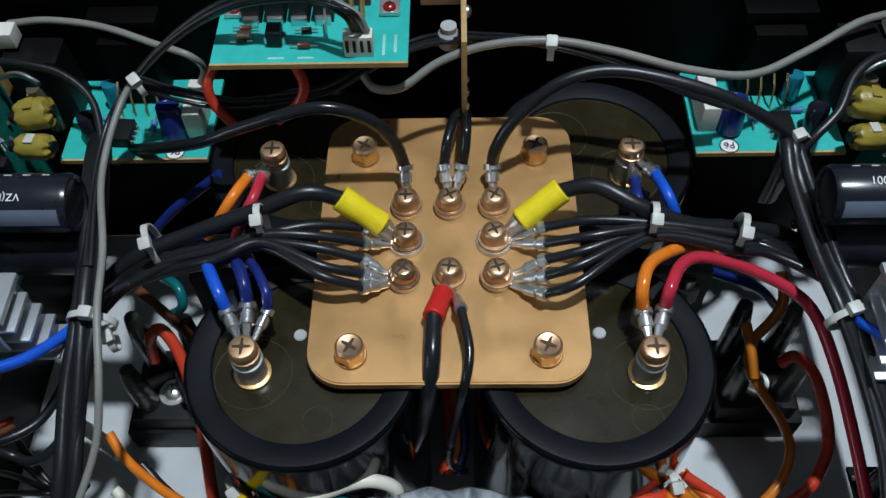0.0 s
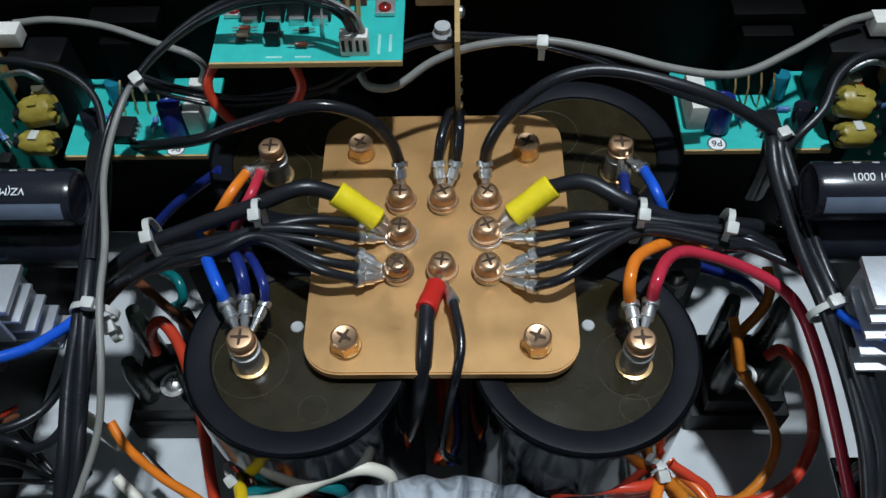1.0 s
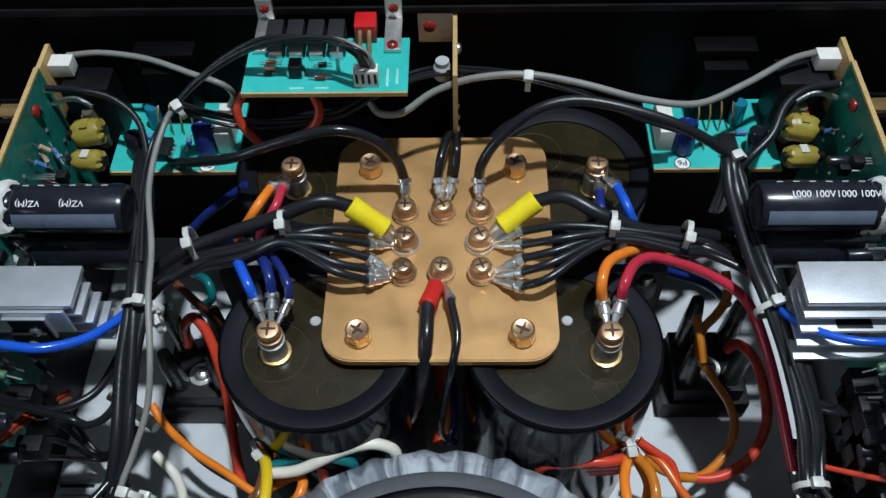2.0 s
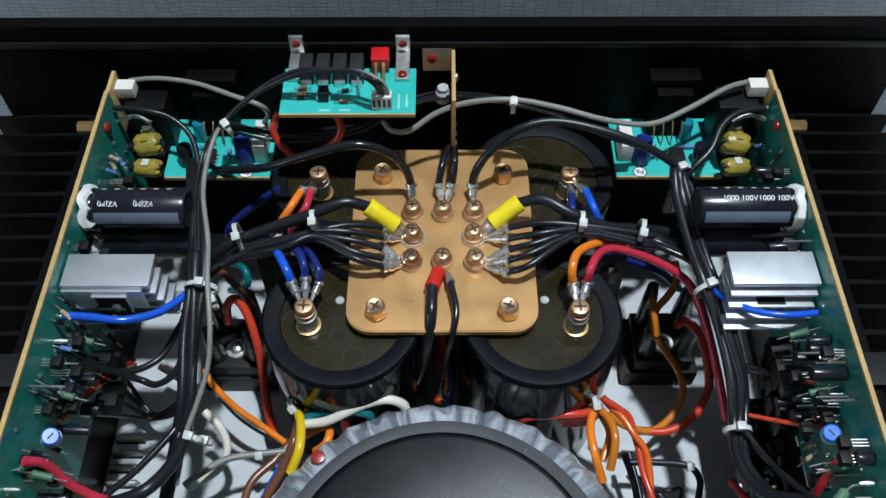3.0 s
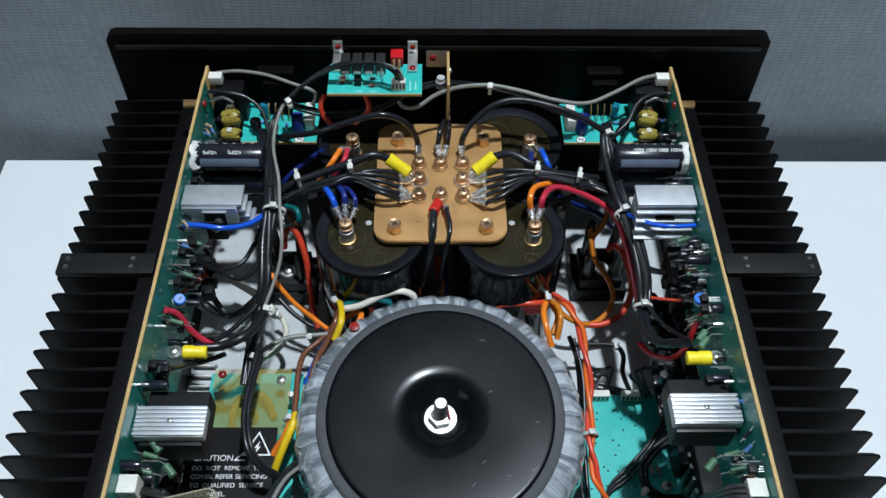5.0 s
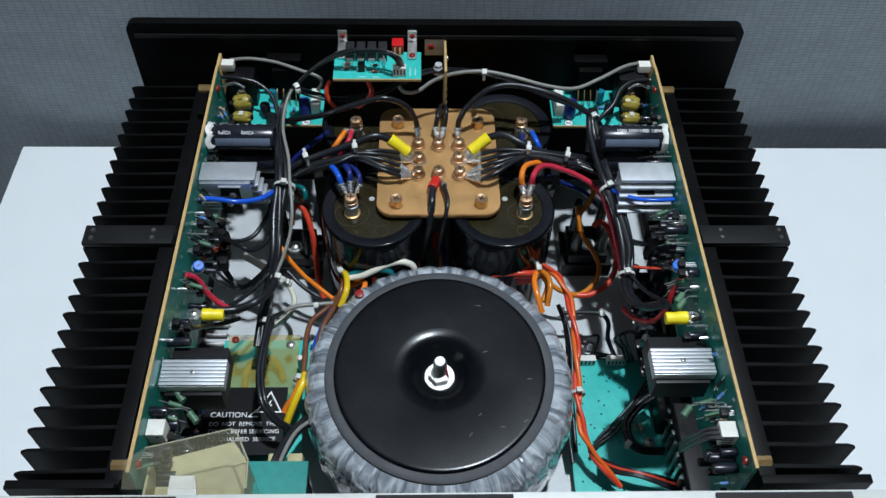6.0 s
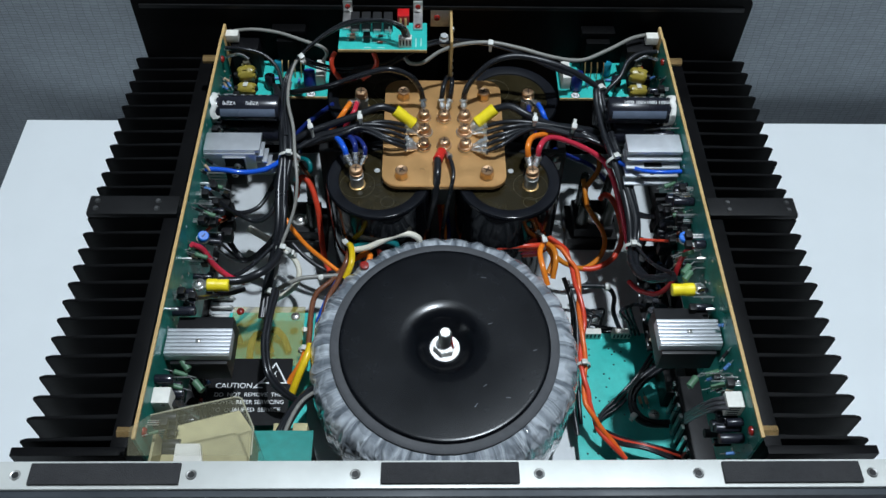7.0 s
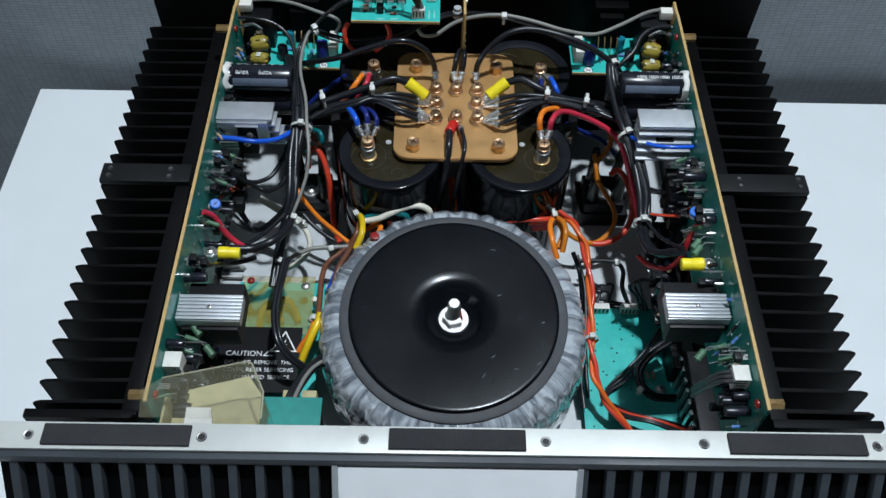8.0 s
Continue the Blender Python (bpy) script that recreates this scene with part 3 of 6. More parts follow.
wire("ground_wire", "black wire with a crimped ring terminal on the bus plate", black_pvc, 0.00155, [(0.1263, 0.0625, 0.112), (0.1172, 0.0828, 0.1208), (0.0975, 0.093, 0.1275), (0.0875, 0.0956, 0.1278), (0.061, 0.0963, 0.1329), (0.0399, 0.0895, 0.133), (0.0288, 0.0893, 0.1285)], (0.0145, 0.0864, 0.1235), "plain")
wire("ground_wire", "black wire with a crimped ring terminal on the bus plate", black_pvc, 0.00155, [(0.1252, 0.0592, 0.114), (0.1166, 0.0807, 0.1227), (0.0976, 0.0919, 0.1269), (0.0863, 0.0935, 0.1297), (0.0613, 0.0946, 0.1341), (0.0381, 0.0838, 0.1338), (0.0285, 0.0835, 0.1285)], (0.0145, 0.0864, 0.1235), "plain")
wire("ground_wire", "black wire with a crimped ring terminal on the bus plate", black_pvc, 0.00155, [(0.1242, 0.056, 0.116), (0.1156, 0.0789, 0.1245), (0.0975, 0.0912, 0.127), (0.086, 0.0912, 0.1299), (0.0603, 0.0926, 0.1351), (0.0374, 0.0777, 0.134), (0.0282, 0.0773, 0.1285)], (0.0145, 0.0864, 0.1235), "plain")
wire("power_cable", "black cable with a red insulated crimp, running between the capacitors", black_pvc, 0.0025, [(-0.0173, 0.0529, 0.06), (-0.0109, 0.0506, 0.085), (-0.0064, 0.0506, 0.112), (-0.0047, 0.0575, 0.126), (-0.0042, 0.0708, 0.128)], (0.0002, 0.0867, 0.1235), "red")
wire("power_cable", "thin black cable running down between the capacitors", black_pvc, 0.0014, [(0.0046, 0.0532, 0.05), (-0.0006, 0.0491, 0.07), (0.0012, 0.0483, 0.1), (0.0043, 0.0506, 0.122), (0.0059, 0.0594, 0.128), (0.0036, 0.0727, 0.1285)], (0.0002, 0.0867, 0.1235), "plain")
wire("harness_wire", "black harness wire bound with white cable ties", black_pvc, 0.0021, [(-0.1335, 0.1679, 0.085), (-0.12, 0.1439, 0.1247), (-0.113, 0.1156, 0.135), (-0.1082, 0.0921, 0.1347), (-0.1056, 0.0699, 0.1331), (-0.1069, 0.0495, 0.1253), (-0.1062, 0.0265, 0.1161), (-0.1086, 0.014, 0.1061), (-0.1135, -0.0041, 0.0918), (-0.1154, -0.0256, 0.085)])
wire("harness_wire", "black harness wire bound with white cable ties", black_pvc, 0.0021, [(-0.1317, 0.1679, 0.085), (-0.1189, 0.1422, 0.126), (-0.1108, 0.1168, 0.135), (-0.1058, 0.0903, 0.1364), (-0.1038, 0.0707, 0.1344), (-0.1033, 0.0481, 0.125), (-0.1036, 0.0273, 0.1144), (-0.1061, 0.0132, 0.1057), (-0.1124, -0.0032, 0.0918), (-0.1143, -0.0256, 0.085)])
wire("harness_wire", "black harness wire bound with white cable ties", black_pvc, 0.0018, [(-0.1299, 0.1679, 0.085), (-0.1174, 0.1433, 0.1254), (-0.1084, 0.1166, 0.1339), (-0.1025, 0.0897, 0.1364), (-0.1003, 0.0697, 0.1334), (-0.1026, 0.049, 0.1243), (-0.1026, 0.0273, 0.1153), (-0.105, 0.0131, 0.1055), (-0.1109, -0.0038, 0.0932), (-0.1131, -0.0256, 0.085)])
wire("harness_wire", "black harness wire bound with white cable ties", black_pvc, 0.0017, [(-0.1325, 0.1679, 0.085), (-0.1192, 0.1421, 0.1248), (-0.1116, 0.1154, 0.1361), (-0.1072, 0.0895, 0.1364), (-0.1044, 0.0709, 0.1318), (-0.1051, 0.049, 0.1239), (-0.1054, 0.028, 0.1153), (-0.1073, 0.0137, 0.106), (-0.1141, -0.0026, 0.0912), (-0.1148, -0.0256, 0.085)])
wire("harness_wire", "pale grey signal wire running along the black harness", grey_pvc, 0.0011, [(-0.0234, 0.1426, 0.171), (-0.0265, 0.1433, 0.1775), (-0.0376, 0.1474, 0.1792), (-0.0608, 0.1494, 0.1758), (-0.0809, 0.1486, 0.1658), (-0.0983, 0.144, 0.1521), (-0.1043, 0.132, 0.1459), (-0.1047, 0.1104, 0.1428), (-0.0989, 0.0853, 0.1419), (-0.0963, 0.0657, 0.141), (-0.0939, 0.0465, 0.1338), (-0.0952, 0.034, 0.1241), (-0.0994, 0.0208, 0.1167), (-0.1032, 0.0109, 0.111), (-0.1075, -0.005, 0.098)])
wire("harness_wire", "black signal wire plugged into the meter board", black_pvc, 0.0009, [(-0.0272, 0.143, 0.171), (-0.0298, 0.1421, 0.1778), (-0.0401, 0.1459, 0.1805), (-0.0615, 0.1483, 0.1791), (-0.081, 0.1476, 0.168), (-0.0975, 0.1434, 0.1534), (-0.1085, 0.136, 0.1418), (-0.1096, 0.1133, 0.1379), (-0.1047, 0.082, 0.138)])
wire("harness_wire", "black signal wire plugged into the meter board", black_pvc, 0.0009, [(-0.0259, 0.143, 0.171), (-0.0293, 0.1415, 0.1803), (-0.0411, 0.1451, 0.1822), (-0.0619, 0.1462, 0.1787), (-0.0807, 0.1469, 0.1674), (-0.0972, 0.1437, 0.1539), (-0.1071, 0.1355, 0.1421), (-0.1077, 0.1129, 0.138), (-0.1039, 0.082, 0.138)])
wire("harness_wire", "black signal wire plugged into the meter board", black_pvc, 0.0009, [(-0.0245, 0.143, 0.171), (-0.0272, 0.1395, 0.1811), (-0.0411, 0.1458, 0.1805), (-0.0612, 0.1464, 0.1779), (-0.0817, 0.1477, 0.1668), (-0.098, 0.1436, 0.1532), (-0.1052, 0.1345, 0.1439), (-0.1073, 0.1118, 0.1399), (-0.1031, 0.082, 0.138)])
wire("signal_wire", "grey sheathed signal wire with a white plug", grey_pvc, 0.0012, [(-0.1466, 0.1706, 0.152), (-0.1326, 0.1708, 0.153), (-0.1148, 0.1684, 0.152), (-0.0967, 0.1621, 0.15), (-0.0848, 0.1583, 0.148), (-0.0824, 0.1606, 0.14), (-0.0866, 0.1638, 0.13)])
wire("signal_wire", "long grey sheathed signal wire tied over the capacitors", grey_pvc, 0.00135, [(0.1426, 0.1677, 0.153), (0.1318, 0.1635, 0.153), (0.1134, 0.1527, 0.151), (0.095, 0.144, 0.15), (0.0741, 0.1425, 0.154), (0.0511, 0.1458, 0.159), (0.0311, 0.1475, 0.162), (0.0114, 0.1476, 0.16), (-0.0027, 0.1449, 0.156), (-0.0142, 0.1405, 0.15), (-0.0229, 0.1431, 0.147), (-0.0268, 0.1477, 0.148)])
wire("harness_wire", "black ribbon strands running behind the bus plate", black_pvc, 0.0008, [(-0.1012, 0.1494, 0.148), (-0.0878, 0.1505, 0.1402), (-0.0694, 0.1511, 0.1352), (-0.0416, 0.1496, 0.1414), (-0.0233, 0.1572, 0.1468), (-0.0062, 0.1621, 0.1514), (0.0147, 0.1556, 0.1575), (0.0303, 0.1501, 0.1596), (0.0516, 0.1449, 0.1562), (0.0756, 0.1439, 0.1454), (0.0913, 0.1444, 0.138)])
wire("harness_wire", "black ribbon strands running behind the bus plate", black_pvc, 0.0008, [(-0.101, 0.1477, 0.148), (-0.0888, 0.1493, 0.1399), (-0.0701, 0.1503, 0.1357), (-0.0404, 0.15, 0.1416), (-0.0233, 0.1563, 0.1461), (-0.0051, 0.1584, 0.1524), (0.0144, 0.1519, 0.1592), (0.0296, 0.1479, 0.1615), (0.0515, 0.1463, 0.1545), (0.0752, 0.1401, 0.1475), (0.0911, 0.1432, 0.138)])
wire("harness_wire", "black ribbon strands running behind the bus plate", black_pvc, 0.0008, [(-0.1008, 0.1461, 0.148), (-0.0874, 0.1488, 0.1393), (-0.0696, 0.1481, 0.1368), (-0.0404, 0.1494, 0.1395), (-0.0227, 0.1559, 0.146), (-0.0053, 0.1603, 0.1511), (0.015, 0.1536, 0.1578), (0.0302, 0.15, 0.1588), (0.0511, 0.1443, 0.1552), (0.0742, 0.1395, 0.1475), (0.091, 0.142, 0.138)])
wire("harness_wire", "black ribbon strands running behind the bus plate", black_pvc, 0.0008, [(-0.1006, 0.1445, 0.148), (-0.088, 0.1466, 0.1391), (-0.0697, 0.1469, 0.1351), (-0.0404, 0.149, 0.1391), (-0.0224, 0.1535, 0.147), (-0.0052, 0.1569, 0.1527), (0.0147, 0.1518, 0.1575), (0.0302, 0.1466, 0.1607), (0.0514, 0.1442, 0.1552), (0.0745, 0.1392, 0.1467), (0.0908, 0.1408, 0.138)])
wire("signal_wire", "black wire soldered to the side board", black_pvc, 0.0013, [(-0.1514, 0.1547, 0.15), (-0.139, 0.1535, 0.15), (-0.1264, 0.152, 0.147), (-0.1162, 0.1448, 0.142), (-0.111, 0.1298, 0.137), (-0.1087, 0.1135, 0.134)])
wire("signal_wire", "black wire soldered to the side board", black_pvc, 0.0016, [(0.1493, 0.1547, 0.149), (0.1367, 0.1512, 0.15), (0.1279, 0.1447, 0.148), (0.122, 0.134, 0.144), (0.1147, 0.1276, 0.14), (0.1107, 0.1246, 0.136)])
wire("signal_wire", "blue wire soldered to the side board", blue_pvc, 0.0017, [(-0.1499, 0.0476, 0.143), (-0.1392, 0.0469, 0.143), (-0.1271, 0.0467, 0.141), (-0.1162, 0.0521, 0.137), (-0.1105, 0.0608, 0.132), (-0.1068, 0.0701, 0.127)])
wire("signal_wire", "blue wire soldered to the side board", blue_pvc, 0.0014, [(0.1512, 0.0507, 0.139), (0.1381, 0.0491, 0.14), (0.1264, 0.0523, 0.138), (0.1172, 0.0608, 0.134), (0.1148, 0.0695, 0.128)])
wire("signal_wire", "black wire soldered to the side board", black_pvc, 0.0015, [(-0.1516, 0.0378, 0.14), (-0.1464, 0.0384, 0.125), (-0.1351, 0.0397, 0.11), (-0.123, 0.0482, 0.105), (-0.1151, 0.0602, 0.11), (-0.1086, 0.0697, 0.118)])
wire("signal_wire", "black wire soldered to the side board", black_pvc, 0.0015, [(-0.1516, 0.0306, 0.138), (-0.1423, 0.0369, 0.12), (-0.1295, 0.0388, 0.105), (-0.121, 0.0364, 0.105), (-0.1121, 0.0411, 0.11), (-0.1066, 0.0566, 0.118)])
wire("signal_wire", "black wire soldered to the side board", black_pvc, 0.0014, [(0.1525, 0.0401, 0.135), (0.1496, 0.0391, 0.12), (0.1411, 0.0418, 0.105), (0.1313, 0.0479, 0.1), (0.1258, 0.0527, 0.1)])
wire("signal_wire", "black wire soldered to the side board", black_pvc, 0.0014, [(0.1531, 0.0312, 0.137), (0.1474, 0.0348, 0.12), (0.1383, 0.0411, 0.105), (0.1309, 0.046, 0.1), (0.1252, 0.0495, 0.1)])
wire("signal_wire", "black wire crossing to the side board", black_pvc, 0.0014, [(-0.1511, 0.0901, 0.14), (-0.1411, 0.0943, 0.132), (-0.1265, 0.0962, 0.125), (-0.1118, 0.0971, 0.122)])
wire("signal_wire", "black wire crossing to the side board", black_pvc, 0.0014, [(0.1503, 0.0884, 0.141), (0.1357, 0.0934, 0.133), (0.1213, 0.0971, 0.126), (0.1028, 0.0982, 0.12), (0.0895, 0.0991, 0.115)])
wire("signal_wire", "black wire looping to the side board", black_pvc, 0.0014, [(0.1487, 0.0988, 0.12), (0.1378, 0.1, 0.13), (0.1227, 0.1024, 0.136), (0.1121, 0.1023, 0.133), (0.104, 0.1, 0.13)])
wire("harness_wire", "black harness wire bound with white cable ties", black_pvc, 0.0022, [(0.1102, 0.1338, 0.1), (0.1077, 0.1287, 0.1256), (0.1051, 0.1263, 0.1393), (0.1047, 0.112, 0.1364), (0.1076, 0.0859, 0.1328), (0.1109, 0.0702, 0.1306), (0.1166, 0.0543, 0.1213), (0.1199, 0.0338, 0.1129), (0.1202, 0.0174, 0.1048), (0.1186, 0.0016, 0.1062), (0.1237, -0.0131, 0.1115), (0.1365, -0.0222, 0.127)])
wire("harness_wire", "black harness wire bound with white cable ties", black_pvc, 0.0024, [(0.1121, 0.1338, 0.1), (0.1101, 0.1291, 0.1247), (0.1068, 0.1257, 0.139), (0.1081, 0.1123, 0.1341), (0.1118, 0.0877, 0.1311), (0.1149, 0.0708, 0.1293), (0.1188, 0.053, 0.1229), (0.1241, 0.034, 0.1125), (0.1227, 0.0182, 0.1043), (0.1211, 0.0022, 0.1044), (0.1256, -0.0133, 0.1109), (0.1363, -0.0234, 0.127)])
wire("harness_wire", "black harness wire bound with white cable ties", black_pvc, 0.0018, [(0.1133, 0.1338, 0.1), (0.1106, 0.1263, 0.1265), (0.1083, 0.1262, 0.1384), (0.1103, 0.1107, 0.1357), (0.1134, 0.0853, 0.1322), (0.1169, 0.0711, 0.1288), (0.122, 0.053, 0.1222), (0.1261, 0.0351, 0.1113), (0.125, 0.0184, 0.1052), (0.122, 0.0019, 0.1054), (0.1275, -0.0136, 0.1112), (0.1361, -0.0242, 0.127)])
wire("signal_wire", "thin black wire running to the yellow lug", black_pvc, 0.0012, [(0.122, 0.0161, 0.108), (0.1278, 0.0024, 0.11), (0.132, -0.0122, 0.12), (0.1354, -0.023, 0.13)])
wire("signal_wire", "red wire from harness to side board", red_pvc, 0.0016, [(0.1497, -0.0108, 0.142), (0.1448, -0.0106, 0.138), (0.1404, -0.015, 0.13), (0.138, -0.0194, 0.115), (0.1329, -0.0172, 0.1), (0.124, -0.0114, 0.095), (0.1194, -0.0009, 0.09)])
wire("power_cable", "thick black cable with a yellow sleeved lug", black_pvc, 0.0026, [(-0.1381, -0.0208, 0.1185), (-0.1335, -0.0204, 0.118), (-0.1237, -0.0183, 0.116), (-0.1119, -0.0138, 0.118), (-0.1057, -0.0005, 0.112), (-0.1037, 0.014, 0.108)])
wire("signal_wire", "black wire joining the harness", black_pvc, 0.0014, [(-0.1282, -0.015, 0.115), (-0.1206, -0.0036, 0.11), (-0.112, 0.0098, 0.108), (-0.1058, 0.0198, 0.108)])
wire("signal_wire", "red wire soldered to the side board", rose_pvc, 0.0018, [(-0.1482, -0.0134, 0.145), (-0.1435, -0.0119, 0.138), (-0.1383, -0.0147, 0.126), (-0.13, -0.0167, 0.116), (-0.1233, -0.0157, 0.11)])
wire("signal_wire", "black wire soldered to the side board", black_pvc, 0.0015, [(-0.1489, -0.0516, 0.147), (-0.1431, -0.0442, 0.135), (-0.1392, -0.0316, 0.118), (-0.1337, -0.0213, 0.105), (-0.1248, -0.0139, 0.1)])
wire("signal_wire", "black wire soldered to the side board", black_pvc, 0.0013, [(0.1498, -0.0403, 0.138), (0.1459, -0.0355, 0.13), (0.1445, -0.0284, 0.122), (0.1412, -0.0224, 0.118)])
wire("capacitor_lead", "bright blue lead crimped to a capacitor terminal", blue_pvc, 0.0019, [(-0.0786, 0.101, 0.12), (-0.0712, 0.0858, 0.132), (-0.066, 0.0756, 0.134), (-0.0642, 0.0722, 0.1285)], (-0.0573, 0.0586, 0.1275), "plain")
wire("capacitor_lead", "dark blue lead crimped to a capacitor terminal", navy_pvc, 0.0019, [(-0.0714, 0.101, 0.12), (-0.0625, 0.0865, 0.132), (-0.0589, 0.0782, 0.134), (-0.0584, 0.0742, 0.1285)], (-0.0573, 0.0586, 0.1275), "plain")
wire("capacitor_lead", "dark blue lead crimped to a capacitor terminal", navy_pvc, 0.0015, [(-0.0671, 0.101, 0.12), (-0.0569, 0.0848, 0.132), (-0.0523, 0.0755, 0.134), (-0.0523, 0.0722, 0.1285)], (-0.0573, 0.0586, 0.1275), "plain")
wire("capacitor_lead", "orange lead crimped to a capacitor terminal", orange_pvc, 0.0018, [(-0.0786, 0.1086, 0.115), (-0.0722, 0.1083, 0.126), (-0.0672, 0.1122, 0.132), (-0.0647, 0.1222, 0.129)], (-0.0572, 0.1311, 0.1275), "plain")
wire("capacitor_lead", "red lead crimped to a capacitor terminal", rose_pvc, 0.0017, [(-0.0698, 0.1086, 0.115), (-0.0651, 0.1083, 0.126), (-0.0609, 0.1114, 0.132), (-0.0601, 0.1222, 0.129)], (-0.0572, 0.1311, 0.1275), "plain")
wire("capacitor_lead", "dark blue lead crimped to a capacitor terminal", navy_pvc, 0.0017, [(0.0641, 0.1065, 0.115), (0.0601, 0.1081, 0.126), (0.0584, 0.1094, 0.132), (0.059, 0.1194, 0.129)], (0.0593, 0.1314, 0.1275), "plain")
wire("capacitor_lead", "bright blue lead crimped to a capacitor terminal", blue_pvc, 0.0018, [(0.0743, 0.1065, 0.115), (0.0706, 0.1061, 0.127), (0.0674, 0.1104, 0.133), (0.0659, 0.122, 0.129)], (0.0593, 0.1314, 0.1275), "plain")
wire("capacitor_lead", "orange lead crimped to a capacitor terminal", orange_pvc, 0.0019, [(0.0853, 0.1009, 0.115), (0.0749, 0.0969, 0.124), (0.0645, 0.0886, 0.133), (0.0574, 0.0815, 0.137), (0.0547, 0.0738, 0.136), (0.0558, 0.0713, 0.1285)], (0.0571, 0.0577, 0.1275), "plain")
wire("capacitor_lead", "red lead with peeling paint crimped to a capacitor terminal", rose_pvc, 0.0019, [(0.1244, 0.028, 0.085), (0.1213, 0.0476, 0.095), (0.1171, 0.0644, 0.105), (0.1122, 0.0783, 0.112), (0.104, 0.0844, 0.118), (0.0895, 0.0888, 0.124), (0.0752, 0.0888, 0.13), (0.0674, 0.0834, 0.134), (0.0625, 0.0741, 0.136), (0.0619, 0.0719, 0.1285)], (0.0571, 0.0577, 0.1275), "plain")
wire("signal_wire", "dark blue wire sloping behind the capacitor", navy_pvc, 0.0018, [(-0.0776, 0.1329, 0.118), (-0.0876, 0.1318, 0.11), (-0.0996, 0.1294, 0.1), (-0.1072, 0.1271, 0.09), (-0.1065, 0.1317, 0.07)])
wire("signal_wire", "dark blue wire passing over the rectifier", navy_pvc, 0.0018, [(0.0794, 0.1068, 0.1), (0.0932, 0.1085, 0.09), (0.109, 0.1093, 0.08), (0.1228, 0.1125, 0.06)])
wire("rectifier_lead", "red lead soldered to the rectifier", scarlet_pvc, 0.0021, [(-0.1048, 0.0862, 0.072), (-0.1027, 0.0878, 0.085), (-0.0978, 0.0883, 0.09), (-0.0926, 0.0831, 0.085), (-0.0887, 0.0736, 0.075), (-0.0873, 0.0651, 0.06), (-0.0847, 0.0501, 0.05), (-0.0796, 0.0351, 0.05)])
wire("rectifier_lead", "orange lead running to the transformer", orange_pvc, 0.0016, [(-0.1073, 0.0512, 0.09), (-0.1017, 0.0444, 0.085), (-0.0928, 0.0386, 0.075), (-0.0831, 0.0346, 0.066), (-0.0731, 0.0293, 0.06), (-0.0683, 0.028, 0.058)])
wire("rectifier_lead", "brown lead beside the rectifier", brown_pvc, 0.0018, [(-0.1046, 0.098, 0.1), (-0.1008, 0.0961, 0.095), (-0.0964, 0.095, 0.085), (-0.0944, 0.0967, 0.07)])
wire("rectifier_lead", "teal lead looping by the rectifier", teal_pvc, 0.0018, [(-0.106, 0.1163, 0.08), (-0.0974, 0.1088, 0.085), (-0.0958, 0.1037, 0.08), (-0.1027, 0.1061, 0.07), (-0.1096, 0.1123, 0.06)])
wire("rectifier_lead", "orange lead soldered to the rectifier", amber_pvc, 0.0018, [(0.1103, 0.103, 0.1), (0.1107, 0.0949, 0.095), (0.1074, 0.09, 0.09), (0.1024, 0.0864, 0.082), (0.1019, 0.0802, 0.075), (0.1066, 0.0726, 0.07), (0.1148, 0.0652, 0.06), (0.1166, 0.0569, 0.055), (0.112, 0.0477, 0.05), (0.1002, 0.0388, 0.05), (0.0874, 0.0386, 0.055), (0.0782, 0.0426, 0.06)])
wire("rectifier_lead", "dark orange lead soldered to the rectifier", amber_pvc, 0.0018, [(0.1004, 0.0916, 0.085), (0.1013, 0.0828, 0.082), (0.1026, 0.076, 0.076)])
wire("rectifier_lead", "red lead soldered to the rectifier", scarlet_pvc, 0.0021, [(0.113, 0.0819, 0.075), (0.1165, 0.0816, 0.08), (0.1234, 0.0766, 0.075), (0.1279, 0.0651, 0.065), (0.1276, 0.0553, 0.058), (0.1203, 0.045, 0.052), (0.1077, 0.0387, 0.05), (0.0927, 0.0388, 0.05)])
wire("transformer_lead", "coloured lead passing between the capacitors", scarlet_pvc, 0.0018, [(-0.0023, 0.08, 0.07), (-0.0012, 0.0689, 0.065), (-0.0006, 0.058, 0.06), (-0.0036, 0.0505, 0.055)])
wire("transformer_lead", "coloured lead passing between the capacitors", orange_pvc, 0.0018, [(0.0001, 0.08, 0.07), (0.0013, 0.0689, 0.065), (0.0018, 0.058, 0.06), (-0.0012, 0.0505, 0.055)])
wire("transformer_lead", "coloured lead passing between the capacitors", navy_pvc, 0.0018, [(0.0025, 0.08, 0.07), (0.0037, 0.0689, 0.065), (0.0042, 0.058, 0.06), (0.0012, 0.0505, 0.055)])
wire("transformer_lead", "red lead emerging from the transformer wrap", scarlet_pvc, 0.0019, [(0.0347, 0.0298, 0.082), (0.0385, 0.0299, 0.086), (0.0495, 0.0303, 0.087), (0.0622, 0.0314, 0.086), (0.0706, 0.0376, 0.08)])
wire("transformer_lead", "red lead emerging from the transformer wrap", scarlet_pvc, 0.0019, [(0.0349, 0.0304, 0.079), (0.0389, 0.0307, 0.082), (0.05, 0.0308, 0.083), (0.0626, 0.0314, 0.083), (0.0705, 0.0367, 0.08)])
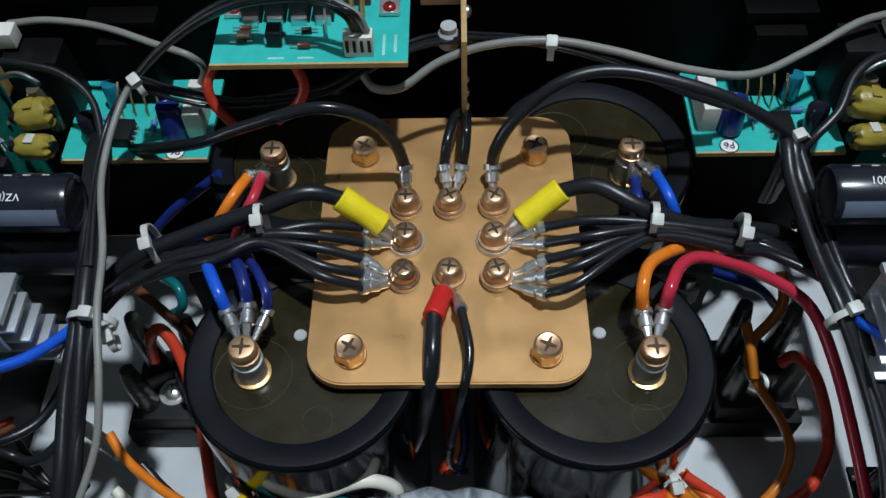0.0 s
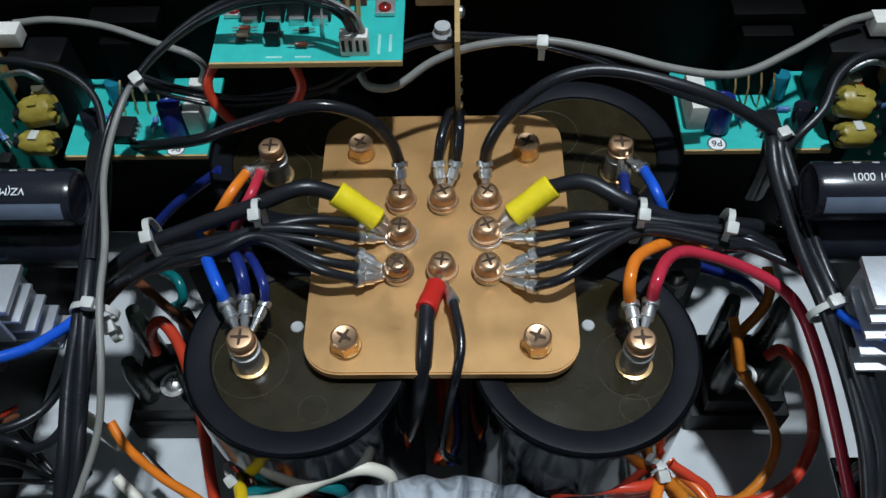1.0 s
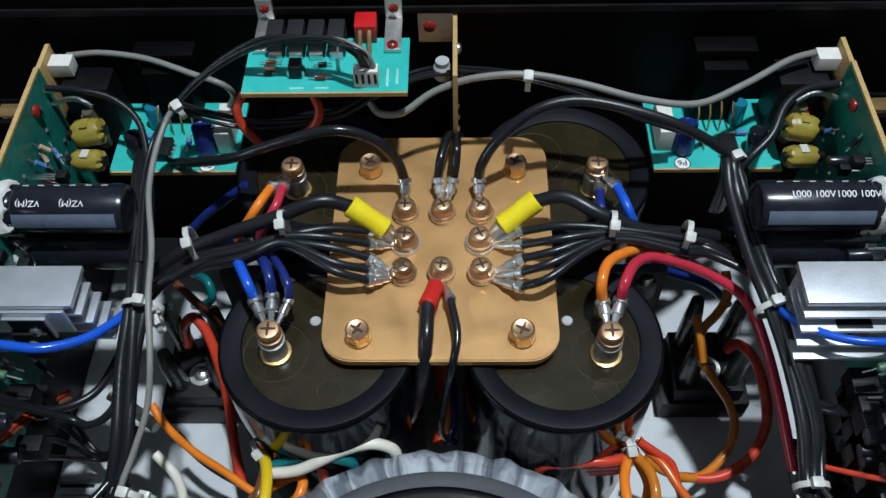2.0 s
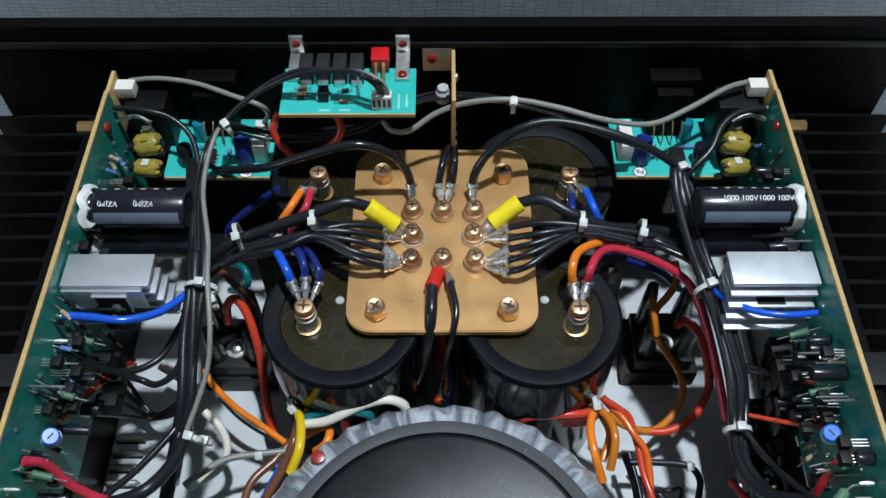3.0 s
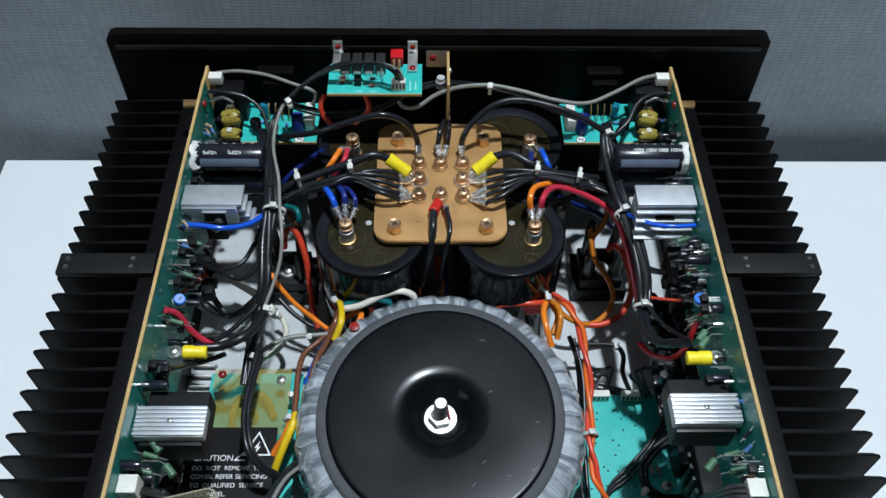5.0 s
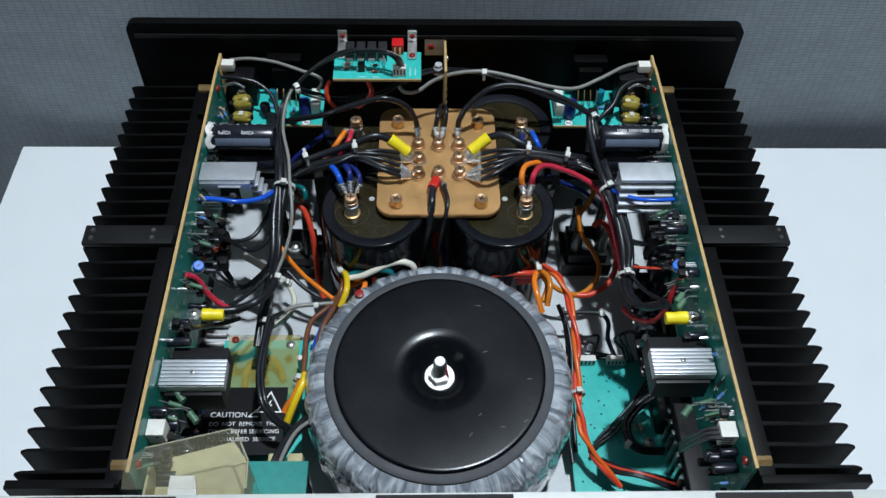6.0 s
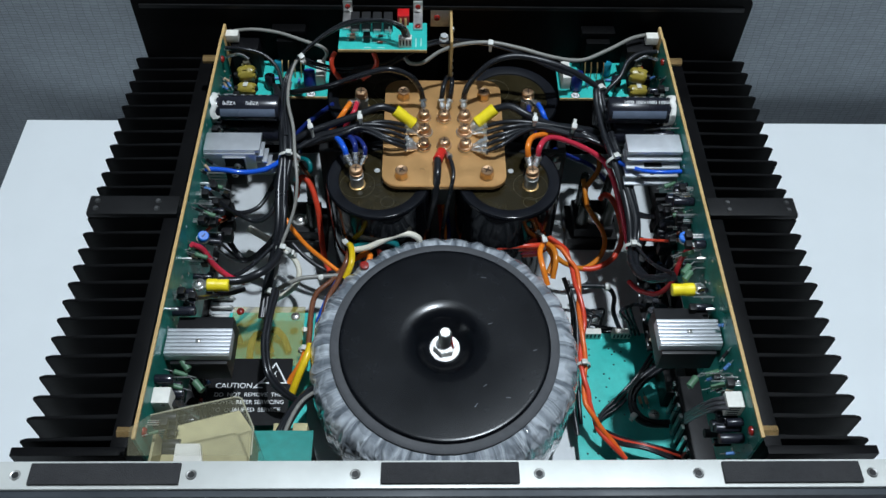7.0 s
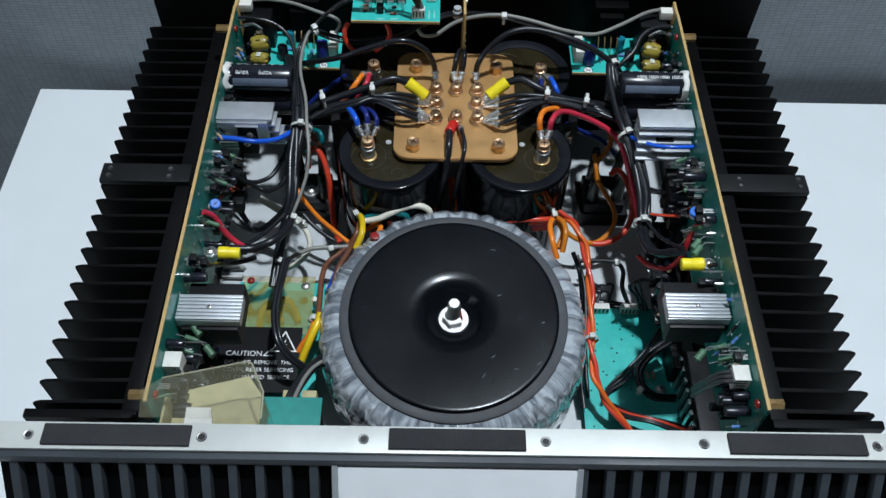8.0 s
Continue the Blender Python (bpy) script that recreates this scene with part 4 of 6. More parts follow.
wire("transformer_lead", "red lead emerging from the transformer wrap", rose_pvc, 0.0019, [(0.0351, 0.031, 0.076), (0.0392, 0.0315, 0.078), (0.0504, 0.0313, 0.079), (0.0629, 0.0314, 0.08), (0.0704, 0.0357, 0.08)])
wire("transformer_lead", "red lead emerging from the transformer wrap", scarlet_pvc, 0.0019, [(0.0354, 0.0316, 0.073), (0.0396, 0.0323, 0.074), (0.0508, 0.0318, 0.075), (0.0633, 0.0314, 0.077), (0.0703, 0.0348, 0.08)])
wire("transformer_lead", "orange lead looping into the transformer wrap", orange_pvc, 0.0019, [(0.0674, 0.035, 0.085), (0.0636, 0.0226, 0.09), (0.0644, 0.0108, 0.09), (0.0678, 0.002, 0.082)])
wire("transformer_lead", "orange lead looping into the transformer wrap", amber_pvc, 0.0019, [(0.0693, 0.0332, 0.086), (0.0727, 0.0256, 0.09), (0.0736, 0.0166, 0.09), (0.0716, 0.0072, 0.082)])
wire("transformer_lead", "amber lead looping into the transformer wrap", amber_pvc, 0.0018, [(0.0703, 0.0351, 0.08), (0.0733, 0.0235, 0.082), (0.0691, 0.0119, 0.08)])
wire("transformer_lead", "yellow lead looping from the transformer", yellow_pvc, 0.0021, [(-0.0647, 0.0342, 0.085), (-0.0613, 0.026, 0.09), (-0.0603, 0.0131, 0.092), (-0.0644, 0.0049, 0.085)])
wire("transformer_lead", "white lead arching from the transformer", white_pvc, 0.0021, [(-0.0604, 0.0255, 0.088), (-0.0491, 0.0255, 0.092), (-0.0355, 0.0304, 0.096), (-0.0247, 0.0334, 0.096), (-0.0172, 0.0331, 0.092), (-0.0157, 0.0315, 0.085)])
wire("transformer_lead", "dark teal lead arching from the transformer", teal_pvc, 0.0021, [(-0.0622, 0.0281, 0.086), (-0.0523, 0.0302, 0.09), (-0.0411, 0.0298, 0.093), (-0.0325, 0.029, 0.091), (-0.0313, 0.0295, 0.083)])
wire("transformer_lead", "red lead from the transformer", scarlet_pvc, 0.0019, [(-0.0639, 0.0339, 0.082), (-0.056, 0.0363, 0.085), (-0.0475, 0.0348, 0.086), (-0.0431, 0.029, 0.084), (-0.0426, 0.0266, 0.078)])
wire("transformer_lead", "orange lead from the transformer", orange_pvc, 0.0019, [(-0.0614, 0.0245, 0.078), (-0.0529, 0.027, 0.082), (-0.0491, 0.024, 0.085), (-0.0503, 0.018, 0.085), (-0.0551, 0.0165, 0.08)])
wire("transformer_lead", "blue lead from the transformer", blue_pvc, 0.0019, [(-0.0587, 0.0331, 0.07), (-0.0636, 0.0259, 0.072), (-0.0715, 0.0141, 0.068), (-0.0786, 0.0043, 0.06), (-0.0845, -0.0063, 0.05)])
wire("transformer_lead", "brown lead from the transformer", brown_pvc, 0.0019, [(-0.0635, 0.0296, 0.083), (-0.0641, 0.019, 0.086), (-0.0692, 0.0072, 0.08), (-0.0756, -0.0035, 0.075), (-0.0794, -0.0196, 0.07)])
wire("transformer_lead", "brown lead running past the mains board", brown_pvc, 0.0019, [(-0.0681, 0.0328, 0.06), (-0.0762, 0.0209, 0.06), (-0.0858, 0.0102, 0.06), (-0.0884, -0.0043, 0.06), (-0.088, -0.0218, 0.06), (-0.0891, -0.0386, 0.06), (-0.0951, -0.0628, 0.06)])
wire("transformer_lead", "yellow lead running down to the mains board", yellow_pvc, 0.0024, [(-0.0846, -0.0391, 0.075), (-0.086, -0.0472, 0.075), (-0.0908, -0.0583, 0.07), (-0.0963, -0.0686, 0.06)])
wire("transformer_lead", "orange lead running down to the mains board", orange_pvc, 0.0019, [(-0.0873, -0.0382, 0.07), (-0.0908, -0.0493, 0.068), (-0.0975, -0.0569, 0.06), (-0.0995, -0.0635, 0.05)])
wire("transformer_lead", "twisted red and orange leads running along the transformer", scarlet_pvc, 0.0016, [(0.071, 0.0383, 0.0865), (0.0775, 0.0347, 0.0842), (0.0828, 0.0317, 0.0812), (0.0846, 0.0254, 0.0785), (0.0861, 0.0181, 0.0773), (0.0868, 0.0081, 0.0768), (0.0891, -0.0013, 0.0755), (0.091, -0.0105, 0.0727), (0.0916, -0.0192, 0.0692), (0.0896, -0.0282, 0.0665), (0.0875, -0.038, 0.0653), (0.087, -0.0481, 0.0648), (0.0881, -0.0574, 0.0635), (0.0902, -0.0649, 0.0607), (0.0911, -0.0719, 0.0572), (0.0936, -0.0783, 0.0525), (0.0959, -0.0854, 0.0493), (0.1035, -0.0936, 0.0458), (0.1128, -0.1008, 0.04)])
wire("transformer_lead", "twisted red and orange leads running along the transformer", vermilion_pvc, 0.0016, [(0.0715, 0.0406, 0.0835), (0.075, 0.0358, 0.0828), (0.0797, 0.0306, 0.0828), (0.084, 0.0232, 0.0815), (0.0886, 0.017, 0.0787), (0.0899, 0.0091, 0.0752), (0.0897, 0.0008, 0.0725), (0.0885, -0.0096, 0.0713), (0.0886, -0.0202, 0.0708), (0.0891, -0.0301, 0.0695), (0.0899, -0.0389, 0.0667), (0.0899, -0.0472, 0.0632), (0.0886, -0.0558, 0.0605), (0.0878, -0.0641, 0.0593), (0.0882, -0.0727, 0.0588), (0.0931, -0.0797, 0.0555), (0.0983, -0.086, 0.0507), (0.1064, -0.0929, 0.0442), (0.1128, -0.1008, 0.04)])
wire("signal_wire", "cream wire running over the chassis floor", white_pvc, 0.0019, [(-0.1096, 0.04, 0.07), (-0.1017, 0.0333, 0.066), (-0.099, 0.0257, 0.06), (-0.1037, 0.018, 0.054), (-0.1174, 0.0118, 0.048)])
wire("signal_wire", "cream wire lying on the chassis floor", white_pvc, 0.0026, [(-0.1413, 0.0745, 0.05), (-0.1297, 0.0678, 0.048), (-0.1195, 0.0605, 0.048)])
wire("signal_wire", "grey wire running over the chassis floor", grey_pvc, 0.0016, [(-0.0688, 0.0252, 0.06), (-0.082, 0.0228, 0.062), (-0.0968, 0.0196, 0.064), (-0.1073, 0.0122, 0.066), (-0.1142, 0.0062, 0.066)])
wire("signal_wire", "black wire crossing the chassis floor", black_pvc, 0.0016, [(-0.1063, 0.0525, 0.06), (-0.0961, 0.0438, 0.055), (-0.0842, 0.0376, 0.05), (-0.072, 0.0327, 0.05)])
wire("signal_wire", "thin black wire looping down from the harness", black_pvc, 0.0011, [(-0.1102, 0.0344, 0.09), (-0.1251, 0.0435, 0.06), (-0.1419, 0.0476, 0.045), (-0.1524, 0.0425, 0.06), (-0.1536, 0.0297, 0.09)])
wire("signal_wire", "thin black wire looping down from the harness", black_pvc, 0.0011, [(-0.1105, 0.0368, 0.09), (-0.1253, 0.0455, 0.06), (-0.142, 0.0486, 0.045), (-0.1534, 0.0495, 0.06), (-0.1548, 0.0373, 0.09)])
wire("signal_wire", "thin black wire looping down from the harness", black_pvc, 0.0011, [(-0.1107, 0.0392, 0.09), (-0.1255, 0.0475, 0.06), (-0.1421, 0.0496, 0.045), (-0.1544, 0.0565, 0.06), (-0.156, 0.0449, 0.09)])
wire("signal_wire", "thin black wire looping down from the harness", black_pvc, 0.0011, [(-0.111, 0.0416, 0.09), (-0.1258, 0.0495, 0.06), (-0.1422, 0.0506, 0.045), (-0.1555, 0.0636, 0.06), (-0.1572, 0.0528, 0.09)])
wire("signal_wire", "black harness wire running down over the caution label", black_pvc, 0.0016, [(-0.107, -0.0119, 0.098), (-0.1084, -0.034, 0.1), (-0.1088, -0.0538, 0.1), (-0.105, -0.0716, 0.098), (-0.0981, -0.0792, 0.09), (-0.091, -0.08, 0.08)])
wire("signal_wire", "black harness wire running down over the caution label", black_pvc, 0.0014, [(-0.1051, -0.0127, 0.096), (-0.1063, -0.0348, 0.1), (-0.1065, -0.0538, 0.1), (-0.1028, -0.0709, 0.098), (-0.0963, -0.0778, 0.09), (-0.0894, -0.0793, 0.08)])
wire("mains_wire", "black mains wire running to the rear socket", black_pvc, 0.0015, [(-0.0781, -0.0624, 0.065), (-0.0839, -0.0715, 0.075), (-0.0903, -0.0877, 0.085), (-0.096, -0.1052, 0.09), (-0.099, -0.1183, 0.085), (-0.1017, -0.1254, 0.07)])
wire("mains_wire", "black mains wire running to the rear socket", black_pvc, 0.0015, [(-0.078, -0.0643, 0.065), (-0.0837, -0.0734, 0.075), (-0.0895, -0.0891, 0.085), (-0.0944, -0.1052, 0.09), (-0.0968, -0.1183, 0.085), (-0.0991, -0.1254, 0.07)])
wire("mains_wire", "black mains wire running to the rear socket", black_pvc, 0.0015, [(-0.0778, -0.0663, 0.065), (-0.0836, -0.0752, 0.075), (-0.0887, -0.0905, 0.085), (-0.0928, -0.1052, 0.09), (-0.0946, -0.1183, 0.085), (-0.0965, -0.1255, 0.07)])
wire("mains_wire", "black mains wire running to the rear socket", black_pvc, 0.0015, [(-0.0776, -0.0682, 0.065), (-0.0834, -0.0771, 0.075), (-0.0879, -0.092, 0.085), (-0.0912, -0.1053, 0.09), (-0.0924, -0.1183, 0.085), (-0.0939, -0.1255, 0.07)])
wire("mains_wire", "white mains wire running to the rear socket", grey_pvc, 0.0012, [(-0.0779, -0.0681, 0.07), (-0.0854, -0.083, 0.083), (-0.0901, -0.101, 0.092), (-0.0928, -0.1147, 0.092), (-0.096, -0.1241, 0.075)])
wire("signal_wire", "black wire with a white tie above the floor", black_pvc, 0.0016, [(0.0864, 0.023, 0.05), (0.0999, 0.0221, 0.052), (0.1132, 0.0197, 0.054), (0.1182, 0.0135, 0.052), (0.1179, 0.0051, 0.045), (0.1232, -0.0034, 0.035)])
wire("signal_wire", "thin black wire plugged into the teal board", black_pvc, 0.001, [(0.1309, -0.0065, 0.034), (0.1239, -0.0095, 0.055), (0.1148, -0.0142, 0.075), (0.1262, -0.0057, 0.07), (0.1401, -0.0024, 0.06)])
wire("signal_wire", "thin black wire plugged into the teal board", black_pvc, 0.001, [(0.1337, -0.0065, 0.034), (0.1262, -0.0095, 0.055), (0.1184, -0.012, 0.075), (0.1292, -0.0057, 0.07), (0.142, -0.0024, 0.06)])
wire("signal_wire", "thin black wire plugged into the teal board", black_pvc, 0.001, [(0.1364, -0.0065, 0.034), (0.1285, -0.0095, 0.055), (0.1221, -0.0098, 0.075), (0.1322, -0.0057, 0.07), (0.1439, -0.0024, 0.06)])
wire("signal_wire", "grey wire from the white connector", charcoal_pvc, 0.0012, [(0.1457, -0.1136, 0.146), (0.1395, -0.1115, 0.14), (0.1364, -0.1061, 0.12), (0.1359, -0.1007, 0.1)])
wire("signal_wire", "grey wire from the white connector", charcoal_pvc, 0.0012, [(0.1451, -0.1165, 0.146), (0.1389, -0.1141, 0.14), (0.136, -0.1084, 0.12), (0.1355, -0.1028, 0.1)])
wire("signal_wire", "grey wire from the white connector", charcoal_pvc, 0.0012, [(0.1445, -0.1194, 0.146), (0.1384, -0.1167, 0.14), (0.1355, -0.1108, 0.12), (0.1351, -0.1049, 0.1)])
wire("signal_wire", "black wire looping over the teal board", black_pvc, 0.0017, [(0.141, -0.0435, 0.06), (0.128, -0.051, 0.055), (0.119, -0.0615, 0.052), (0.1193, -0.0743, 0.05), (0.1266, -0.0811, 0.048), (0.1416, -0.0805, 0.045)])
wire("signal_wire", "black wire looping over the teal board", black_pvc, 0.0017, [(0.1424, -0.046, 0.06), (0.1302, -0.053, 0.055), (0.1213, -0.0627, 0.052), (0.1217, -0.0727, 0.05), (0.1291, -0.0788, 0.048), (0.1428, -0.0782, 0.045)])
wire("signal_wire", "thin wire running over the teal board to the rear", black_pvc, 0.0011, [(0.1028, -0.0818, 0.04), (0.1117, -0.0892, 0.045), (0.1245, -0.0944, 0.048), (0.1422, -0.098, 0.045), (0.155, -0.1022, 0.04)])
wire("signal_wire", "thin wire running over the teal board to the rear", scarlet_pvc, 0.0011, [(0.1025, -0.0838, 0.04), (0.1115, -0.0907, 0.045), (0.1244, -0.0955, 0.048), (0.1419, -0.0998, 0.045), (0.1547, -0.1036, 0.04)])
wire("signal_wire", "thin wire running over the teal board to the rear", black_pvc, 0.0011, [(0.1023, -0.0857, 0.04), (0.1113, -0.0922, 0.045), (0.1242, -0.0966, 0.048), (0.1416, -0.1017, 0.045), (0.1545, -0.1051, 0.04)])
wire("signal_wire", "thin wire running over the teal board to the rear", black_pvc, 0.0011, [(0.102, -0.0876, 0.04), (0.1111, -0.0937, 0.045), (0.124, -0.0977, 0.048), (0.1413, -0.1035, 0.045), (0.1542, -0.1066, 0.04)])
wire("signal_wire", "grey wire from the white connector", charcoal_pvc, 0.0011, [(-0.1475, -0.1128, 0.145), (-0.1438, -0.1106, 0.138), (-0.1414, -0.1049, 0.12), (-0.1401, -0.1011, 0.1)])
wire("signal_wire", "grey wire from the white connector", charcoal_pvc, 0.0011, [(-0.1472, -0.1144, 0.145), (-0.1435, -0.1119, 0.138), (-0.1412, -0.1062, 0.12), (-0.1401, -0.1011, 0.1)])
wire("signal_wire", "grey wire from the white connector", charcoal_pvc, 0.0011, [(-0.1469, -0.116, 0.145), (-0.1433, -0.1132, 0.138), (-0.1409, -0.1075, 0.12), (-0.1401, -0.1011, 0.1)])
wire("signal_wire", "black wire beside the transformer", black_pvc, 0.0016, [(0.0832, 0.0232, 0.06), (0.0874, 0.0078, 0.055), (0.0876, -0.0161, 0.05), (0.0855, -0.0391, 0.045), (0.0843, -0.0612, 0.04), (0.0853, -0.0825, 0.035)])
wire("signal_wire", "black wire beside the transformer", black_pvc, 0.0014, [(0.0877, 0.0278, 0.05), (0.0916, 0.0051, 0.045), (0.0913, -0.019, 0.04), (0.0896, -0.0421, 0.035), (0.0893, -0.0723, 0.03)])
wire("red_loop", "red wire looping under the meter board", scarlet_pvc, 0.0017, [(-0.0751, 0.151, 0.15), (-0.0778, 0.1479, 0.145), (-0.0767, 0.1454, 0.138), (-0.0704, 0.1424, 0.13)])
wire("red_loop", "red wire looping under the meter board", scarlet_pvc, 0.0017, [(-0.0485, 0.1506, 0.15), (-0.0463, 0.1466, 0.145), (-0.0489, 0.1434, 0.14), (-0.0567, 0.1438, 0.132)])
wire("signal_wire", "twisted red and brown wire from the trimmer", scarlet_pvc, 0.001, [(-0.1482, 0.0119, 0.125), (-0.1461, 0.0265, 0.115), (-0.1453, 0.0442, 0.1), (-0.1393, 0.0563, 0.09)])
wire("signal_wire", "twisted red and brown wire from the trimmer", brown_pvc, 0.001, [(-0.1495, 0.011, 0.125), (-0.1465, 0.0242, 0.115), (-0.1439, 0.0418, 0.1), (-0.1382, 0.0538, 0.09)])
wire("signal_wire", "red wire from the trimmer", scarlet_pvc, 0.001, [(0.1506, 0.0069, 0.125), (0.1422, 0.0132, 0.115), (0.1301, 0.0194, 0.108), (0.122, 0.0231, 0.105)])


for k, (wx, wy) in enumerate(((0.0965, 0.0225), (0.1, 0.019), (0.1045, 0.0135), (0.0985, 0.012), (0.1085, 0.0165))):
    wire("signal_wire", "thin black wire curling on the chassis floor", black_pvc, 0.0009, [(0.0925 + 0.002 * k, 0.0275 - 0.002 * k, 0.024), (wx, wy, 0.03), (wx + 0.0075, wy - 0.0065 + 0.002 * k, 0.027), (wx + 0.0035, wy - 0.0125, 0.0235), (wx + 0.0125, wy - 0.0165, 0.026), (0.1215 + 0.0028 * k, -0.0035, 0.0365)])
for k in range(3):
    wire("signal_wire", "thin black wire lying over the teal board", black_pvc, 0.001, [(0.1395, -0.028 - 0.004 * k, 0.045), (0.129 - 0.001 * k, -0.0415 - 0.004 * k, 0.04), (0.1155, -0.0545 - 0.0035 * k, 0.0355), (0.1035, -0.0655 - 0.002 * k, 0.034), (0.0975, -0.078, 0.0345)])


# cable ties
def cable_tie(p, d, ra, rb, tail):
    """A nylon loop round a bundle that runs along d at p."""
    th = thing("cable_tie", "white nylon cable tie round the wires", "cable tie", "cable ties", p)
    ra, rb = ra * 0.98, rb * 0.98
    m = toward(p, d)
    band = B()
    seg = 28
    vs = []
    for i in range(seg):
        a = 2 * math.pi * i / seg
        vs.append([band.verts.new(m @ Vector((rr2 * math.cos(a) * ra, rr2 * math.sin(a) * rb, z))) for rr2, z in ((1, -0.001), (1.09, -0.001), (1.09, 0.001), (1, 0.001))])
    for i in range(seg):
        q, w2 = vs[i], vs[(i + 1) % seg]
        for k in range(4):
            band.faces.new((q[k], q[(k + 1) % 4], w2[(k + 1) % 4], w2[k]))
    part("band", band, tie_nylon, th)
    up = Vector((0, -0.45, 0.9))
    ax = Vector(d).normalized()
    up = (up - ax * up.dot(ax)).normalized()
    side = ax.cross(up)
    R = Matrix((( *side,), (*up,), (*ax,))).transposed().to_4x4()
    hm = Matrix.Translation(Vector(p) + up * (rb * 1.15)) @ R
    part("head", box(B(), (-0.0019, -0.0016, -0.0018), (0.0019, 0.0016, 0.0018), 0.0009, hm), tie_nylon, th)
    return th


for p, d, ra, rb, tail in (
    ((-0.0557, 0.0985, 0.1345), (1, 0.1, 0.05), 0.005, 0.0085, 0.0), ((-0.0886, 0.0945, 0.1285), (1, 0.25, 0.1), 0.0055, 0.0105, 0.0),
    ((-0.1007, 0.0668, 0.133), (0.1, 1, 0.1), 0.0068, 0.0052, 0.004), ((-0.0972, 0.0653, 0.126), (0.9, 0.4, 0.1), 0.004, 0.004, 0.003),
    ((-0.0969, 0.1408, 0.152), (0.8, 0.6, 0.2), 0.0036, 0.0036, 0.003), ((0.0318, 0.1453, 0.161), (1, -0.1, 0), 0.003, 0.0042, 0.003),
    ((0.0603, 0.098, 0.1335), (1, -0.1, -0.05), 0.005, 0.009, 0.0), ((0.0868, 0.097, 0.1275), (1, -0.2, -0.1), 0.0055, 0.0105, 0.0),
    ((0.1132, 0.0686, 0.129), (-0.3, 1, 0.1), 0.0065, 0.0056, 0.003), ((0.1087, 0.126, 0.137), (-0.3, 0.9, 0.1), 0.0045, 0.005, 0.003),
    ((0.1207, 0.0145, 0.106), (0, 1, 0.1), 0.0055, 0.005, 0.003), ((-0.1023, 0.0113, 0.107), (0.2, 1, 0.2), 0.005, 0.004, 0.003),
    ((-0.098, 0.0126, 0.1), (0.2, 1, 0.2), 0.003, 0.003, 0.003), ((-0.1102, -0.0107, 0.09), (0.2, 1, 0.2), 0.004, 0.004, 0.003),
    ((-0.0654, 0.0354, 0.083), (0.8, 0.5, 0.3), 0.0055, 0.0055, 0.003), ((0.0668, 0.036, 0.084), (1, 0.2, 0), 0.005, 0.006, 0.003),
    ((0.0586, 0.0403, 0.073), (1, 0, 0), 0.004, 0.004, 0.002), ((0.1138, 0.02, 0.053), (1, 0.1, 0), 0.0022, 0.0024, 0.003),
    ((-0.0887, -0.0395, 0.068), (0.1, 1, 0.1), 0.004, 0.004, 0.003), ((0.0886, -0.048, 0.064), (0, 1, 0), 0.0042, 0.004, 0.0),
    ((-0.0839, 0.0228, 0.06), (1, 0.2, 0), 0.0022, 0.0022, 0.002), ((0.1192, -0.0772, 0.05), (0.6, -0.8, 0), 0.0028, 0.0028, 0.002),
):
    cable_tie(p, d, ra, rb, tail)

# toroidal transformer
TC = (-0.0003, -0.0475)
tor = thing("toroidal_transformer", "toroidal transformer wrapped in clear crinkled film with black top disc", "transformer", at=(*TC, 0.02))
TM = Matrix.Translation((*TC, 0))


def seated(bm):
    """The transformer sits slightly askew: its top falls towards the rear panel."""
    for v in bm.verts:
        v.co.z += (v.co.y - TC[1]) * 0.085 * min(1.0, max(0.0, (v.co.z - 0.02) / 0.07))
    return bm



film = bpy.data.materials.new("crinkled_film")
film.use_nodes = True
fn = film.node_tree
fb = fn.nodes["Principled BSDF"]
ftc = fn.nodes.new("ShaderNodeTexCoord")
fmap = fn.nodes.new("ShaderNodeMapping")
fmap.inputs["Location"].default_value = (-TC[0], -TC[1], 0)
fgr = fn.nodes.new("ShaderNodeTexGradient")
fgr.gradient_type = "RADIAL"
fsx = fn.nodes.new("ShaderNodeSeparateXYZ")
fcx = fn.nodes.new("ShaderNodeCombineXYZ")
fn.links.new(ftc.outputs["Object"], fmap.inputs["Vector"])
fn.links.new(fmap.outputs[0], fgr.inputs["Vector"])
fn.links.new(ftc.outputs["Object"], fsx.inputs[0])
for src, k, slot in ((fgr.outputs[1], 66.0, 0), (fsx.outputs[2], 60.0, 1)):
    mulf = fn.nodes.new("ShaderNodeMath")
    mulf.operation = "MULTIPLY"
    mulf.inputs[1].default_value = k
    fn.links.new(src, mulf.inputs[0])
    fn.links.new(mulf.outputs[0], fcx.inputs[slot])
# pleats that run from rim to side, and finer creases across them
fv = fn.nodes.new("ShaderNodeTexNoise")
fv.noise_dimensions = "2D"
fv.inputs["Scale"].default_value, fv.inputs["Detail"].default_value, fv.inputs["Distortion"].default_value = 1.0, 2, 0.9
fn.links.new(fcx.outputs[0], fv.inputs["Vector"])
fw = fn.nodes.new("ShaderNodeTexVoronoi")
fw.feature = "DISTANCE_TO_EDGE"
fw.inputs["Scale"].default_value = 105
fn.links.new(ftc.outputs["Object"], fw.inputs["Vector"])
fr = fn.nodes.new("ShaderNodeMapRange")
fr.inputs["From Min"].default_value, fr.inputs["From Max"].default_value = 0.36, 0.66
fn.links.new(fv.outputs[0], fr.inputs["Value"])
# pleat shade and sheen painted into the colour: dark troughs, pale crests
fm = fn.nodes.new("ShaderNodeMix")
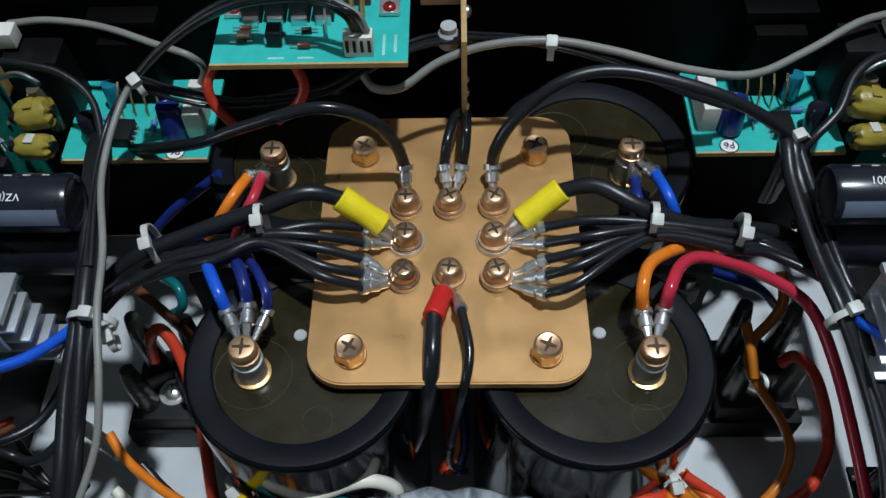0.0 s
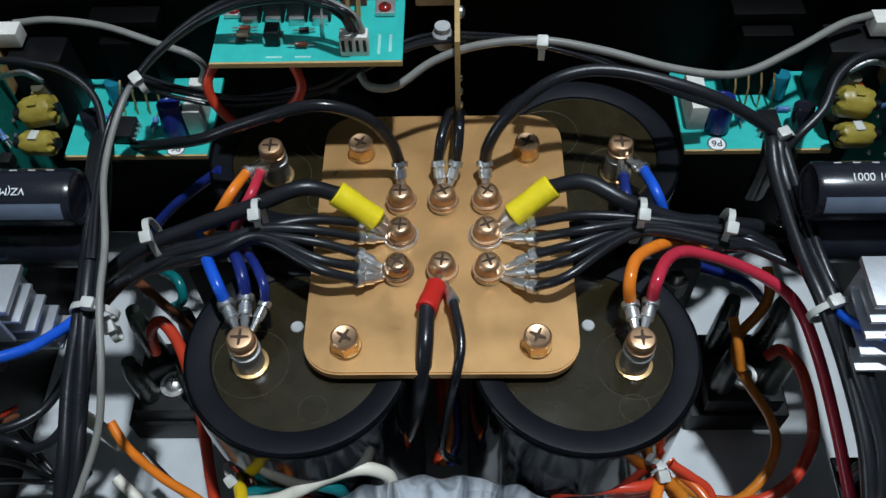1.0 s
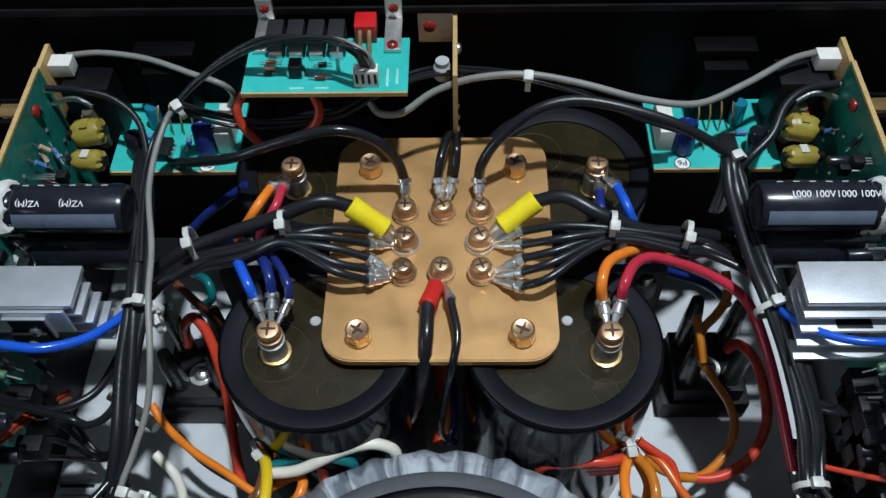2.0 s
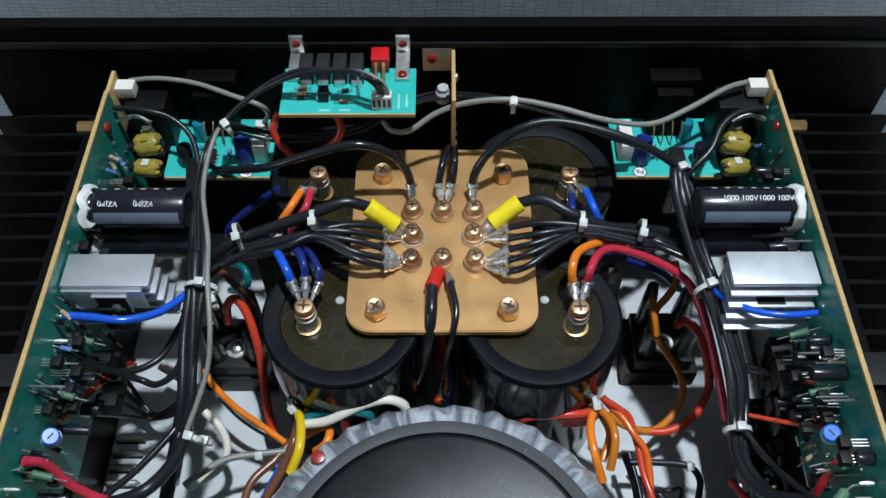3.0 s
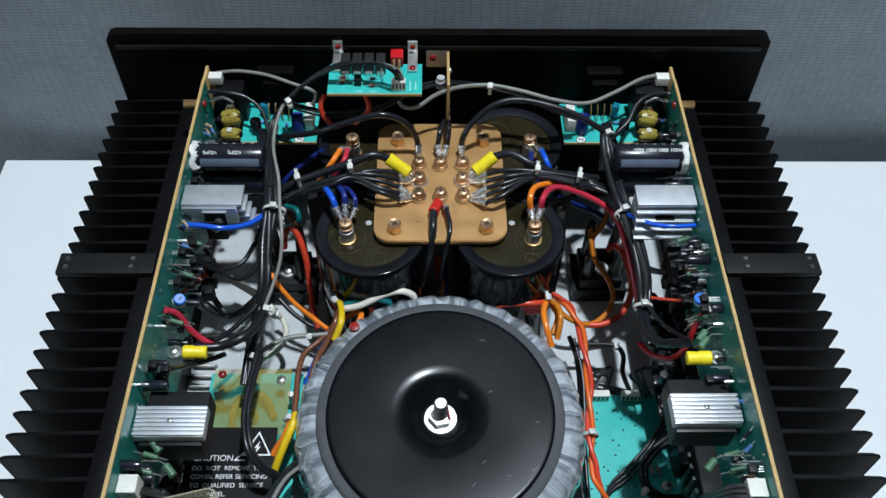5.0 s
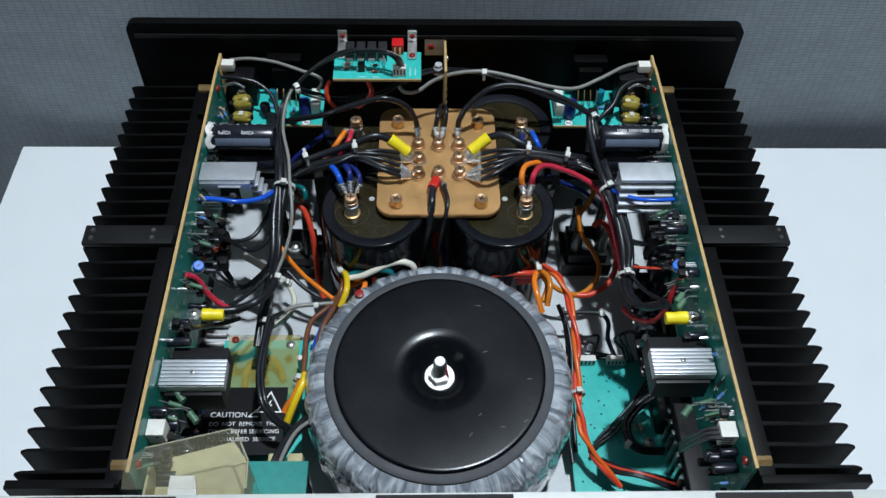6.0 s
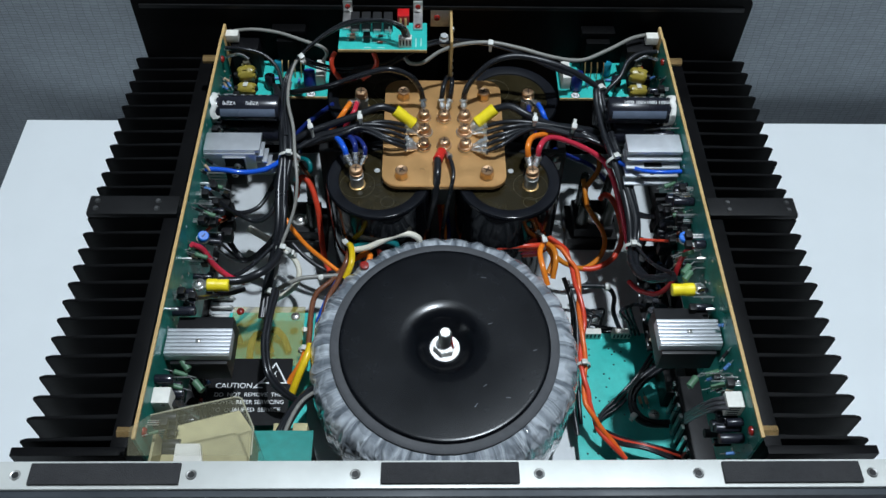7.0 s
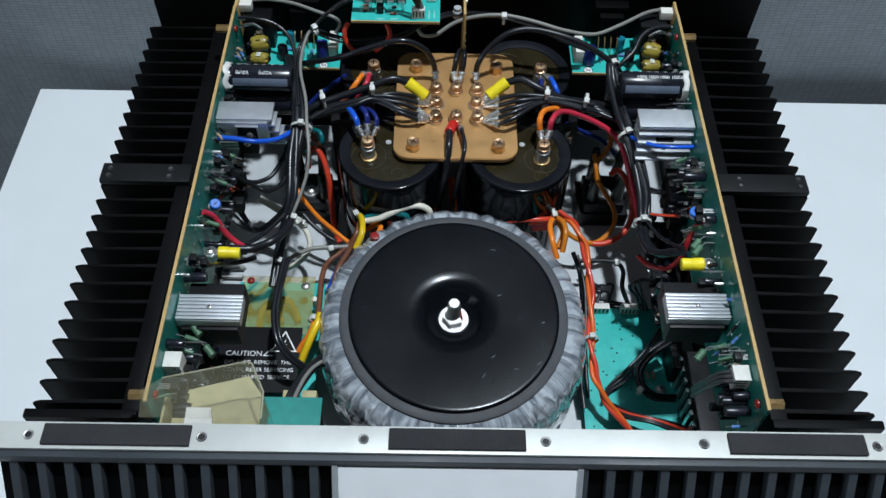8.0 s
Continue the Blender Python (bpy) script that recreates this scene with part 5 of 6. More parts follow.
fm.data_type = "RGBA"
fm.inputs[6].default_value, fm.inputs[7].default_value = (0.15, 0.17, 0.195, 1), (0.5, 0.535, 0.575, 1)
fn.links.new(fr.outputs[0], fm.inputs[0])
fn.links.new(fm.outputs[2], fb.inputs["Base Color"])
fp = fn.nodes.new("ShaderNodeBump")
fp.inputs["Strength"].default_value, fp.inputs["Distance"].default_value = 1.0, 0.0035
fn.links.new(fv.outputs[0], fp.inputs["Height"])
fp2 = fn.nodes.new("ShaderNodeBump")
fp2.inputs["Strength"].default_value, fp2.inputs["Distance"].default_value = 0.9, 0.0022
fn.links.new(fw.outputs[0], fp2.inputs["Height"])
fn.links.new(fp.outputs[0], fp2.inputs["Normal"])
fn.links.new(fp2.outputs[0], fb.inputs["Normal"])
fb.inputs["Roughness"].default_value = 0.09
fb.inputs["Coat Weight"].default_value = 1.0
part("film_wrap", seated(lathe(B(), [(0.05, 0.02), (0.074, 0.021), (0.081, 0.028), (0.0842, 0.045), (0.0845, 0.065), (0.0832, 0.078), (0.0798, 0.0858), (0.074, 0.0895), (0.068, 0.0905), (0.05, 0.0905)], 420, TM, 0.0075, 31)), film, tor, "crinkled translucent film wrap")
part("rubber_ring", seated(lathe(B(), [(0.05, 0.0925), (0.066, 0.0925), (0.0692, 0.0925), (0.0702, 0.0918), (0.0702, 0.0895), (0.05, 0.0895)], 96, TM)), rubber, tor, "grey rubber washer")
part("top_disc", seated(lathe(B(), [(0.0, 0.0835), (0.009, 0.0835), (0.0115, 0.0842), (0.0135, 0.0862), (0.0165, 0.0895), (0.0195, 0.0922), (0.0235, 0.0938), (0.0275, 0.0942), (0.0285, 0.0943), (0.0618, 0.0943), (0.0632, 0.0943), (0.0639, 0.0941), (0.0645, 0.0936), (0.0647, 0.0925)], 96, TM)), toroid_black, tor, "pressed black steel top disc with dished centre")
part("washer", seated(lathe(B(), [(0, 0.0852), (0.0092, 0.0852), (0.0096, 0.0845), (0.0096, 0.0836)], 32, TM)), steel, tor)
nutb = B()
prism(nutb, [(0.007 * math.cos(math.pi * k / 3 + 0.2), 0.007 * math.sin(math.pi * k / 3 + 0.2)) for k in range(6)], 0.0855, 0.0905, 0.0004, TM)
part("hex_nut", seated(nutb), steel, tor, "plated hex nut")
studp = [(0, 0.1035), (0.003, 0.1035), (0.0038, 0.1028)]
for i in range(11):
    studp += [(0.004, 0.102 - i * 0.0011), (0.0036, 0.1015 - i * 0.0011)]
part("stud", seated(lathe(B(), studp, 24, TM)), steel, tor, "threaded stud")
part("red_dot", seated(lathe(B(), [(0, 0.0925), (0.0028, 0.092), (0.003, 0.0905)], 20, Matrix.Translation((-0.0515, 0.0075, 0.0)))), lacquer_red, tor, "red paint dot")


for k, (sx, sy) in enumerate([(0.0246, -0.0035), (0.0275, -0.0362), (0.0228, -0.0773), (0.0174, -0.0894), (0.0363, -0.0847), (0.0538, -0.0543), (0.0504, -0.0811), (0.0343, 0.009)]):
    part("scuff", seated(box(B(), (-0.0016 + 0.0003 * (k % 3), -0.00018, 0.09432), (0.0016, 0.00018, 0.09436), 0, Matrix.Translation((sx, sy, 0)) @ Matrix.Rotation(0.35 * (k % 4) - 0.1, 4, "Z"))), scuff_grey, tor)
part("paint_mark", seated(tube(B(), [Vector((TC[0] + 0.0052, TC[1] - 0.0035, 0.0908)), Vector((TC[0] + 0.0042, TC[1] - 0.001, 0.0935)), Vector((TC[0] + 0.004, TC[1] + 0.001, 0.097))], [0.0005, 0.0007, 0.0004], 6)), lacquer_red, tor, "red thread-lock paint")


# small electronic pieces, as parts of a board
def resistor(parent, a, b, r, material, name="resistor"):
    a, b = Vector(a), Vector(b)
    m, n = a.lerp(b, 0.28), a.lerp(b, 0.72)
    body = part(name, tube(B(), [m, m.lerp(n, 0.06), m.lerp(n, 0.2), m.lerp(n, 0.8), m.lerp(n, 0.94), n], [r * 0.7, r, r * 0.88, r * 0.88, r, r * 0.7], 10), material, parent)
    part("lead", tube(B(), [a, m], 0.0003, 6), tin, body)
    part("lead", tube(B(), [n, b], 0.0003, 6), tin, body)
    return body


def radial_cap(parent, p, r, h, material, axis=(0, 0, 1), name="small_capacitor"):
    m = toward(p, axis)
    return part(name, lathe(B(), [(0, 0), (r * 0.94, 0), (r, r * 0.1), (r, h - r * 0.12), (r * 0.94, h), (r * 0.75, h), (r * 0.7, h - 0.0002), (0, h - 0.0002)], 24, m), material, parent)


def chip(parent, c, sx, sy, sz, rot=0.0, legs=4):
    m = Matrix.Translation(c) @ Matrix.Rotation(rot, 4, "Z")
    body = part("chip", box(B(), (-sx / 2, -sy / 2, 0.0008), (sx / 2, sy / 2, sz), 0.0003, m), chip_black, parent)
    for i in range(legs):
        for s in (-1, 1):
            y = -sy / 2 + sy * (i + 0.5) / legs
            part("leg", box(B(), (s * sx / 2 - 0.0001, y - 0.0003, 0), (s * (sx / 2 + 0.0009), y + 0.0003, sz * 0.5), 0, m), tin, body)
    return body


def connector(parent, c, sx, sy, sz, n, m=None, name="connector"):
    m = m or Matrix.Translation(c)
    body = part(name, box(B(), (-sx / 2, -sy / 2, 0), (sx / 2, sy / 2, sz), 0.0004, m), white_plastic, parent, "white plastic connector")
    for i in range(n):
        x = -sx / 2 + sx * (i + 0.5) / n
        part("pin_slot", box(B(), (x - sx / n * 0.22, -sy / 2 - 0.0001, sz * 0.25), (x + sx / n * 0.22, -sy / 2 + 0.0006, sz * 0.85), 0, m), slot_dark, body)
    return body


def crossed_screw(parent, p, r, material, axis=(0, 0, 1)):
    m = toward(p, axis)
    s = part("screw", lathe(B(), [(0, r * 0.75), (r * 0.6, r * 0.68), (r * 0.95, r * 0.35), (r, 0)], 18, m), material, parent)
    part("cross_recess", cross_slot(B(), m @ Matrix.Translation((0, 0, r * 0.75)), r * 0.55), slot_dark, s)
    return s


def alu_block(parent, x0, x1, y0, y1, z0, z1, fins, flip):
    """An extruded aluminium cooler: a flat lid with fins below it on the near side."""
    body = part("board_cooler", box(B(), (x0, y0, z1 - 0.0022), (x1, y1, z1), 0.0003), alu, parent, "extruded aluminium cooler")
    part("cooler_web", box(B(), (x0 + 0.001, y1 - 0.004, z0), (x1 - 0.001, y1 - 0.001, z1 - 0.0022), 0.0003), alu, body)
    for i in range(fins):
        z = z1 - 0.0065 - i * (z1 - z0 - 0.009) / max(1, fins)
        part("cooler_fin", box(B(), (x0, y0 - 0.0021 * (i + 1) if flip > 0 else y0 + 0.0005 * i, z), (x1 + (0.0016 * (i + 1) if flip < 0 else 0), y1 - 0.003, z + 0.0013), 0.0002), alu, body)
    return body


def ribbed_block(parent, x0, x1, y0, y1, z0, z1):
    """A ribbed aluminium cooler with the ribs running along x on top."""
    body = part("board_cooler", box(B(), (x0, y0, z0), (x1, y1, z1 - 0.0016), 0.0003), alu, parent, "ribbed aluminium cooler")
    n = 7
    for i in range(n):
        y = y0 + (y1 - y0) * (i + 0.5) / n
        part("rib", box(B(), (x0, y - 0.0009, z1 - 0.0017), (x1, y + 0.0009, z1), 0.0003), alu, body)
    crossed_screw(body, ((x0 + x1) / 2, (y0 + y1) / 2, z1 - 0.0005), 0.0016, steel)
    return body


# upright side boards with their components
def side_board(s, c):
    """s: -1 or 1, the side; c: places (y, z) on the inner face."""
    X = s * 0.152
    bd = thing("side_board", "upright green amplifier board crowded with components", "circuit board", "pair of side boards", (s * 0.153, 0.02, 0.09))
    face = part("board", box(B(), (s * 0.1522, -0.141, 0.088), (s * 0.1538, 0.158, 0.1565), 0.0), board_green, bd)
    part("board_rim", box(B(), (s * 0.1521, -0.141, 0.1565), (s * 0.1539, 0.158, 0.1578), 0.0002), board_edge, bd, "tan bare board edge")
    part("board_tab", box(B(), (s * 0.1521, 0.158, 0.13), (s * 0.1539, 0.172, 0.1568), 0.0002), board_edge, bd)
    for sy, sz in ((0.1425, 0.15), (-0.133, 0.148)):
        st = part("standoff", tube(B(), [Vector((s * 0.1538, sy, sz)), Vector((s * 0.1645, sy, sz))], 0.0028, 6), gold_bolt, bd, "brass standoff")
        crossed_screw(bd, (X, sy, sz), 0.0025, lacquer_red, (-s, 0, 0))
    into = lambda d, y, z: (X - s * d, y, z)
    # plug at the far top
    y, z = c["conn"]
    connector(bd, None, 0.0065, 0.006, 0.0085, 3, toward(into(0.0, y - 0.001, z - 0.002), (-s, 0, 0)))
    # lying electrolytic capacitors
    for k, (y, z, r, ln) in enumerate(((0.0993, 0.1458, 0.0088, 0.0435), (0.0975, 0.1262, 0.0088, 0.043))):
        m = toward(into(0.0, y, z), (-s, 0, 0))
        e = part("electrolytic", lathe(B(), [(0, 0.001), (r * 0.95, 0.001), (r, 0.002), (r, 0.004), (r * 0.93, 0.005), (r, 0.0062), (r, ln - 0.0015), (r * 0.93, ln), (r * 0.8, ln), (r * 0.76, ln - 0.0006), (0, ln - 0.0006)], 36, m), cap_black, bd, "black electrolytic capacitor lying flat")
        if k == 0:
            band = B()
            a0 = radians(-84)
            for i in range(9):
                for xx in (0.006, ln - 0.002):
                    a = a0 + radians(34) * i / 8
                    band.verts.new(Vector(into(xx, y + (r + 0.0002) * math.sin(a), z + (r + 0.0002) * math.cos(a))))
            band.verts.ensure_lookup_table()
            for i in range(8):
                band.faces.new([band.verts[j] for j in (2 * i, 2 * i + 1, 2 * i + 3, 2 * i + 2)])
            part("band", band, cap_band, e, "pale blue polarity band")
            for i in range(6):
                a = radians(28)
                part("printed_bar", box(B(), (-0.0011, -0.0002, 0), (0.0011, 0.0002, 0.0001), 0, Matrix.Translation(into(0.009 + 0.0055 * i, y + (r + 0.0001) * math.sin(a), z + (r + 0.0001) * math.cos(a))) @ Matrix.Rotation(-a, 4, "X")), ink_white, e)
            for xx in (0.012, 0.027):
                a = radians(-20)
                tm = Matrix.Translation(into(xx, y + (r + 0.0003) * math.sin(a), z + (r + 0.0003) * math.cos(a))) @ Matrix.Rotation(-a, 4, "X")
                if s < 0:
                    lettering("VZ(M)", 0.0032, tm @ Matrix.Rotation(math.pi, 4, "Z"), ink_white, e, "CENTER")
                else:
                    lettering("1000 100V", 0.0034, tm, ink_white, e, "CENTER")
        part("glue", lathe(B(), [(0, 0.004), (r * 0.8, 0.005), (r * 1.12, 0.003), (r * 1.2, 0.0)], 14, m, 0.06, 5), glue_white, bd, "white fixing glue")
    # finned and ribbed coolers
    y, z = c["hs1f"]
    yn = c["hs1n"][0]
    x0, x1 = sorted((X - s * 0.0005, X - s * 0.0355))
    hb = alu_block(bd, x0, x1, yn + 0.0005, y + 0.001, 0.118, 0.1505 if s < 0 else 0.1485, 4, s)
    if s < 0:
        part("cooler_face", box(B(), (x0, yn - 0.0008, 0.136), (x1 - 0.003, yn + 0.0004, 0.1484), 0.0003), alu, bd)
    if s < 0:
        rx0 = X + 0.013
        dev = part("clamped_transistor", box(B(), (rx0, yn - 0.0016, 0.1345), (rx0 + 0.0125, yn - 0.0009, 0.1455), 0.0003), chip_black, bd, "black transistor in a recess of the cooler")
        for q0, q1 in (((rx0 - 0.0008, 0.1455), (rx0 + 0.0133, 0.1463)), ((rx0 + 0.0125, 0.1345), (rx0 + 0.0133, 0.1455))):
            part("recess_edge", box(B(), (q0[0], yn - 0.0022, q0[1]), (q1[0], yn - 0.0009, q1[1]), 0.0002), alu, dev)
        crossed_screw(dev, (rx0 + 0.0075, yn - 0.0016, 0.1385), 0.0022, steel, (0, -1, 0.2))
    tb = part("transistor", box(B(), (min(X - s * 0.012, X - s * 0.024), yn - 0.003, 0.122), (max(X - s * 0.012, X - s * 0.024), yn + 0.0015, 0.138), 0.0006), chip_black, bd)
    crossed_screw(tb, (X - s * 0.018, yn - 0.003, 0.132), 0.0022, steel, (0, -1, 0.3))
    for i in range(3):
        part("transistor_leg", tube(B(), [Vector((X - s * 0.013, yn - 0.002, 0.126 + 0.003 * i)), Vector((X, yn - 0.002, 0.126 + 0.003 * i))], 0.0004, 6), tin, bd)
    y, z = c["hs2f"]
    yn = c["hs2n"][0]
    zt = 0.14 if s > 0 else 0.145
    y, yn = (-0.0612, -0.0775) if s > 0 else (-0.0705, -0.0865)
    x0, x1 = sorted((X - s * 0.0005, X - s * 0.0352))
    ribbed_block(bd, x0, x1, yn, y, zt - 0.007, zt)
    part("power_transistor", box(B(), (x0 + 0.002, yn - 0.002, zt - 0.024), (x1 - 0.002, y + 0.012, zt - 0.0075), 0.0008), chip_black, bd, "black power transistor under the cooler")
    # trimmer
    y, z = c["trim"]
    tr = part("trimmer", lathe(B(), [(0, 0.0038), (0.0028, 0.0038), (0.0034, 0.0031), (0.0034, 0.0)], 20, toward(into(0.006, y, z - 0.004), (-s * 0.3, -0.2, 0.9))), trim_blue, bd, "blue trimmer potentiometer")
    part("slot", box(B(), (-0.0014, -0.0003, 0.0036), (0.0014, 0.0003, 0.0039), 0, toward(into(0.006, y, z - 0.004), (-s * 0.3, -0.2, 0.9))), slot_dark, tr)
    part("trimmer_base", lathe(B(), [(0, 0.0003), (0.0036, 0.0003), (0.0038, -0.001), (0.0034, -0.0016)], 18, toward(into(0.006, y, z - 0.004), (-s * 0.3, -0.2, 0.9))), white_plastic, bd)
    # bolted lug with a yellow sleeve
    y, z = (-0.024, 0.119) if s < 0 else (-0.0358, 0.132)
    dx = 0.0035 if s < 0 else 0.0015
    lug = part("bolted_lug", prism(B(), [(X - s * (0.0042 + 0.0042 * math.cos(q * math.pi / 8)), y + 0.0042 * math.sin(q * math.pi / 8)) for q in range(16)], z - 0.0006, z + 0.0008, 0.0002), tin, bd, "tinned bolted cable lug")
    part("lug_neck", box(B(), (min(X - s * 0.006, X - s * 0.0115), y - 0.0022, z - 0.0006), (max(X - s * 0.006, X - s * 0.0115), y + 0.0022, z + 0.0008), 0.0003), tin, lug)
    crossed_screw(lug, into(0.0042, y, z + 0.0008), 0.0029, steel)
    a, b = Vector(into(dx + 0.0055, y, z)), Vector(into(dx + 0.0185, y + 0.0003, z - 0.001))
    part("sleeve", tube(B(), [a, a.lerp(b, 0.04), a.lerp(b, 0.45), a.lerp(b, 0.5), a.lerp(b, 0.96), b], [0.0034, 0.0039, 0.0039, 0.0035, 0.0038, 0.0034], 18), yellow_sleeve, bd, "yellow vinyl sleeve")
    # solder posts
    for k in ("w1", "blue", "b2", "b3", "red", "b4"):
        y, z = c[k]
        part("solder_post", tube(B(), [Vector(into(0, y, z)), Vector(into(0.003, y, z)), Vector(into(0.0055, y, z))], [0.0009, 0.0011, 0.0007], 8), tin, bd)
    # yellow taped coils lying across the board
    for cx0, cy0, cz0, rr, ln, tilt in ((0.0085, 0.1455, 0.134, 0.0054, 0.0115, 0.1), (0.009, 0.1365, 0.129, 0.0044, 0.012, -0.12)):
        cm = toward(into(cx0, cy0, cz0), (-s, tilt, 0.1))
        co = part("coil", lathe(B(), [(0.0018, 0.0), (rr * 0.78, 0.0002), (rr * 0.95, 0.0012), (rr, ln * 0.3), (rr * 0.97, ln * 0.5), (rr, ln * 0.75), (rr * 0.9, ln - 0.001), (rr * 0.6, ln), (0.0018, ln)], 48, cm, 0.02, 5), coil_yellow, bd, "coil wrapped in yellow tape")
        part("coil_former", lathe(B(), [(0, -0.003), (0.002, -0.003), (0.002, ln + 0.0012), (0, ln + 0.0012)], 14, cm), chip_black, co)
        part("tape_end", box(B(), (-rr * 0.5, rr * 0.9, ln * 0.35), (rr * 0.4, rr * 1.03, ln * 0.62), 0.0003, cm), tie_nylon if cz0 < 0.13 else coil_yellow, co)
    part("coil_stand", tube(B(), spline([into(0.0145, 0.153, 0.12), into(0.0145, 0.1535, 0.132), into(0.0135, 0.1525, 0.14)]), 0.0024, 10), cap_ring, bd, "clear brown glue over the coil lead")
    part("coil_lead", tube(B(), spline([into(0.0, 0.1545, 0.142), into(0.009, 0.1555, 0.1435), into(0.016, 0.1535, 0.141)]), 0.0011, 8), tin, bd)
    for fy in (0.148, 0.153):
        part("disc_capacitor", lathe(B(), [(0, 0.0012), (0.0022, 0.001), (0.0028, 0), (0.0022, -0.001), (0, -0.0012)], 16, toward(into(0.012, fy, 0.135), (0.2, 1, 0.1))), lacquer_red if s > 0 else beige, bd)
    # black relay block behind the plug
    part("relay", box(B(), (min(X - s * 0.003, X - s * 0.022), 0.158, 0.115), (max(X - s * 0.003, X - s * 0.022), 0.172, 0.146), 0.001), chip_black, bd)
    # resistors standing off the board
    rnd = random.Random(7 + s)
    ypos = [c["res1"][0] + 0.004, c["res1"][0] - 0.006, c["b2"][0] + 0.006, c["red"][0] + 0.009, c["red"][0] + 0.013, c["trim"][0] + 0.017]
    for i, y in enumerate(ypos):
        z = 0.136 + 0.004 * (i % 2)
        resistor(bd, into(0.0, y, z), into(0.016, y - 0.002, z - 0.006), 0.0016, res_green, "green_resistor")
    for i in range(34):
        y = rnd.uniform(-0.135, 0.15)
        if abs(y + 0.03) < 0.015:
            continue
        z = rnd.uniform(0.095, 0.15)
        d = rnd.uniform(0.003, 0.009)
        resistor(bd, into(0.0, y, z), into(d, y + rnd.uniform(-0.006, 0.006), z - rnd.uniform(0.004, 0.009)), 0.0011, rnd.choice((res_tan, res_blue, chip_black, chip_black)))
    for i in range(16):
        y = rnd.uniform(-0.137, -0.095) if s < 0 and i > 3 else rnd.choice((rnd.uniform(0.012, 0.045), rnd.uniform(-0.135, -0.1)))
        z = rnd.uniform(0.096, 0.118) if y > 0 else rnd.uniform(0.098, 0.135)
        radial_cap(bd, into(0.0, y, z), rnd.uniform(0.0022, 0.0036), rnd.uniform(0.006, 0.014), cap_black, (-s, 0, 0))
    for i in range(4 if s < 0 else 10):
        y = rnd.uniform(0.03 if s < 0 else 0.014, 0.05)
        z = rnd.uniform(0.09, 0.108)
        part("small_transistor", box(B(), (min(X - s * 0.004, X - s * 0.013), y - 0.003, z), (max(X - s * 0.004, X - s * 0.013), y + 0.003, z + 0.009), 0.0006), chip_black, bd)
    for i in range(44):
        y = rnd.uniform(-0.138, 0.155)
        z = rnd.uniform(0.105, 0.154)
        part("solder_joint", lathe(B(), [(0, 0.0009), (0.0005, 0.0006), (0.0011, 0)], 8, toward(into(0, y, z), (-s, 0, 0))), tin, bd)
    # crowded small parts standing off the board just under its rim
    keep = [(c["conn"][0], 0.008), (0.1, 0.013), (0.064, 0.012), (c["blue"][0], 0.003), (c["trim"][0], 0.007), (-0.03, 0.012), (c["hs2n"][0] + 0.008, 0.014), (c["conn2"][0], 0.008), (0.142, 0.013)]
    rc2 = random.Random(53 + s)
    for i in range(150):
        y = rc2.uniform(-0.137, 0.152)
        if any(abs(y - ky) < kw for ky, kw in keep):
            continue
        z, kind = rc2.uniform(0.112, 0.15), rc2.random()
        d = rc2.uniform(0.006, 0.0135)
        if kind < 0.3:
            part("small_transistor", box(B(), (min(X - s * (d - 0.004), X - s * d), y - 0.0022, z - 0.002), (max(X - s * (d - 0.004), X - s * d), y + 0.0022, z + 0.002), 0.0005), chip_black, bd)
            for k in (-1, 0, 1):
                part("transistor_leg", tube(B(), [Vector(into(0, y + 0.0012 * k, z)), Vector(into(d - 0.004, y + 0.0012 * k, z))], 0.0003, 5), tin, bd)
        elif kind < 0.55:
            radial_cap(bd, into(0.0, y, z), rc2.uniform(0.0018, 0.0028), d, cap_black, (-s, 0, rc2.uniform(-0.2, 0.1)))
        elif kind < 0.8:
            resistor(bd, into(0.0, y, z), into(d, y + rc2.uniform(-0.005, 0.005), z - 0.003), rc2.uniform(0.001, 0.0015), rc2.choice((res_green, res_blue, chip_black, chip_black, diode_brown)))
        else:
            part("pin", tube(B(), [Vector(into(0, y, z)), Vector(into(d, y, z - 0.0006))], [0.0005, 0.0004], 6), tin, bd)
    for gy, gd in (((-0.088, 0.011), (-0.1005, 0.02)) if s < 0 else ((-0.0985, 0.021), (-0.024, 0.011), (-0.0285, 0.011))):
        gr = part("green_resistor", tube(B(), [Vector(into(gd - 0.0028, gy + 0.0022, 0.1365)), Vector(into(gd - 0.0025, gy + 0.002, 0.1365)), Vector(into(gd - 0.0005, gy, 0.1355)), Vector(into(gd + 0.0015, gy - 0.0022, 0.1345)), Vector(into(gd + 0.0018, gy - 0.0024, 0.1345))], [0.0014, 0.0021, 0.0019, 0.0021, 0.0014], 12), res_green, bd, "stout green resistor")
        part("lead", tube(B(), [Vector(into(0.0, gy + 0.0035, 0.1385)), Vector(into(gd - 0.005, gy + 0.0035, 0.1385)), Vector(into(gd - 0.0026, gy + 0.0022, 0.1365))], 0.0004, 6), tin, gr)
    # white plug near the rear
    y, z = c["conn2"]
    connector(bd, None, 0.010, 0.009, 0.009, 4, toward(into(0.0, y, z - 0.003), (-s, 0, 0)) @ Matrix.Rotation(math.pi / 2, 4, "Z"))
    # horizontal row of black power transistors below the board
    for i in range(5 if s > 0 else 0):
        y = (-0.03 if s > 0 else 0.028) + i * 0.018
        t2 = part("output_transistor", box(B(), (min(s * 0.1535, s * 0.1665), y - 0.007, 0.05), (max(s * 0.1535, s * 0.1665), y + 0.007, 0.083), 0.0008), chip_black, bd)
    return bd


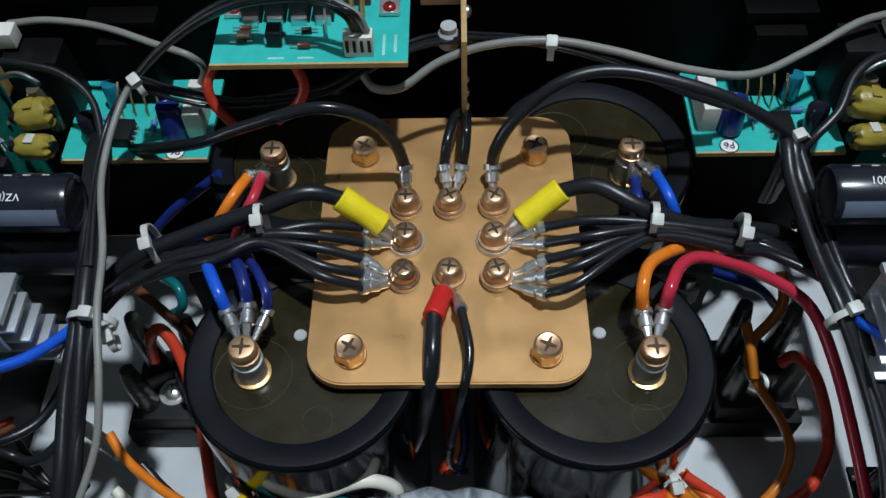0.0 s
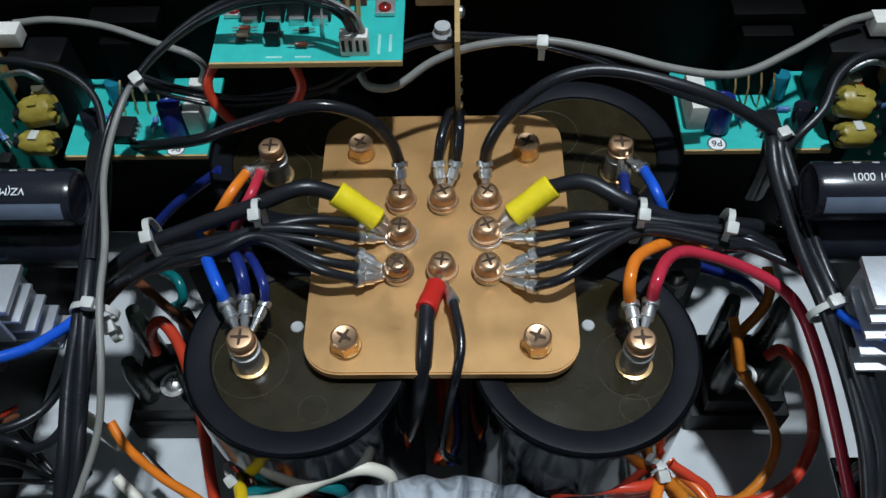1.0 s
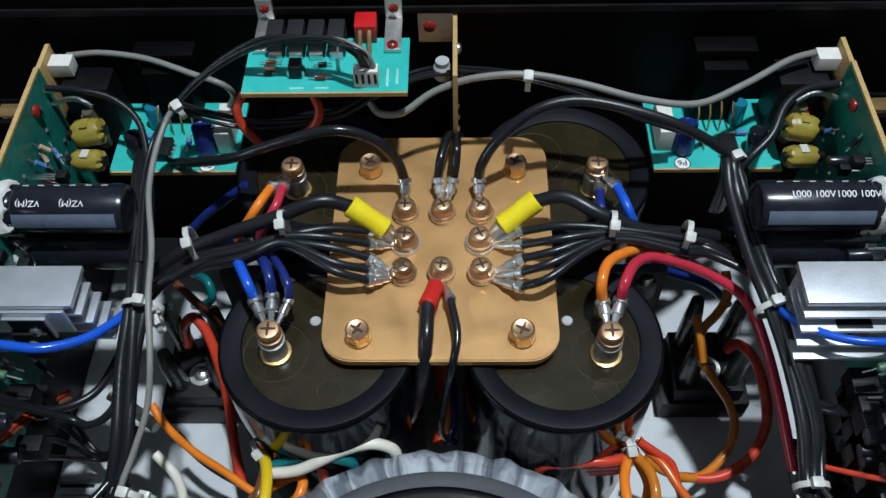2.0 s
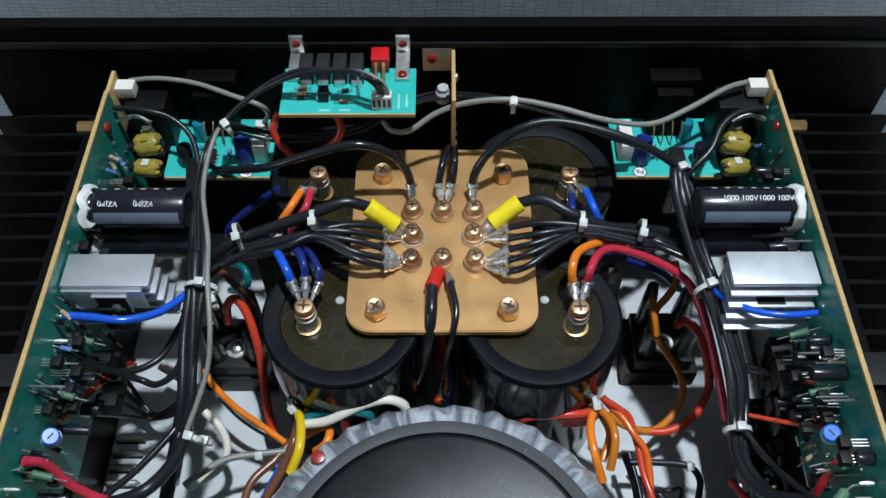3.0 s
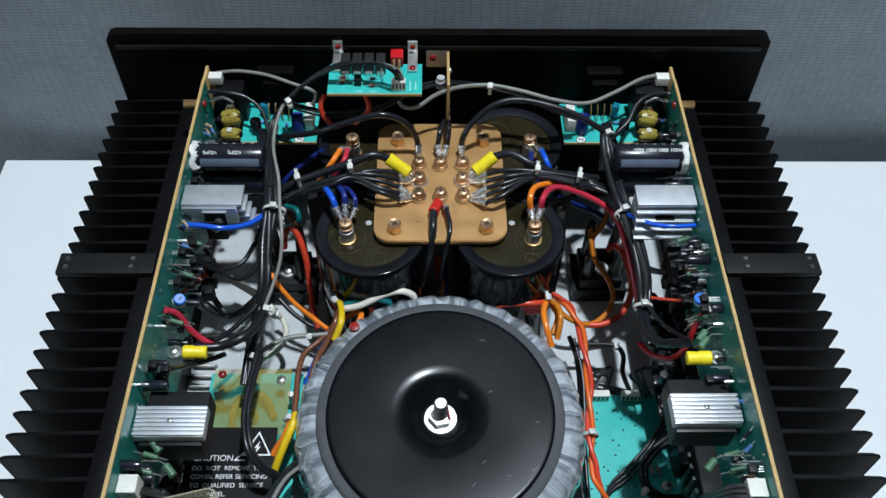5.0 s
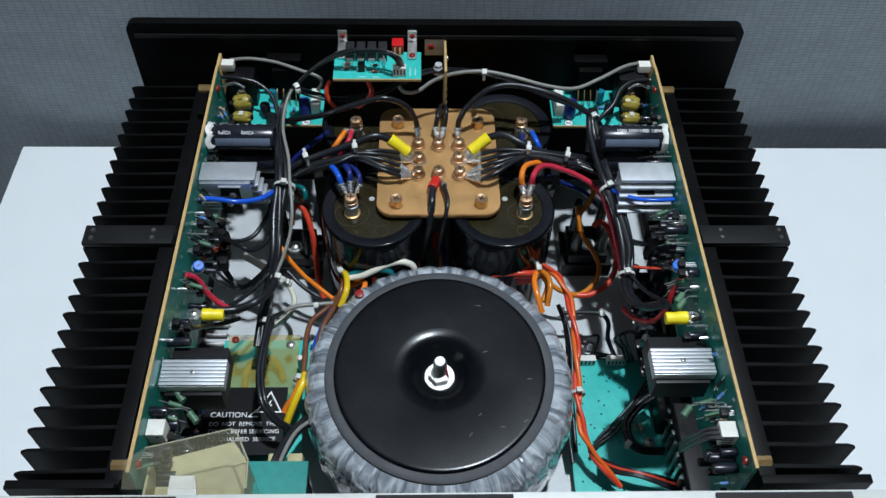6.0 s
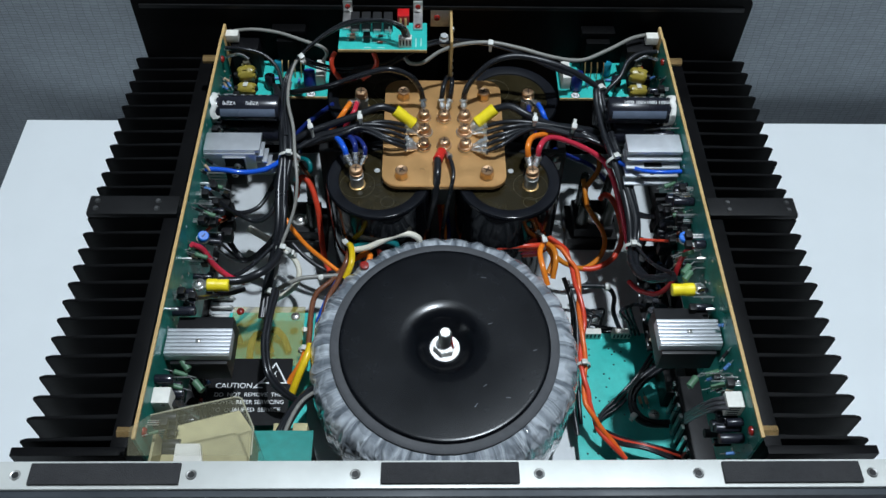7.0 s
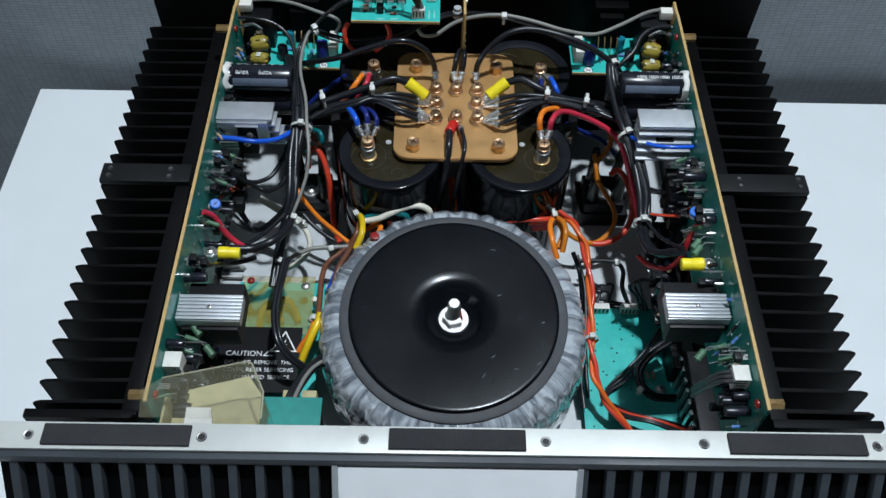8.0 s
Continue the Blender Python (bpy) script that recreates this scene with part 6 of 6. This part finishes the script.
side_board(-1, dict(conn=(0.1675, 0.1525), w1=(0.1543, 0.149), cap_far=(0.1079, 0.15), hs1f=(0.0711, 0.15), hs1n=(0.0562, 0.15), blue=(0.0477, 0.1425), b2=(0.0372, 0.141), b3=(0.0298, 0.139), trim=(0.0, 0.138), red=(-0.0238, 0.145), lug=(-0.041, 0.1363), b4=(-0.0615, 0.15), hs2f=(-0.0766, 0.15), hs2n=(-0.0905, 0.15), res1=(-0.0947, 0.14), conn2=(-0.1118, 0.1449)))
side_board(1, dict(conn=(0.168, 0.1523), w1=(0.1566, 0.147), cap_far=(0.1077, 0.15), hs1f=(0.0732, 0.149), hs1n=(0.058, 0.148), blue=(0.0511, 0.138), b2=(0.0396, 0.136), b3=(0.0304, 0.139), trim=(0.0013, 0.1367), red=(-0.0212, 0.1426), lug=(-0.0388, 0.1355), b4=(-0.0541, 0.1388), hs2f=(-0.0633, 0.1438), hs2n=(-0.0783, 0.1415), res1=(-0.0947, 0.14), conn2=(-0.1151, 0.1457)))

# dark driver boards lying below the side boards
for s, y0, y1, xi, zb in ((-1, -0.102, -0.056, 0.1462, 0.068), (1, -0.035, 0.05, 0.132, 0.06)):
    dbd = thing("driver_board", "dark driver board crowded with black parts under the side board", "circuit board", "pair of driver boards", (s * 0.145, (y0 + y1) / 2, zb))
    part("board", box(B(), (min(s * xi, s * 0.152), y0, zb), (max(s * xi, s * 0.152), y1, zb + 0.0016), 0.0002), card_black, dbd)
    for yy in (y0 + 0.004, y1 - 0.004):
        part("spacer", tube(B(), [Vector((s * 0.1502, yy, 0.02)), Vector((s * 0.1502, yy, zb))], 0.0016, 8), chip_black, dbd)
    rd = random.Random(31 + s)
    n = 13 if s < 0 else 17
    zt2 = zb + 0.0016
    for i in range(n):
        xx, yy = s * rd.uniform(xi + 0.003, 0.149), rd.uniform(y0 + 0.005, y1 - 0.005)
        radial_cap(dbd, (xx, yy, zt2), rd.uniform(0.0022, 0.004), rd.uniform(0.007, 0.018), rd.choice((cap_black, cap_black, chip_black)), (rd.uniform(-0.1, 0.1), rd.uniform(-0.1, 0.1), 1))
    for i in range(n):
        xx, yy = s * rd.uniform(xi + 0.002, 0.149), rd.uniform(y0 + 0.004, y1 - 0.004)
        resistor(dbd, (xx, yy, zt2 + 0.001), (xx + rd.uniform(-0.006, 0.006), yy + rd.uniform(-0.007, 0.007), zt2 + 0.005), 0.0011, rd.choice((res_tan, res_blue, res_green, lacquer_red)))
    for i in range(6):
        xx, yy = s * rd.uniform(xi + 0.004, 0.147), rd.uniform(y0 + 0.005, y1 - 0.005)
        part("small_transistor", box(B(), (xx - 0.004, yy - 0.002, zt2), (xx + 0.004, yy + 0.002, zt2 + 0.012), 0.0006), chip_black, dbd)
    for i in range(14):
        xx, yy = s * rd.uniform(xi + 0.001, 0.148), rd.uniform(y0 + 0.003, y1 - 0.003)
        part("solder_joint", lathe(B(), [(0, 0.0012), (0.0006, 0.0009), (0.0009, 0)], 8, Matrix.Translation((xx, yy, zt2))), tin, dbd)
    for i in range(9):
        xx, yy = s * (xi + 0.001 + 0.0006 * (i % 2)), y0 + 0.004 + (y1 - y0 - 0.008) * i / 8
        part("silk_mark", box(B(), (xx - 0.0005, yy - 0.0008, zt2), (xx + 0.0005, yy + 0.0008, zt2 + 0.0002)), ink_white, dbd)

mb = thing("meter_board", "small teal board on brackets behind the front panel", "circuit board", at=(-0.041, 0.152, 0.1615))
part("board", box(B(), (-0.0713, 0.1382, 0.1615), (-0.0116, 0.1665, 0.163)), board_teal, mb)
part("board_rim", box(B(), (-0.0713, 0.1374, 0.1614), (-0.0116, 0.1382, 0.1631)), board_edge, mb)
connector(mb, (-0.0262, 0.1425, 0.163), 0.0088, 0.0045, 0.0075, 4)
chip(mb, (-0.0522, 0.1475, 0.163), 0.0045, 0.0055, 0.0055, 0.0, 2)
resistor(mb, (-0.0665, 0.1492, 0.1645), (-0.0575, 0.1495, 0.1645), 0.0014, res_tan)
resistor(mb, (-0.066, 0.1525, 0.1642), (-0.058, 0.1525, 0.1642), 0.001, diode_brown, "diode")
resistor(mb, (-0.066, 0.1465, 0.1642), (-0.059, 0.1468, 0.1642), 0.0008, chip_black, "diode")
resistor(mb, (-0.0475, 0.1445, 0.1642), (-0.039, 0.1445, 0.1642), 0.001, diode_brown, "diode")
resistor(mb, (-0.0465, 0.151, 0.1642), (-0.0395, 0.1515, 0.1642), 0.001, chip_black, "diode")
part("jumper", tube(B(), spline([(-0.0378, 0.155, 0.163), (-0.0372, 0.155, 0.169), (-0.0365, 0.149, 0.169), (-0.0365, 0.148, 0.163)]), 0.0004, 6), tin, mb)
for i in range(4):
    sw = part("switch", box(B(), (-0.0635 + 0.0075 * i, 0.156, 0.163), (-0.0575 + 0.0075 * i, 0.167, 0.172), 0.0006), slot_dark, mb)
    part("switch_clip", box(B(), (-0.063 + 0.0075 * i, 0.1545, 0.163), (-0.0582 + 0.0075 * i, 0.156, 0.166), 0.0003), tin, mb)
part("red_jack", box(B(), (-0.0318, 0.1635, 0.1632), (-0.0238, 0.172, 0.171), 0.0006), led_red, mb, "red plastic jack")
for jx in (-0.0296, -0.0262):
    part("jack_pin", tube(B(), [Vector((jx, 0.1635, 0.169)), Vector((jx, 0.161, 0.168)), Vector((jx, 0.158, 0.163))], 0.0008, 8), gold_bolt, mb)
for jx in (-0.0178, -0.0665):
    bk = part("mount_tab", box(B(), (jx - 0.0032, 0.158, 0.1633), (jx + 0.0032, 0.1775, 0.1648), 0.0006), steel, mb, "steel mounting tab")
    part("mount_tab_upright", box(B(), (jx - 0.0032, 0.1757, 0.1648), (jx + 0.0032, 0.1775, 0.1735), 0.0005), steel, bk)
    crossed_screw(bk, (jx, 0.1605, 0.1648), 0.0021, lacquer_red)
    crossed_screw(bk, (jx, 0.1757, 0.1695), 0.0019, lacquer_red, (0, -1, 0.2))
for k, (lx, ly, ln) in enumerate(((-0.0195, 0.141, 0.009), (-0.016, 0.142, 0.008))):
    part("printed_bar", box(B(), (lx, ly, 0.1630), (lx + 0.0009, ly + ln, 0.16312)), ink_teal, mb)
for lx in (-0.054, -0.045):
    part("printed_bar", box(B(), (lx, 0.1398, 0.1630), (lx + 0.005, 0.1406, 0.16312)), ink_teal, mb)

# upright tan board behind the bus plate
ub = thing("upright_board", "narrow upright tan board behind the bus plate", "circuit board", at=(0.0055, 0.16, 0.112))
part("board", box(B(), (0.0045, 0.144, 0.112), (0.0062, 0.178, 0.165), 0.0002), board_edge, ub)
for i in range(7):
    part("solder_joint", lathe(B(), [(0, 0.001), (0.0006, 0.0006), (0.0011, 0)], 8, toward((0.0062, 0.1475 + 0.002 * (i % 2), 0.128 + 0.0032 * i), (1, 0, 0))), tin, ub)
part("bracket", box(B(), (-0.009, 0.1765, 0.152), (0.0045, 0.178, 0.166), 0.0006), steel, ub, "steel bracket")
crossed_screw(ub, (-0.0045, 0.1765, 0.16), 0.0024, lacquer_red, (0, -1, 0.3))
part("signal_plug", lathe(B(), [(0, 0.1505), (0.0032, 0.1505), (0.0034, 0.151), (0.0034, 0.1555), (0.0026, 0.1565), (0.0026, 0.1585), (0, 0.1585)], 20, Matrix.Translation((0.0005, 0.159, 0))), vent_grey, ub, "grey round plug")
crossed_screw(ub, (0.0062, 0.166, 0.158), 0.0022, steel, (1, 0, 0))

# low switch boards
for s in (-1, 1):
    x0, x1 = (0.0835, 0.1336) if s > 0 else (-0.1332, -0.0825)
    sb = thing("switch_board", "small teal switch board behind the front panel", "circuit board", "pair of switch boards", ((x0 + x1) / 2, 0.155, 0.1185))
    part("board", box(B(), (x0, 0.1384, 0.1185), (x1, 0.176, 0.12)), board_teal, sb)
    part("board_rim", box(B(), (x0, 0.1376, 0.1184), (x1, 0.1384, 0.1201)), board_edge, sb)
    xo = x0 if s > 0 else x1
    part("white_relay", box(B(), (xo + s * 0.002 - (0 if s > 0 else 0.006), 0.1475, 0.12), (xo + s * 0.002 + (0.006 if s > 0 else 0), 0.165, 0.131), 0.0006), white_plastic, sb, "white plastic connector block")
    radial_cap(sb, (xo + s * 0.0125, 0.1475, 0.1205), 0.0042, 0.013, navy_pvc, (0, 0.25, 1))
    chip(sb, (xo + s * 0.030, 0.148, 0.12), 0.0065, 0.0095, 0.0045, 0.05 * s, 4)
    radial_cap(sb, (xo + s * 0.0405, 0.147, 0.1205), 0.0036, 0.010, cap_black, (0, 0.2, 1))
    radial_cap(sb, (xo + s * 0.036, 0.163, 0.1205), 0.003, 0.010, foil_teal, (0, 0.1, 1), "film_capacitor")
    resistor(sb, (xo + s * 0.021, 0.1475, 0.1212), (xo + s * 0.021, 0.1575, 0.1212), 0.0012, res_blue)
    resistor(sb, (xo + s * 0.032, 0.156, 0.1212), (xo + s * 0.042, 0.156, 0.1212), 0.0012, res_blue)
    swb = part("switch_body", box(B(), (xo + s * 0.0265 - 0.0085, 0.164, 0.1205), (xo + s * 0.0265 + 0.0085, 0.1775, 0.148), 0.001), panel_black, sb, "black rotary switch body")
    part("switch_cap", box(B(), (xo + s * 0.0265 - 0.012, 0.169, 0.148), (xo + s * 0.0265 + 0.012, 0.1775, 0.153), 0.001), panel_black, swb)
    for i in range(4):
        px = xo + s * 0.0195 + s * 0.0045 * i
        part("contact_pin", tube(B(), [Vector((px, 0.158, 0.12)), Vector((px, 0.160, 0.128)), Vector((px, 0.164, 0.131))], 0.0004, 6), gold_bolt, sb)
    lx, ly = xo + s * 0.0115, 0.1408
    ring = part("stamp_ring", lathe(B(), [(0.0029, 0.12012), (0.0033, 0.12012)], 28, Matrix.Translation((lx, ly, 0.0001))), ink_black, sb)
    part("stamp_disc", lathe(B(), [(0, 0.12008), (0.0033, 0.12008)], 28, Matrix.Translation((lx, ly, 0))), ink_white, sb)
    lettering("P6", 0.0038, Matrix.Translation((lx, ly + 0.0014, 0.1203)) @ Matrix.Rotation(math.pi, 4, "Z"), ink_black, sb, "CENTER")

# bridge rectifiers
for s, cx, cy in ((1, 0.1135, 0.0935), (-1, -0.1055, 0.0905)):
    rc = thing("bridge_rectifier", "square black bridge rectifier with booted terminals and centre bolt", "rectifier", "pair of bridge rectifiers", (cx, cy, 0.02))
    part("base", box(B(), (cx - 0.019, cy - 0.016, 0.02), (cx + 0.019, cy + 0.017, 0.034), 0.001), black_paint, rc)
    part("body", box(B(), (cx - 0.0145, cy - 0.0145, 0.034), (cx + 0.0145, cy + 0.0145, 0.044), 0.001), chip_black, rc)
    part("washer", lathe(B(), [(0, 0.0452), (0.0055, 0.0452), (0.0058, 0.044)], 24, Matrix.Translation((cx, cy - 0.004, 0))), steel, rc)
    crossed_screw(rc, (cx, cy - 0.004, 0.0452), 0.0036, steel)
    for ax, ay, hh in ((-0.0085, 0.009, 0.034), (0.009, 0.009, 0.032), (-0.009, -0.008, 0.026), (0.0095, -0.008, 0.024)):
        part("terminal_boot", tube(B(), spline([(cx + ax, cy + ay, 0.043), (cx + ax, cy + ay, 0.05), (cx + ax * 1.03, cy + ay, 0.044 + hh * 0.7), (cx + ax * 1.05, cy + ay + 0.001, 0.044 + hh)], 4), [0.0042, 0.0044, 0.0043, 0.0042, 0.0042, 0.0041, 0.004, 0.0039, 0.0037, 0.0035, 0.0032, 0.003, 0.0026], 12), boot_green, rc, "dark translucent terminal boot")
ck = thing("clamp_bolt", "zinc clamp bolt with nut beside the capacitor", "bolt", at=(0.0795, 0.1015, 0.02))
part("stud", tube(B(), [Vector((0.0735, 0.0905, 0.02)), Vector((0.0795, 0.1015, 0.1))], 0.003, 12), steel, ck)
part("nut", tube(B(), [Vector((0.0795, 0.1015, 0.088)), Vector((0.0795, 0.1015, 0.096))], 0.005, 6), steel, ck)
cb = thing("capacitor_clamp", "black strap clamp between the capacitors", "clamp", at=(0, 0.106, 0.08))
part("strap", box(B(), (-0.084, 0.1002, 0.08), (0.084, 0.1042, 0.1035), 0.0006), black_paint, cb)
for s in (-1, 1):
    part("post", box(B(), (s * 0.084 - 0.003, 0.1, 0.02), (s * 0.084 + 0.003, 0.112, 0.1035), 0.0006), black_paint, cb)

# mains board, amber cover, caution label and clear shield
mn = thing("mains_board", "green mains board under an amber sheet beside the transformer", "circuit board", at=(-0.117, -0.03, 0.04))
part("board", box(B(), (-0.147, -0.095, 0.04), (-0.088, 0.0065, 0.0416)), board_teal, mn)
for px, py in ((-0.137, -0.017), (-0.092, -0.017), (-0.137, -0.09), (-0.092, -0.09)):
    part("spacer", tube(B(), [Vector((px, py, 0.02)), Vector((px, py, 0.058))], 0.002, 8), white_plastic, mn)
for i, pts in enumerate((((-0.122, -0.01, 0.042), (-0.126, -0.018, 0.05), (-0.128, -0.03, 0.048), (-0.126, -0.037, 0.043)), ((-0.118, -0.008, 0.042), (-0.112, -0.014, 0.052), (-0.107, -0.018, 0.05), (-0.103, -0.026, 0.044)), ((-0.115, -0.01, 0.042), (-0.117, -0.02, 0.05), (-0.114, -0.028, 0.046)))):
    part("loop", tube(B(), spline(pts), 0.0022, 8), coil_yellow, mn)
sh = part("amber_cover", box(B(), (-0.1405, -0.045, 0.058), (-0.0925, 0.0, 0.059), 0.0002), amber_sheet, mn, "translucent amber insulating sheet")
crossed_screw(mn, (-0.0985, -0.008, 0.059), 0.003, steel)
crossed_screw(mn, (-0.1355, -0.004, 0.059), 0.0026, lacquer_red)
lb = thing("caution_label", "black caution card with white lettering and lightning triangle", "label", at=(-0.121, -0.064, 0.0592))
part("card", box(B(), (-0.1485, -0.087, 0.0592), (-0.097, -0.0405, 0.0602), 0.0002), card_black, lb)
zz = 0.0604
lettering("CAUTION", 0.0051, Matrix.Translation((-0.1437, -0.0618, zz)), ink_white, lb)
for k, line in enumerate(("DO  NOT  REMOVE  THE", "COVER. REFER SERVICING", "TO  QUALIFIED  SERVICE", "PERSONNEL.")):
    lettering(line, 0.0038, Matrix.Translation((-0.1437, -0.0676 - 0.0052 * k, zz)), ink_white, lb)


def triangle(cx, cy, r, w):
    bm = B()
    for k in range(3):
        a, b = radians(90 + 120 * k), radians(210 + 120 * k)
        pts = [(cx + q * math.cos(t), cy + q * math.sin(t) * 1.05) for q, t in ((r, a), (r, b), (r - w, b), (r - w, a))]
        bm.faces.new([bm.verts.new((x, y, zz)) for x, y in pts])
    return bm


part("warning_triangle", triangle(-0.1075, -0.0535, 0.0098, 0.0017), ink_white, lb)
flash = B()
flash.faces.new([flash.verts.new((-0.1075 + x * 0.0012, -0.0537 + y * 0.0012, zz)) for x, y in ((0.9, 3.6), (-1.6, -0.2), (-0.2, 0.2), (-1.1, -3.6), (1.5, 0.7), (0.2, 0.4))])
part("lightning_bolt", flash, ink_white, lb)
part("small_triangle", prism(B(), [(-0.1205, -0.0618), (-0.114, -0.0618), (-0.114, -0.0611), (-0.119, -0.0611), (-0.1145, -0.0567), (-0.115, -0.0562)], zz - 0.0001, zz), ink_white, lb)
cs = thing("clear_shield", "bent clear plastic shield over the mains socket", "shield", at=(-0.14, -0.115, 0.02))
SHIELD = [(-0.1458, -0.1301), (-0.1057, -0.1203), (-0.1028, -0.1212), (-0.0951, -0.1368), (-0.0945, -0.151), (-0.1529, -0.151), (-0.1545, -0.1365)]
part("sheet", prism(B(), SHIELD, 0.1605, 0.1612), clear_sheet, cs)
for k in (0, 2, 3):
    (ax, ay), (bx, by) = SHIELD[k], SHIELD[k + 1]
    low = 0.1605 - 0.1 if k else 0.1595
    part("side_sheet", prism(B(), [(ax, ay), (bx, by), (bx - 0.0005, by - 0.0006), (ax - 0.0005, ay - 0.0006)], low, 0.1605), clear_sheet, cs)
# thin pale strips added as painted highlights on the shield's edges
for k in range(4):
    part("edge_highlight", tube(B(), [Vector((*SHIELD[k], 0.161)), Vector((*SHIELD[k + 1], 0.161))], 0.0004, 6), edge_highlight_pale, cs)
part("edge_highlight", tube(B(), [Vector((*SHIELD[2], 0.161)), Vector((*SHIELD[2], 0.07))], 0.0004, 6), edge_highlight_pale, cs)
sk = thing("mains_socket", "beige mains socket body with white housing at the rear", "socket", at=(-0.13, -0.135, 0.02))
part("body", prism(B(), [(-0.1493, -0.1197), (-0.1118, -0.1091), (-0.1038, -0.1199), (-0.102, -0.151), (-0.1505, -0.151)], 0.02, 0.125, 0.001), beige, sk)
part("housing", prism(B(), [(-0.1402, -0.1505), (-0.1406, -0.1305), (-0.1282, -0.1305), (-0.1232, -0.1505)], 0.1252, 0.13, 0.0008), white_plastic, sk)
part("inner_wall", box(B(), (-0.1495, -0.150, 0.1252), (-0.1482, -0.128, 0.14), 0.0003), beige, sk)
for i in range(4):
    part("pin", box(B(), (-0.1445 + 0.0105 * i, -0.1505, 0.1252), (-0.1435 + 0.0105 * i, -0.1485, 0.1425), 0.0002), tin, sk)
tl = thing("teal_terminal_board", "teal terminal board standing at the rear", "circuit board", at=(-0.092, -0.13, 0.02))
part("board", box(B(), (-0.1085, -0.151, 0.098), (-0.0745, -0.1095, 0.1)), teal_dark, tl)
part("support", box(B(), (-0.105, -0.1505, 0.02), (-0.079, -0.114, 0.098), 0.0006), chip_black, tl)
for i in range(3):
    part("white_plug", box(B(), (-0.104 + 0.011 * i, -0.1505, 0.1), (-0.097 + 0.011 * i, -0.1465, 0.1135), 0.0005), white_plastic, tl)
for tx0 in (-0.099, -0.088):
    part("relay", box(B(), (tx0, -0.1075, 0.06), (tx0 + 0.0085, -0.1, 0.09), 0.0008), beige, tl, "amber relay block")
    part("relay_foot", box(B(), (tx0, -0.1075, 0.02), (tx0 + 0.0085, -0.1, 0.06)), chip_black, tl)
bk = thing("cable_boot", "black rubber cable boot at the rear panel", "boot", at=(-0.066, -0.142, 0.05))
part("boot", tube(B(), spline([(-0.085, -0.148, 0.102), (-0.074, -0.143, 0.106), (-0.062, -0.147, 0.1), (-0.05, -0.152, 0.085)]), 0.0065, 14), rubber, bk)

# teal board on the floor by the transformer
fb2 = thing("protection_board", "flat teal board with small parts on the chassis floor", "circuit board", at=(0.12, -0.06, 0.028))
part("board", prism(B(), [(0.092, -0.003), (0.15, -0.003), (0.15, -0.13), (0.086, -0.13), (0.086, -0.05), (0.092, -0.05)], 0.0285, 0.03), board_teal, fb2)
for px, py in ((0.096, -0.008), (0.146, -0.008), (0.09, -0.125), (0.146, -0.125)):
    part("spacer", tube(B(), [Vector((px, py, 0.02)), Vector((px, py, 0.0285))], 0.002, 8), white_plastic, fb2)
connector(fb2, (0.104, -0.0055, 0.03), 0.011, 0.0045, 0.007, 4)
connector(fb2, (0.124, -0.0055, 0.03), 0.013, 0.0045, 0.007, 5)
crossed_screw(fb2, (0.093, -0.006, 0.03), 0.003, lacquer_red)
crossed_screw(fb2, (0.138, -0.066, 0.03), 0.0036, steel)
rb = random.Random(5)
for i in range(40):
    part("solder_joint", lathe(B(), [(0, 0.0005), (0.0004, 0.0004), (0.0007, 0)], 8, Matrix.Translation((rb.uniform(0.091, 0.125), rb.uniform(-0.115, -0.012), 0.03))), chip_black, fb2)
part("relay", box(B(), (0.143, -0.06, 0.03), (0.152, -0.028, 0.05), 0.001), chip_black, fb2)
for i in range(9):
    part("terminal_strip_pin", box(B(), (0.1465, -0.058 - 0.0075 * i, 0.03), (0.1485, -0.055 - 0.0075 * i, 0.056), 0.0002), tin, fb2)
part("terminal_strip", box(B(), (0.149, -0.13, 0.03), (0.165, -0.05, 0.054), 0.0008), chip_black, fb2, "black relay and terminal strip")
for i in range(2):
    resistor(fb2, (0.129 + 0.004 * i, -0.05, 0.032), (0.131 + 0.004 * i, -0.062, 0.032), 0.0012, res_tan)
cr = thing("copper_coil", "copper wound coil behind the far capacitor", "coil", at=(0.079, 0.168, 0.09))
part("winding", lathe(B(), [(0.003, 0.084), (0.008, 0.084), (0.0095, 0.087), (0.0095, 0.097), (0.008, 0.1), (0.003, 0.1)], 28, Matrix.Translation((0.0735, 0.1668, 0)), 0.01, 20), copper_dark, cr)
part("former", lathe(B(), [(0, 0.02), (0.003, 0.02), (0.003, 0.102), (0, 0.102)], 12, Matrix.Translation((0.0735, 0.1668, 0))), chip_black, cr)
